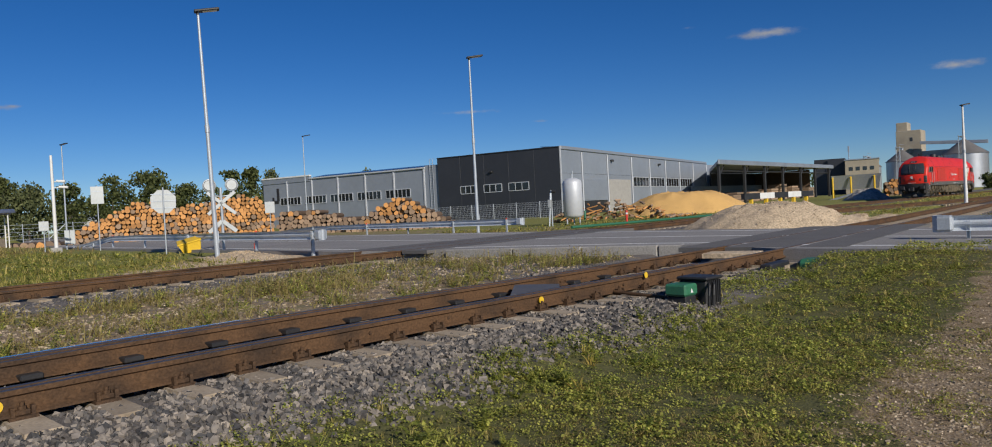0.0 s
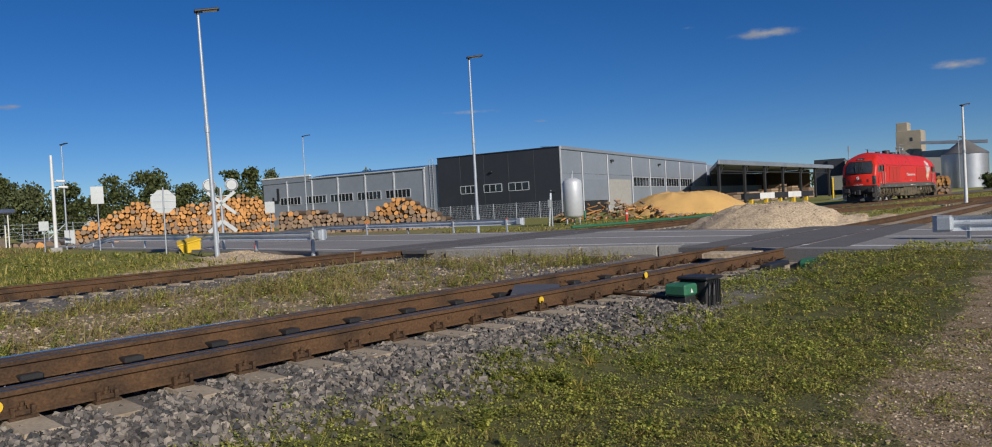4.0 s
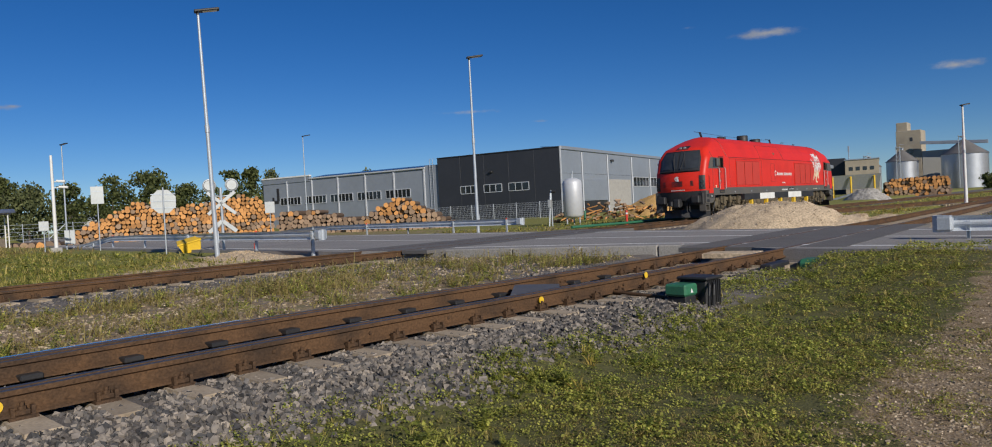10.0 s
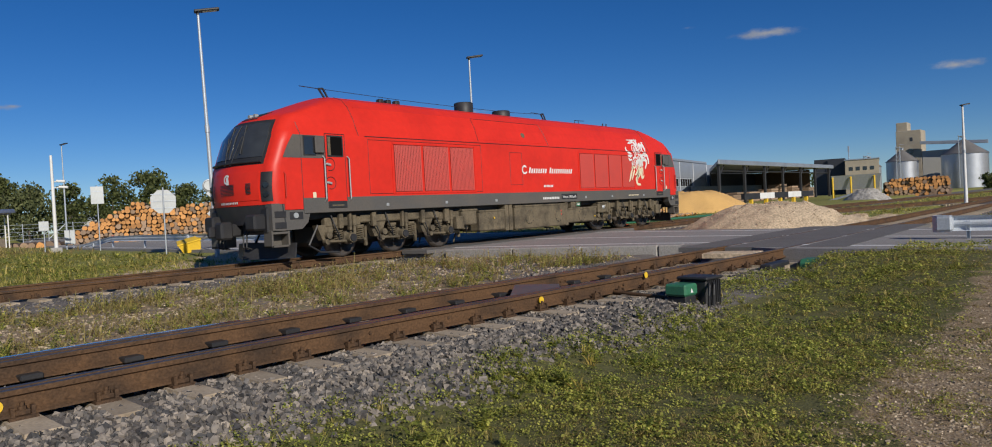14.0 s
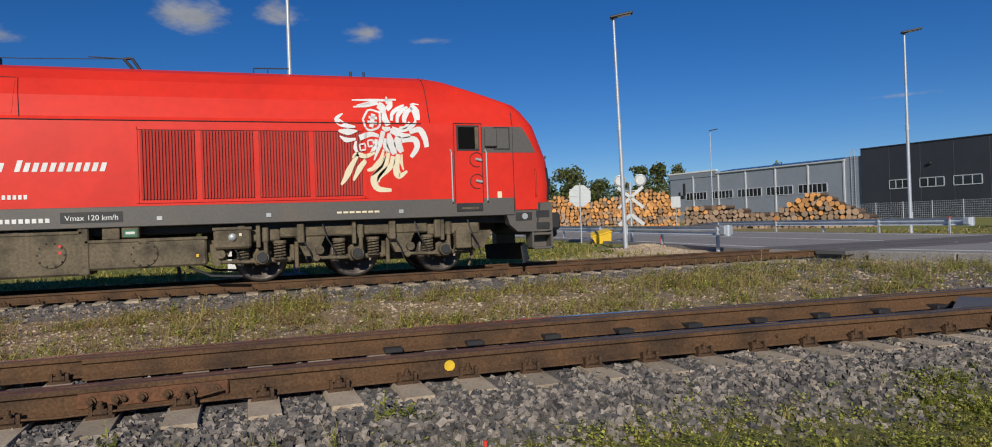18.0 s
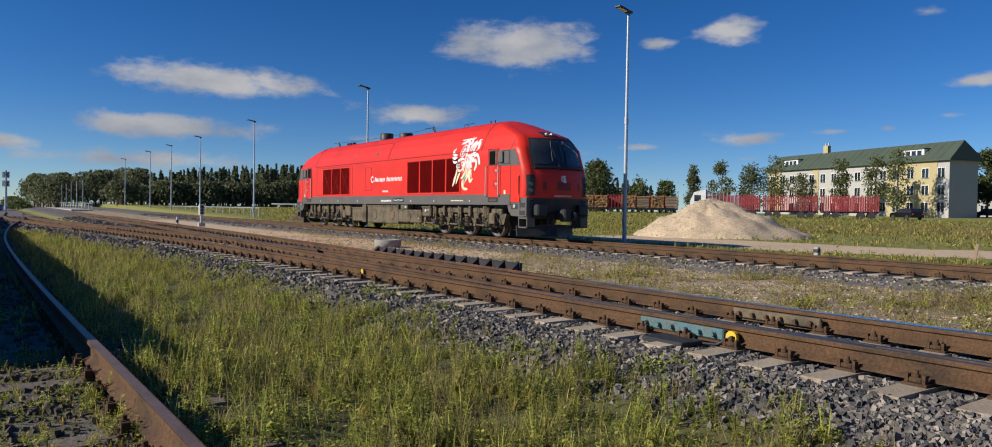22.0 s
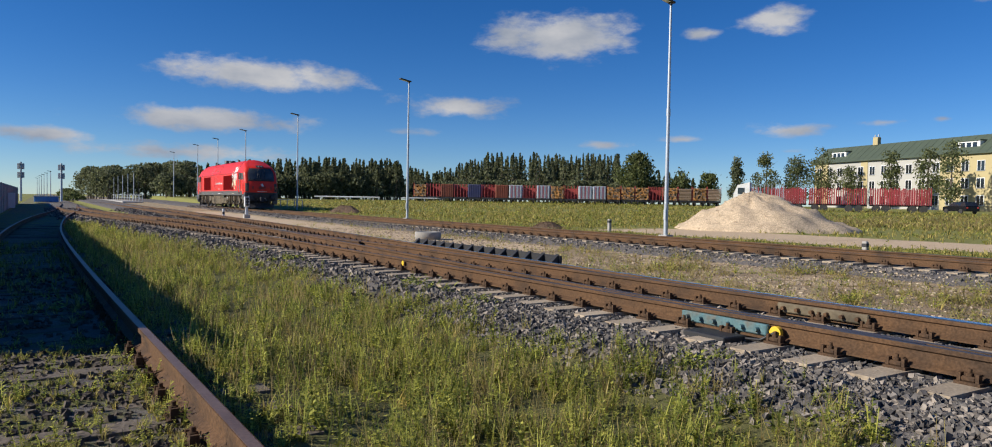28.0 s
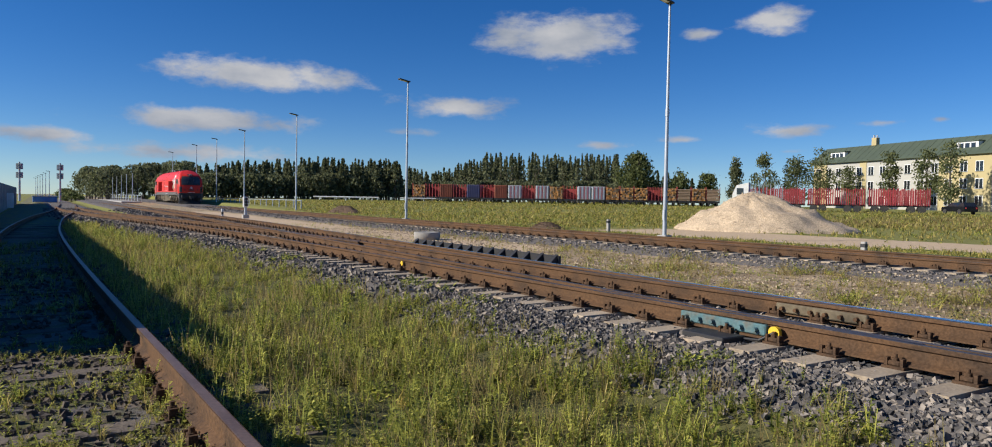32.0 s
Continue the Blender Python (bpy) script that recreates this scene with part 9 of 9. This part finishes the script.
# ---- ballast stones, pebbles and plants ----
def strew(name, label, category, template, material, regions, seed, keep=None, sink=0.0, lie=6.3, grow=False):
    """Stones or plants over stretches of ground: (x0, x1, y0, y1, count per m2, least and most size)."""
    rs = np.random.default_rng(seed)
    P, T = [], []
    for x0, x1, y0, y1, per, s0, s1 in regions:
        n = int(per * (x1 - x0) * (y1 - y0))
        xy = np.stack([rs.uniform(x0, x1, n), rs.uniform(y0, y1, n)], 1)
        size = s0 + (s1 - s0) * rs.uniform(0, 1, n) ** 1.6
        if keep is not None:
            w = np.array([keep(a, b) for a, b in xy])
            ok = rs.uniform(0, 1, n) < w
            xy, size, w = xy[ok], size[ok], w[ok]
            if grow:
                size = size * (0.6 + 0.4 * np.clip(w, 0, 1))
        z = np.array([gz(a, b) for a, b in xy])
        P.append(np.column_stack([xy, z - sink * size]))
        sz = np.stack([size * rs.uniform(0.8, 1.25, len(size)), size * rs.uniform(0.7, 1.1, len(size)), size * rs.uniform(0.6, 1.15, len(size))], 1)
        T.append(turns(rs, len(size), sz, tilt=lie))
    v, f = template
    ob = part(name, scatter(name, v, f, np.concatenate(T), np.concatenate(P), material, ""), None)
    return tagged(ob, label, category, kind="stuff")


def tuft(rs, blades, tall, spread, wide):
    """Bent blades of grass out of one root, each of three crossbars."""
    v, f = [], []
    for _ in range(blades):
        a, r = rs.uniform(0, 6.28), rs.uniform(0, 0.3) * spread
        h, o, w = tall * rs.uniform(0.5, 1.1), spread * rs.uniform(0.25, 1.0), wide * rs.uniform(0.7, 1.2)
        ca, sa = math.cos(a), math.sin(a)
        bx, by = r * math.cos(a + 1), r * math.sin(a + 1)
        k = len(v)
        for q, e, ww in ((0.0, 0.0, 1.0), (0.55, 0.35, 0.85), (1.0, 1.0, 0.12)):
            x, y, z = bx + ca * o * e, by + sa * o * e, h * (q if q < 1 else 0.95)
            v += [(x - sa * w * ww, y + ca * w * ww, z), (x + sa * w * ww, y - ca * w * ww, z)]
        f += [(k, k + 1, k + 3, k + 2), (k + 2, k + 3, k + 5, k + 4)]
    return v, f


def herb(rs, stems, tall, leaves, size, spread=0.25):
    """Leaning stems with small leaves all the way up."""
    v, f = [], []
    for _ in range(stems):
        a, o, h = rs.uniform(0, 6.28), rs.uniform(0.1, 1.0) * spread, tall * rs.uniform(0.55, 1.1)
        bx, by = rs.uniform(-0.3, 0.3) * spread, rs.uniform(-0.3, 0.3) * spread
        tx, ty = bx + math.cos(a) * o, by + math.sin(a) * o
        k = len(v)
        w = 0.05 * size + 0.008
        v += [(bx - w, by, 0), (bx + w, by, 0), (tx + w * 0.4, ty, h), (tx - w * 0.4, ty, h)]
        f += [(k, k + 1, k + 2, k + 3)]
        for j in range(leaves):
            q = (j + 0.7) / leaves
            px, py, pz = bx + (tx - bx) * q, by + (ty - by) * q, h * q
            b, s = rs.uniform(0, 6.28), size * rs.uniform(0.6, 1.2) * (1.15 - 0.6 * q)
            dx, dy, dz = math.cos(b) * s, math.sin(b) * s, s * rs.uniform(-0.1, 0.7)
            k = len(v)
            v += [(px, py, pz), (px + dx * 0.5 - dy * 0.28, py + dy * 0.5 + dx * 0.28, pz + dz * 0.6), (px + dx, py + dy, pz + dz), (px + dx * 0.5 + dy * 0.28, py + dy * 0.5 - dx * 0.28, pz + dz * 0.6)]
            f += [(k, k + 1, k + 2, k + 3)]
    return v, f


def clover(rs, leaves, size):
    """A low mat of small leaves, tilted to all sides."""
    v, f = [], []
    for _ in range(leaves):
        a, r, h = rs.uniform(0, 6.28), math.sqrt(rs.uniform(0, 1)) * 0.8, rs.uniform(0.02, 0.5)
        px, py, b, s = r * math.cos(a), r * math.sin(a), rs.uniform(0, 6.28), size * rs.uniform(0.6, 1.2)
        dx, dy, dz, up = math.cos(b) * s, math.sin(b) * s, s * rs.uniform(-0.2, 0.7), s * rs.uniform(-0.3, 0.3)
        k = len(v)
        v += [(px, py, h), (px + dx * 0.5 - dy * 0.45, py + dy * 0.5 + dx * 0.45, h + dz * 0.6 + up), (px + dx, py + dy, h + dz), (px + dx * 0.5 + dy * 0.45, py + dy * 0.5 - dx * 0.45, h + dz * 0.6 - up)]
        f += [(k, k + 1, k + 2, k + 3)]
    return v, f


def patch(x, y, scale=0.7, seed=0.0):
    return noise.noise((x * scale + seed, y * scale, seed * 1.7))


def off_track(x, y):
    d = abs(y - curve_y(NEAR, x))
    return min(d, abs(y - curve_y(MID, x))) if x < -3 else d


def under_rail(x, y):
    return any(abs(off_track(x, y) - 0.76) < 0.07 for _ in (0,))


def on_ballast(x, y):
    d = off_track(x, y) + 0.25 * patch(x, y, 0.8, 3) + 0.12 * patch(x, y, 3.0, 5)
    if y < curve_y(NEAR, x):
        d += 1.0 * smooth(8.6, 9.8, x)
    if off_track(x, y) < 1.32 and abs((x + 40) % 0.55 - 0.275) > 0.145:
        return 0.06
    return 0.0 if under_rail(x, y) else 1.0 if d < 2.3 else max(0.0, 1.0 - (d - 2.3) * 3)


def on_main(x, y):
    d = abs(y - 16.8) + 0.2 * patch(x, y, 0.8, 3)
    if abs(y - 16.8) < 1.32 and abs((x + 55) % 0.55 - 0.275) > 0.145:
        return 0.05
    return (1.0 if d < 2.25 else max(0.0, 1 - (d - 2.25) * 2)) * (0 if abs(abs(y - 16.8) - 0.76) < 0.07 else 1)


def east_lawn(x, y):
    """Low mat of weeds beside the crossing, thin over the bare soil."""
    d = curve_y(NEAR, x) - y + 0.3 * patch(x, y, 0.8, 3)
    d += 0.9 * smooth(8.6, 9.8, x)
    w = smooth(1.9, 2.4, d)
    if x > 3.2:
        bare = smooth(3.5, 5.5, x) * smooth(2.0, 0.9, y + 0.02 * (x - 6) + 0.6 * patch(x, y, 0.9, 8))
        w *= 1 - 0.93 * bare * (1 if patch(x, y, 1.6, 15) < 0.15 else 0.55)
    return w * (0.72 + 0.55 * patch(x, y, 1.3, 2) + 0.45 * patch(x, y, 4.5, 31))


def west_herbs(x, y):
    d = curve_y(NEAR, x) - y + 0.35 * patch(x, y, 0.8, 3)
    side = y - curve_y(SIDE, x)
    return smooth(1.9, 2.6, d) * smooth(0.75, 1.1, side) * (0.72 + 0.55 * patch(x, y, 0.9, 4) + 0.6 * patch(x, y, 2.6, 41))


def stray(x, y):
    """Single plants that come up between the stones."""
    d = off_track(x, y)
    return 1.0 if d > 1.5 and patch(x, y, 1.1, 9) > 0.28 else 0.0


def mid_weeds(x, y):
    if y < curve_y(NEAR, x) + 2.1 or (x < -3 and y < curve_y(MID, x) + 2.1):
        return 0.0
    lane = 1 - 0.8 * smooth(-14, -22, x) * smooth(1.6, 0.7, abs(y - 11.8))
    return max(0.0, 0.42 + 1.0 * patch(x, y, 0.55, 6) + 1.1 * patch(x, y, 1.9, 51)) * lane * smooth(15.2, 14.2, y) * (1 - 0.5 * smooth(-3, -9, x))


def meadow(x, y):
    lane = 1.0 - 0.97 * dirt_lane(x, y)
    return lane * smooth(19.2, 20.2, y) * (0.6 + 0.6 * patch(x, y, 0.35, 7)) * (0 if x > road_near(y) - 1 else 1)


def far_grass(x, y):
    """Uneven cover that leaves the lane, the tracks and the heaps free."""
    clear = min(abs(y - main_y(x)), abs(y - curve_y(EAST, x)) if x > 28 else 9, abs(y - curve_y(NEAR, x)) if x > 20 else 9)
    heaps = math.hypot((x - 30.5) / 4.4, (y - 11) / 4.6) < 1 or math.hypot(x + 25.7, y - 33.2) < 4.6
    if heaps or x > 20 and (road_near(y) - 0.5 < x < road_far(y) + 1.5):
        return 0.0
    return (1 - 0.97 * dirt_lane(x, y)) * smooth(1.5, 2.2, clear) * max(0.0, 0.62 + 0.8 * patch(x, y, 0.25, 7) + 0.4 * patch(x, y, 1.1, 17))


def siding(x, y):
    s = abs(abs(y - curve_y(SIDE, x)) - 0.76)
    return (0.35 + 0.9 * max(0, patch(x, y, 1.2, 12)) + 0.6 * smooth(0.3, 0.12, s)) * (0 if s < 0.08 else 1)


def plants():
    rs = random.Random(4)
    stone, sharp = (STONE_V, STONE_F), (SHARP_V, STONE_F)
    # stones of the near tracks, the main track and the siding
    strew("ballast", "grey crushed stone ballast round the sleepers", "ballast", sharp, M["stone"],
          [(-9, 11, 3.0, 5.6, 620, 0.028, 0.06), (-9, 13.6, 5.6, 9.0, 180, 0.03, 0.066), (-20, -9, 2.6, 9.4, 125, 0.038, 0.08), (-38, -20, 2.4, 10.4, 55, 0.05, 0.1), (-75, -38, 0.5, 11, 16, 0.08, 0.14), (11, 13.8, 2.6, 5.6, 220, 0.04, 0.08)], 61, on_ballast, -0.1)
    strew("main_ballast", "grey crushed stone ballast of the main track", "ballast", sharp, M["stone"],
          [(-16, 15, 14.2, 19.2, 75, 0.04, 0.08), (-45, -16, 14.2, 19.2, 55, 0.05, 0.085), (-90, -45, 14.2, 19.2, 16, 0.08, 0.13)], 62, on_main, 0.1)
    strew("siding_stones", "old dirty stones between the siding's rails", "ballast", stone, M["oldsleeper"],
          [(-7.5, -1.5, -1.6, 1.2, 420, 0.02, 0.06), (-16, -7.5, -1.8, 1.2, 90, 0.03, 0.08)], 63, lambda x, y: 0.55 + 0.6 * patch(x, y, 1.5, 3), -0.1)
    strew("pebbles", "pale pebbles on trodden sandy soil", "pebbles", stone, M["pebble"],
          [(3.5, 9, -0.5, 3.0, 900, 0.01, 0.034), (9, 15, -1, 3.2, 150, 0.012, 0.035)], 64, lambda x, y: smooth(3.8, 5.5, x) * smooth(1.75, 0.9, y), 0.25)
    strew("dead_straw", "dead straw on the trodden soil", "grass", tuft(rs, 9, 0.25, 1.0, 0.03), M["dry"],
          [(4, 9, -0.5, 2.4, 110, 0.05, 0.14), (9, 15, -1, 2.6, 50, 0.07, 0.16)], 66, lambda x, y: 0.6 + 0.6 * patch(x, y, 1.2, 21), 0.0, 0.4)
    strew("gravel_strip", "pale stones strewn between the tracks", "gravel", stone, M["pebble"],
          [(-14, 15.5, 8.4, 14.8, 110, 0.02, 0.07), (-34, -14, 8.8, 14.6, 70, 0.025, 0.07)], 65, lambda x, y: smooth(2.0, 2.4, off_track(x, y)) * max(0.1, 0.6 - 0.8 * patch(x, y, 0.55, 6)), 0.2)
    # low weeds by the crossing
    strew("low_weeds", "low mat of green knotweed and clover", "weeds", clover(rs, 28, 0.17), M["weed"],
          [(0.8, 8, 0.2, 4.9, 260, 0.06, 0.16), (8, 14, -0.5, 4.8, 120, 0.09, 0.2), (14, 17.5, -1, 2.8, 50, 0.12, 0.24)], 71, east_lawn, 0.05, 0.5, True)
    strew("lawn_grass", "short green and yellowing grass", "grass", tuft(rs, 11, 0.9, 0.75, 0.035), M["grass"],
          [(0.8, 8, 0.2, 4.9, 60, 0.05, 0.12), (8, 14, -0.5, 4.2, 40, 0.08, 0.15), (14, 17.5, -1, 2.8, 40, 0.1, 0.18)], 72, east_lawn, 0.02, 0.4, True)
    strew("trodden_mat", "fine browned mat of trodden knotweed", "weeds", clover(rs, 30, 0.10), M["mat"],
          [(2.5, 8, 0.2, 4.4, 190, 0.07, 0.14), (8, 14, -0.5, 4.0, 70, 0.10, 0.2)], 87, lambda x, y: east_lawn(x, y) * smooth(2.6, 3.6, curve_y(NEAR, x) - y), 0.03, 0.5, True)
    # taller herbs by the siding
    strew("tall_weeds", "leafy green weeds beside the siding", "weeds", herb(rs, 4, 0.95, 11, 0.17, 0.5), M["weed"],
          [(-9, 0.8, 0.9, 4.9, 125, 0.09, 0.38), (-20, -9, 0.9, 4.6, 65, 0.12, 0.36), (-40, -20, 0.9, 4.2, 30, 0.2, 0.42)], 73, west_herbs, 0.03, 0.45, True)
    strew("meadow_grass", "tall uneven grass beside the siding", "grass", tuft(rs, 13, 1.0, 0.5, 0.018), M["grass"],
          [(-9, 0.8, 0.9, 4.9, 17, 0.10, 0.28), (-20, -9, 0.9, 4.6, 12, 0.12, 0.3), (-40, -20, 0.9, 4.2, 12, 0.2, 0.4)], 74, west_herbs, 0.02, 0.4, True)
    strew("seed_stalks", "brown seed stalks among the weeds", "weeds", herb(rs, 4, 1.0, 6, 0.10, 0.45), M["dry"],
          [(-9, 0.8, 0.9, 4.7, 60, 0.15, 0.38), (-24, -9, 0.9, 4.4, 20, 0.2, 0.45)], 75, west_herbs, 0.02, 0.45, True)
    strew("ballast_weeds", "single weeds between the ballast stones", "weeds", herb(rs, 5, 0.8, 8, 0.26, 0.6), M["weed"],
          [(-9, 12, 3.2, 5.2, 40, 0.08, 0.24), (-20, -9, 3.2, 5.0, 20, 0.1, 0.28)], 76, stray, 0.03, 0.4)
    strew("ballast_clumps", "bushy green clumps at the ballast's foot", "weeds", herb(rs, 9, 0.8, 9, 0.24, 0.8), M["weed"],
          [(2.2, 7.5, 2.9, 4.3, 26, 0.12, 0.26)], 88, lambda x, y: 1.0 if patch(x, y, 1.5, 61) > 0.12 else 0.0, 0.03, 0.35)
    strew("straw_tuft", "bright yellow straw tufts among the weeds", "grass", tuft(rs, 22, 0.9, 0.8, 0.02), M["straw"],
          [(2.4, 7, 2.6, 4.0, 0.7, 0.18, 0.26), (-6, 1, 1.2, 3.6, 0.5, 0.15, 0.3)], 89, None, 0.02, 0.3)
    # the dry strip between the tracks
    strew("dry_weeds", "dry yellow weeds on the gravel strip", "weeds", herb(rs, 3, 0.9, 4, 0.24, 0.7), M["dry"],
          [(-14, 15.5, 8.4, 15.2, 70, 0.08, 0.42), (-40, -14, 8.8, 15.0, 30, 0.12, 0.4)], 77, mid_weeds, 0.02, 0.45, True)
    strew("strip_weeds", "green weeds on the gravel strip", "weeds", herb(rs, 3, 0.8, 5, 0.28, 0.7), M["weed"],
          [(-14, 15.5, 8.4, 15.2, 40, 0.08, 0.34), (-40, -14, 8.8, 15.0, 18, 0.12, 0.34)], 78, mid_weeds, 0.02, 0.45, True)
    strew("strip_grass", "thin grass on the gravel strip", "grass", tuft(rs, 8, 0.9, 0.55, 0.028), M["grass"],
          [(-14, 15.5, 8.4, 15.2, 16, 0.08, 0.2), (-40, -14, 8.8, 15.0, 10, 0.12, 0.26)], 79, mid_weeds, 0.02, 0.45, True)
    # beyond the main track
    strew("verge_grass", "rough grass beyond the main track", "grass", tuft(rs, 5, 0.9, 0.7, 0.05), M["grass"],
          [(-5, 13.5, 19.2, 30, 18, 0.06, 0.13), (-45, -4, 19.2, 22.6, 26, 0.12, 0.32), (-30, 13, 19.2, 27, 14, 0.12, 0.36), (-70, -30, 19.2, 27, 5, 0.2, 0.5), (-60, 16, 27, 60, 3, 0.25, 0.55)], 80, meadow, 0.02, 0.4, True)
    strew("verge_weeds", "leafy weeds beyond the main track", "weeds", herb(rs, 2, 0.5, 4, 0.5, 0.9), M["weed"],
          [(-5, 13.5, 19.2, 30, 48, 0.1, 0.22), (-45, -4, 19.2, 22.6, 16, 0.12, 0.34), (-30, 13, 19.2, 27, 8, 0.12, 0.4), (-70, -30, 19.2, 27, 3, 0.2, 0.6), (-60, 16, 27, 60, 1.5, 0.3, 0.65)], 81, meadow, 0.02, 0.4, True)
    # the wide meadow in the west and the verge east of the road
    strew("far_meadow_grass", "rough green and yellow meadow grass", "grass", tuft(rs, 5, 0.8, 0.9, 0.09), M["grass"],
          [(-120, -30, 22.6, 44, 2.6, 0.2, 0.5), (-125, -20, 44, 96, 1.5, 0.25, 0.6), (-20, 10, 60, 95, 2, 0.25, 0.5), (28, 62, 3, 15.2, 5, 0.12, 0.32), (62, 110, 4, 13, 2, 0.2, 0.4), (29, 60, 19, 30, 4, 0.12, 0.3), (4, 15.5, 29, 48, 10, 0.08, 0.2)], 85, far_grass, 0.02, 0.4, True)
    strew("far_meadow_weeds", "leafy weeds scattered through the meadow", "weeds", herb(rs, 2, 0.55, 4, 0.55, 0.9), M["weed"],
          [(-120, -30, 22.6, 44, 1.8, 0.2, 0.55), (-125, -20, 44, 96, 1.1, 0.25, 0.7), (-20, 10, 60, 95, 1.2, 0.25, 0.6), (28, 62, 3, 15.2, 7, 0.12, 0.34), (62, 110, 4, 13, 2, 0.2, 0.45), (29, 60, 19, 30, 5, 0.15, 0.4), (4, 15.5, 29, 48, 16, 0.1, 0.24)], 86, far_grass, 0.02, 0.4, True)
    strew("far_dry_grass", "reddish dry grass in the far meadow", "grass", tuft(rs, 6, 0.9, 0.6, 0.06), M["dry"],
          [(-40, 18, 44, 75, 4, 0.3, 0.7)], 84, lambda x, y: 0.5 + 0.8 * patch(x, y, 0.2, 4), 0.02, 0.4, True)
    # the overgrown siding
    strew("siding_grass", "tufts of grass in the overgrown siding", "grass", tuft(rs, 12, 0.9, 0.6, 0.025), M["grass"],
          [(-8, -1.5, -1.9, 1.2, 130, 0.04, 0.14), (-24, -8, -2.0, 1.2, 30, 0.08, 0.25)], 82, siding, 0.02, 0.4, True)
    strew("siding_weeds", "weeds growing along the siding's rails", "weeds", herb(rs, 4, 0.9, 8, 0.26, 0.5), M["weed"],
          [(-8, -1.5, -1.9, 1.2, 150, 0.05, 0.2), (-24, -8, -2.0, 1.2, 14, 0.08, 0.26)], 83, siding, 0.02, 0.4, True)


M["pebble"] = mat("pale_pebbles", (0.27, 0.20, 0.128), 0.9, 0, 30, 0.25, 6, (0.17, 0.12, 0.075), 0.4, 0.3, isl=0.5, spread=(0.38, 0.31, 0.22))
plants()


LOCO = [(0, 99.7), (1, 95.4), (2, 90.9), (3, 86.2), (5.5, 73.7), (6, 71.0), (7, 65.5), (8, 59.7), (9, 53.4), (10, 46.9), (11, 40.4), (12, 34.0), (13, 27.7),
        (13.5, 24.5), (15.5, 11.7), (16, 8.5), (16.5, 5.25), (17, 2.15), (17.5, -1.1), (18, -4.3), (18.5, -7.5), (19, -10.72), (19.5, -14.1), (20, -17.4),
        (20.5, -20.75), (21, -24.1), (21.5, -27.55), (22, -31.05), (22.5, -34.6), (23, -38.2), (24, -45.5), (25, -53.0), (25.5, -56.85), (27.5, -72.8),
        (28, -76.9), (29, -85.2), (30, -93.7), (31, -102.3), (32, -111.0)]


def loco_x(t):
    """Smooth place of the locomotive's middle along the track."""
    ts, xs = [r[0] for r in LOCO], [r[1] for r in LOCO]
    return sum(float(np.interp(min(32, max(0, t + d)), ts, xs)) for d in (-0.5, -0.25, 0, 0.25, 0.5)) / 5 if 0.5 < t < 31.5 else float(np.interp(t, ts, xs))


def motions():
    n = 64
    walk(loco, [(32 * i / n, pose(loco_x(32 * i / n), main_y(loco_x(32 * i / n)), 0.2, 0, 0, main_turn(loco_x(32 * i / n)))) for i in range(n + 1)])
    k = 400
    for ws, x in wheelsets:
        walk(ws, [(32 * i / k, pose(x, 0, 0.515, 0, math.degrees((loco_x(32 * i / k) - loco_x(0)) / 0.515), 0)) for i in range(k + 1)])


motions()
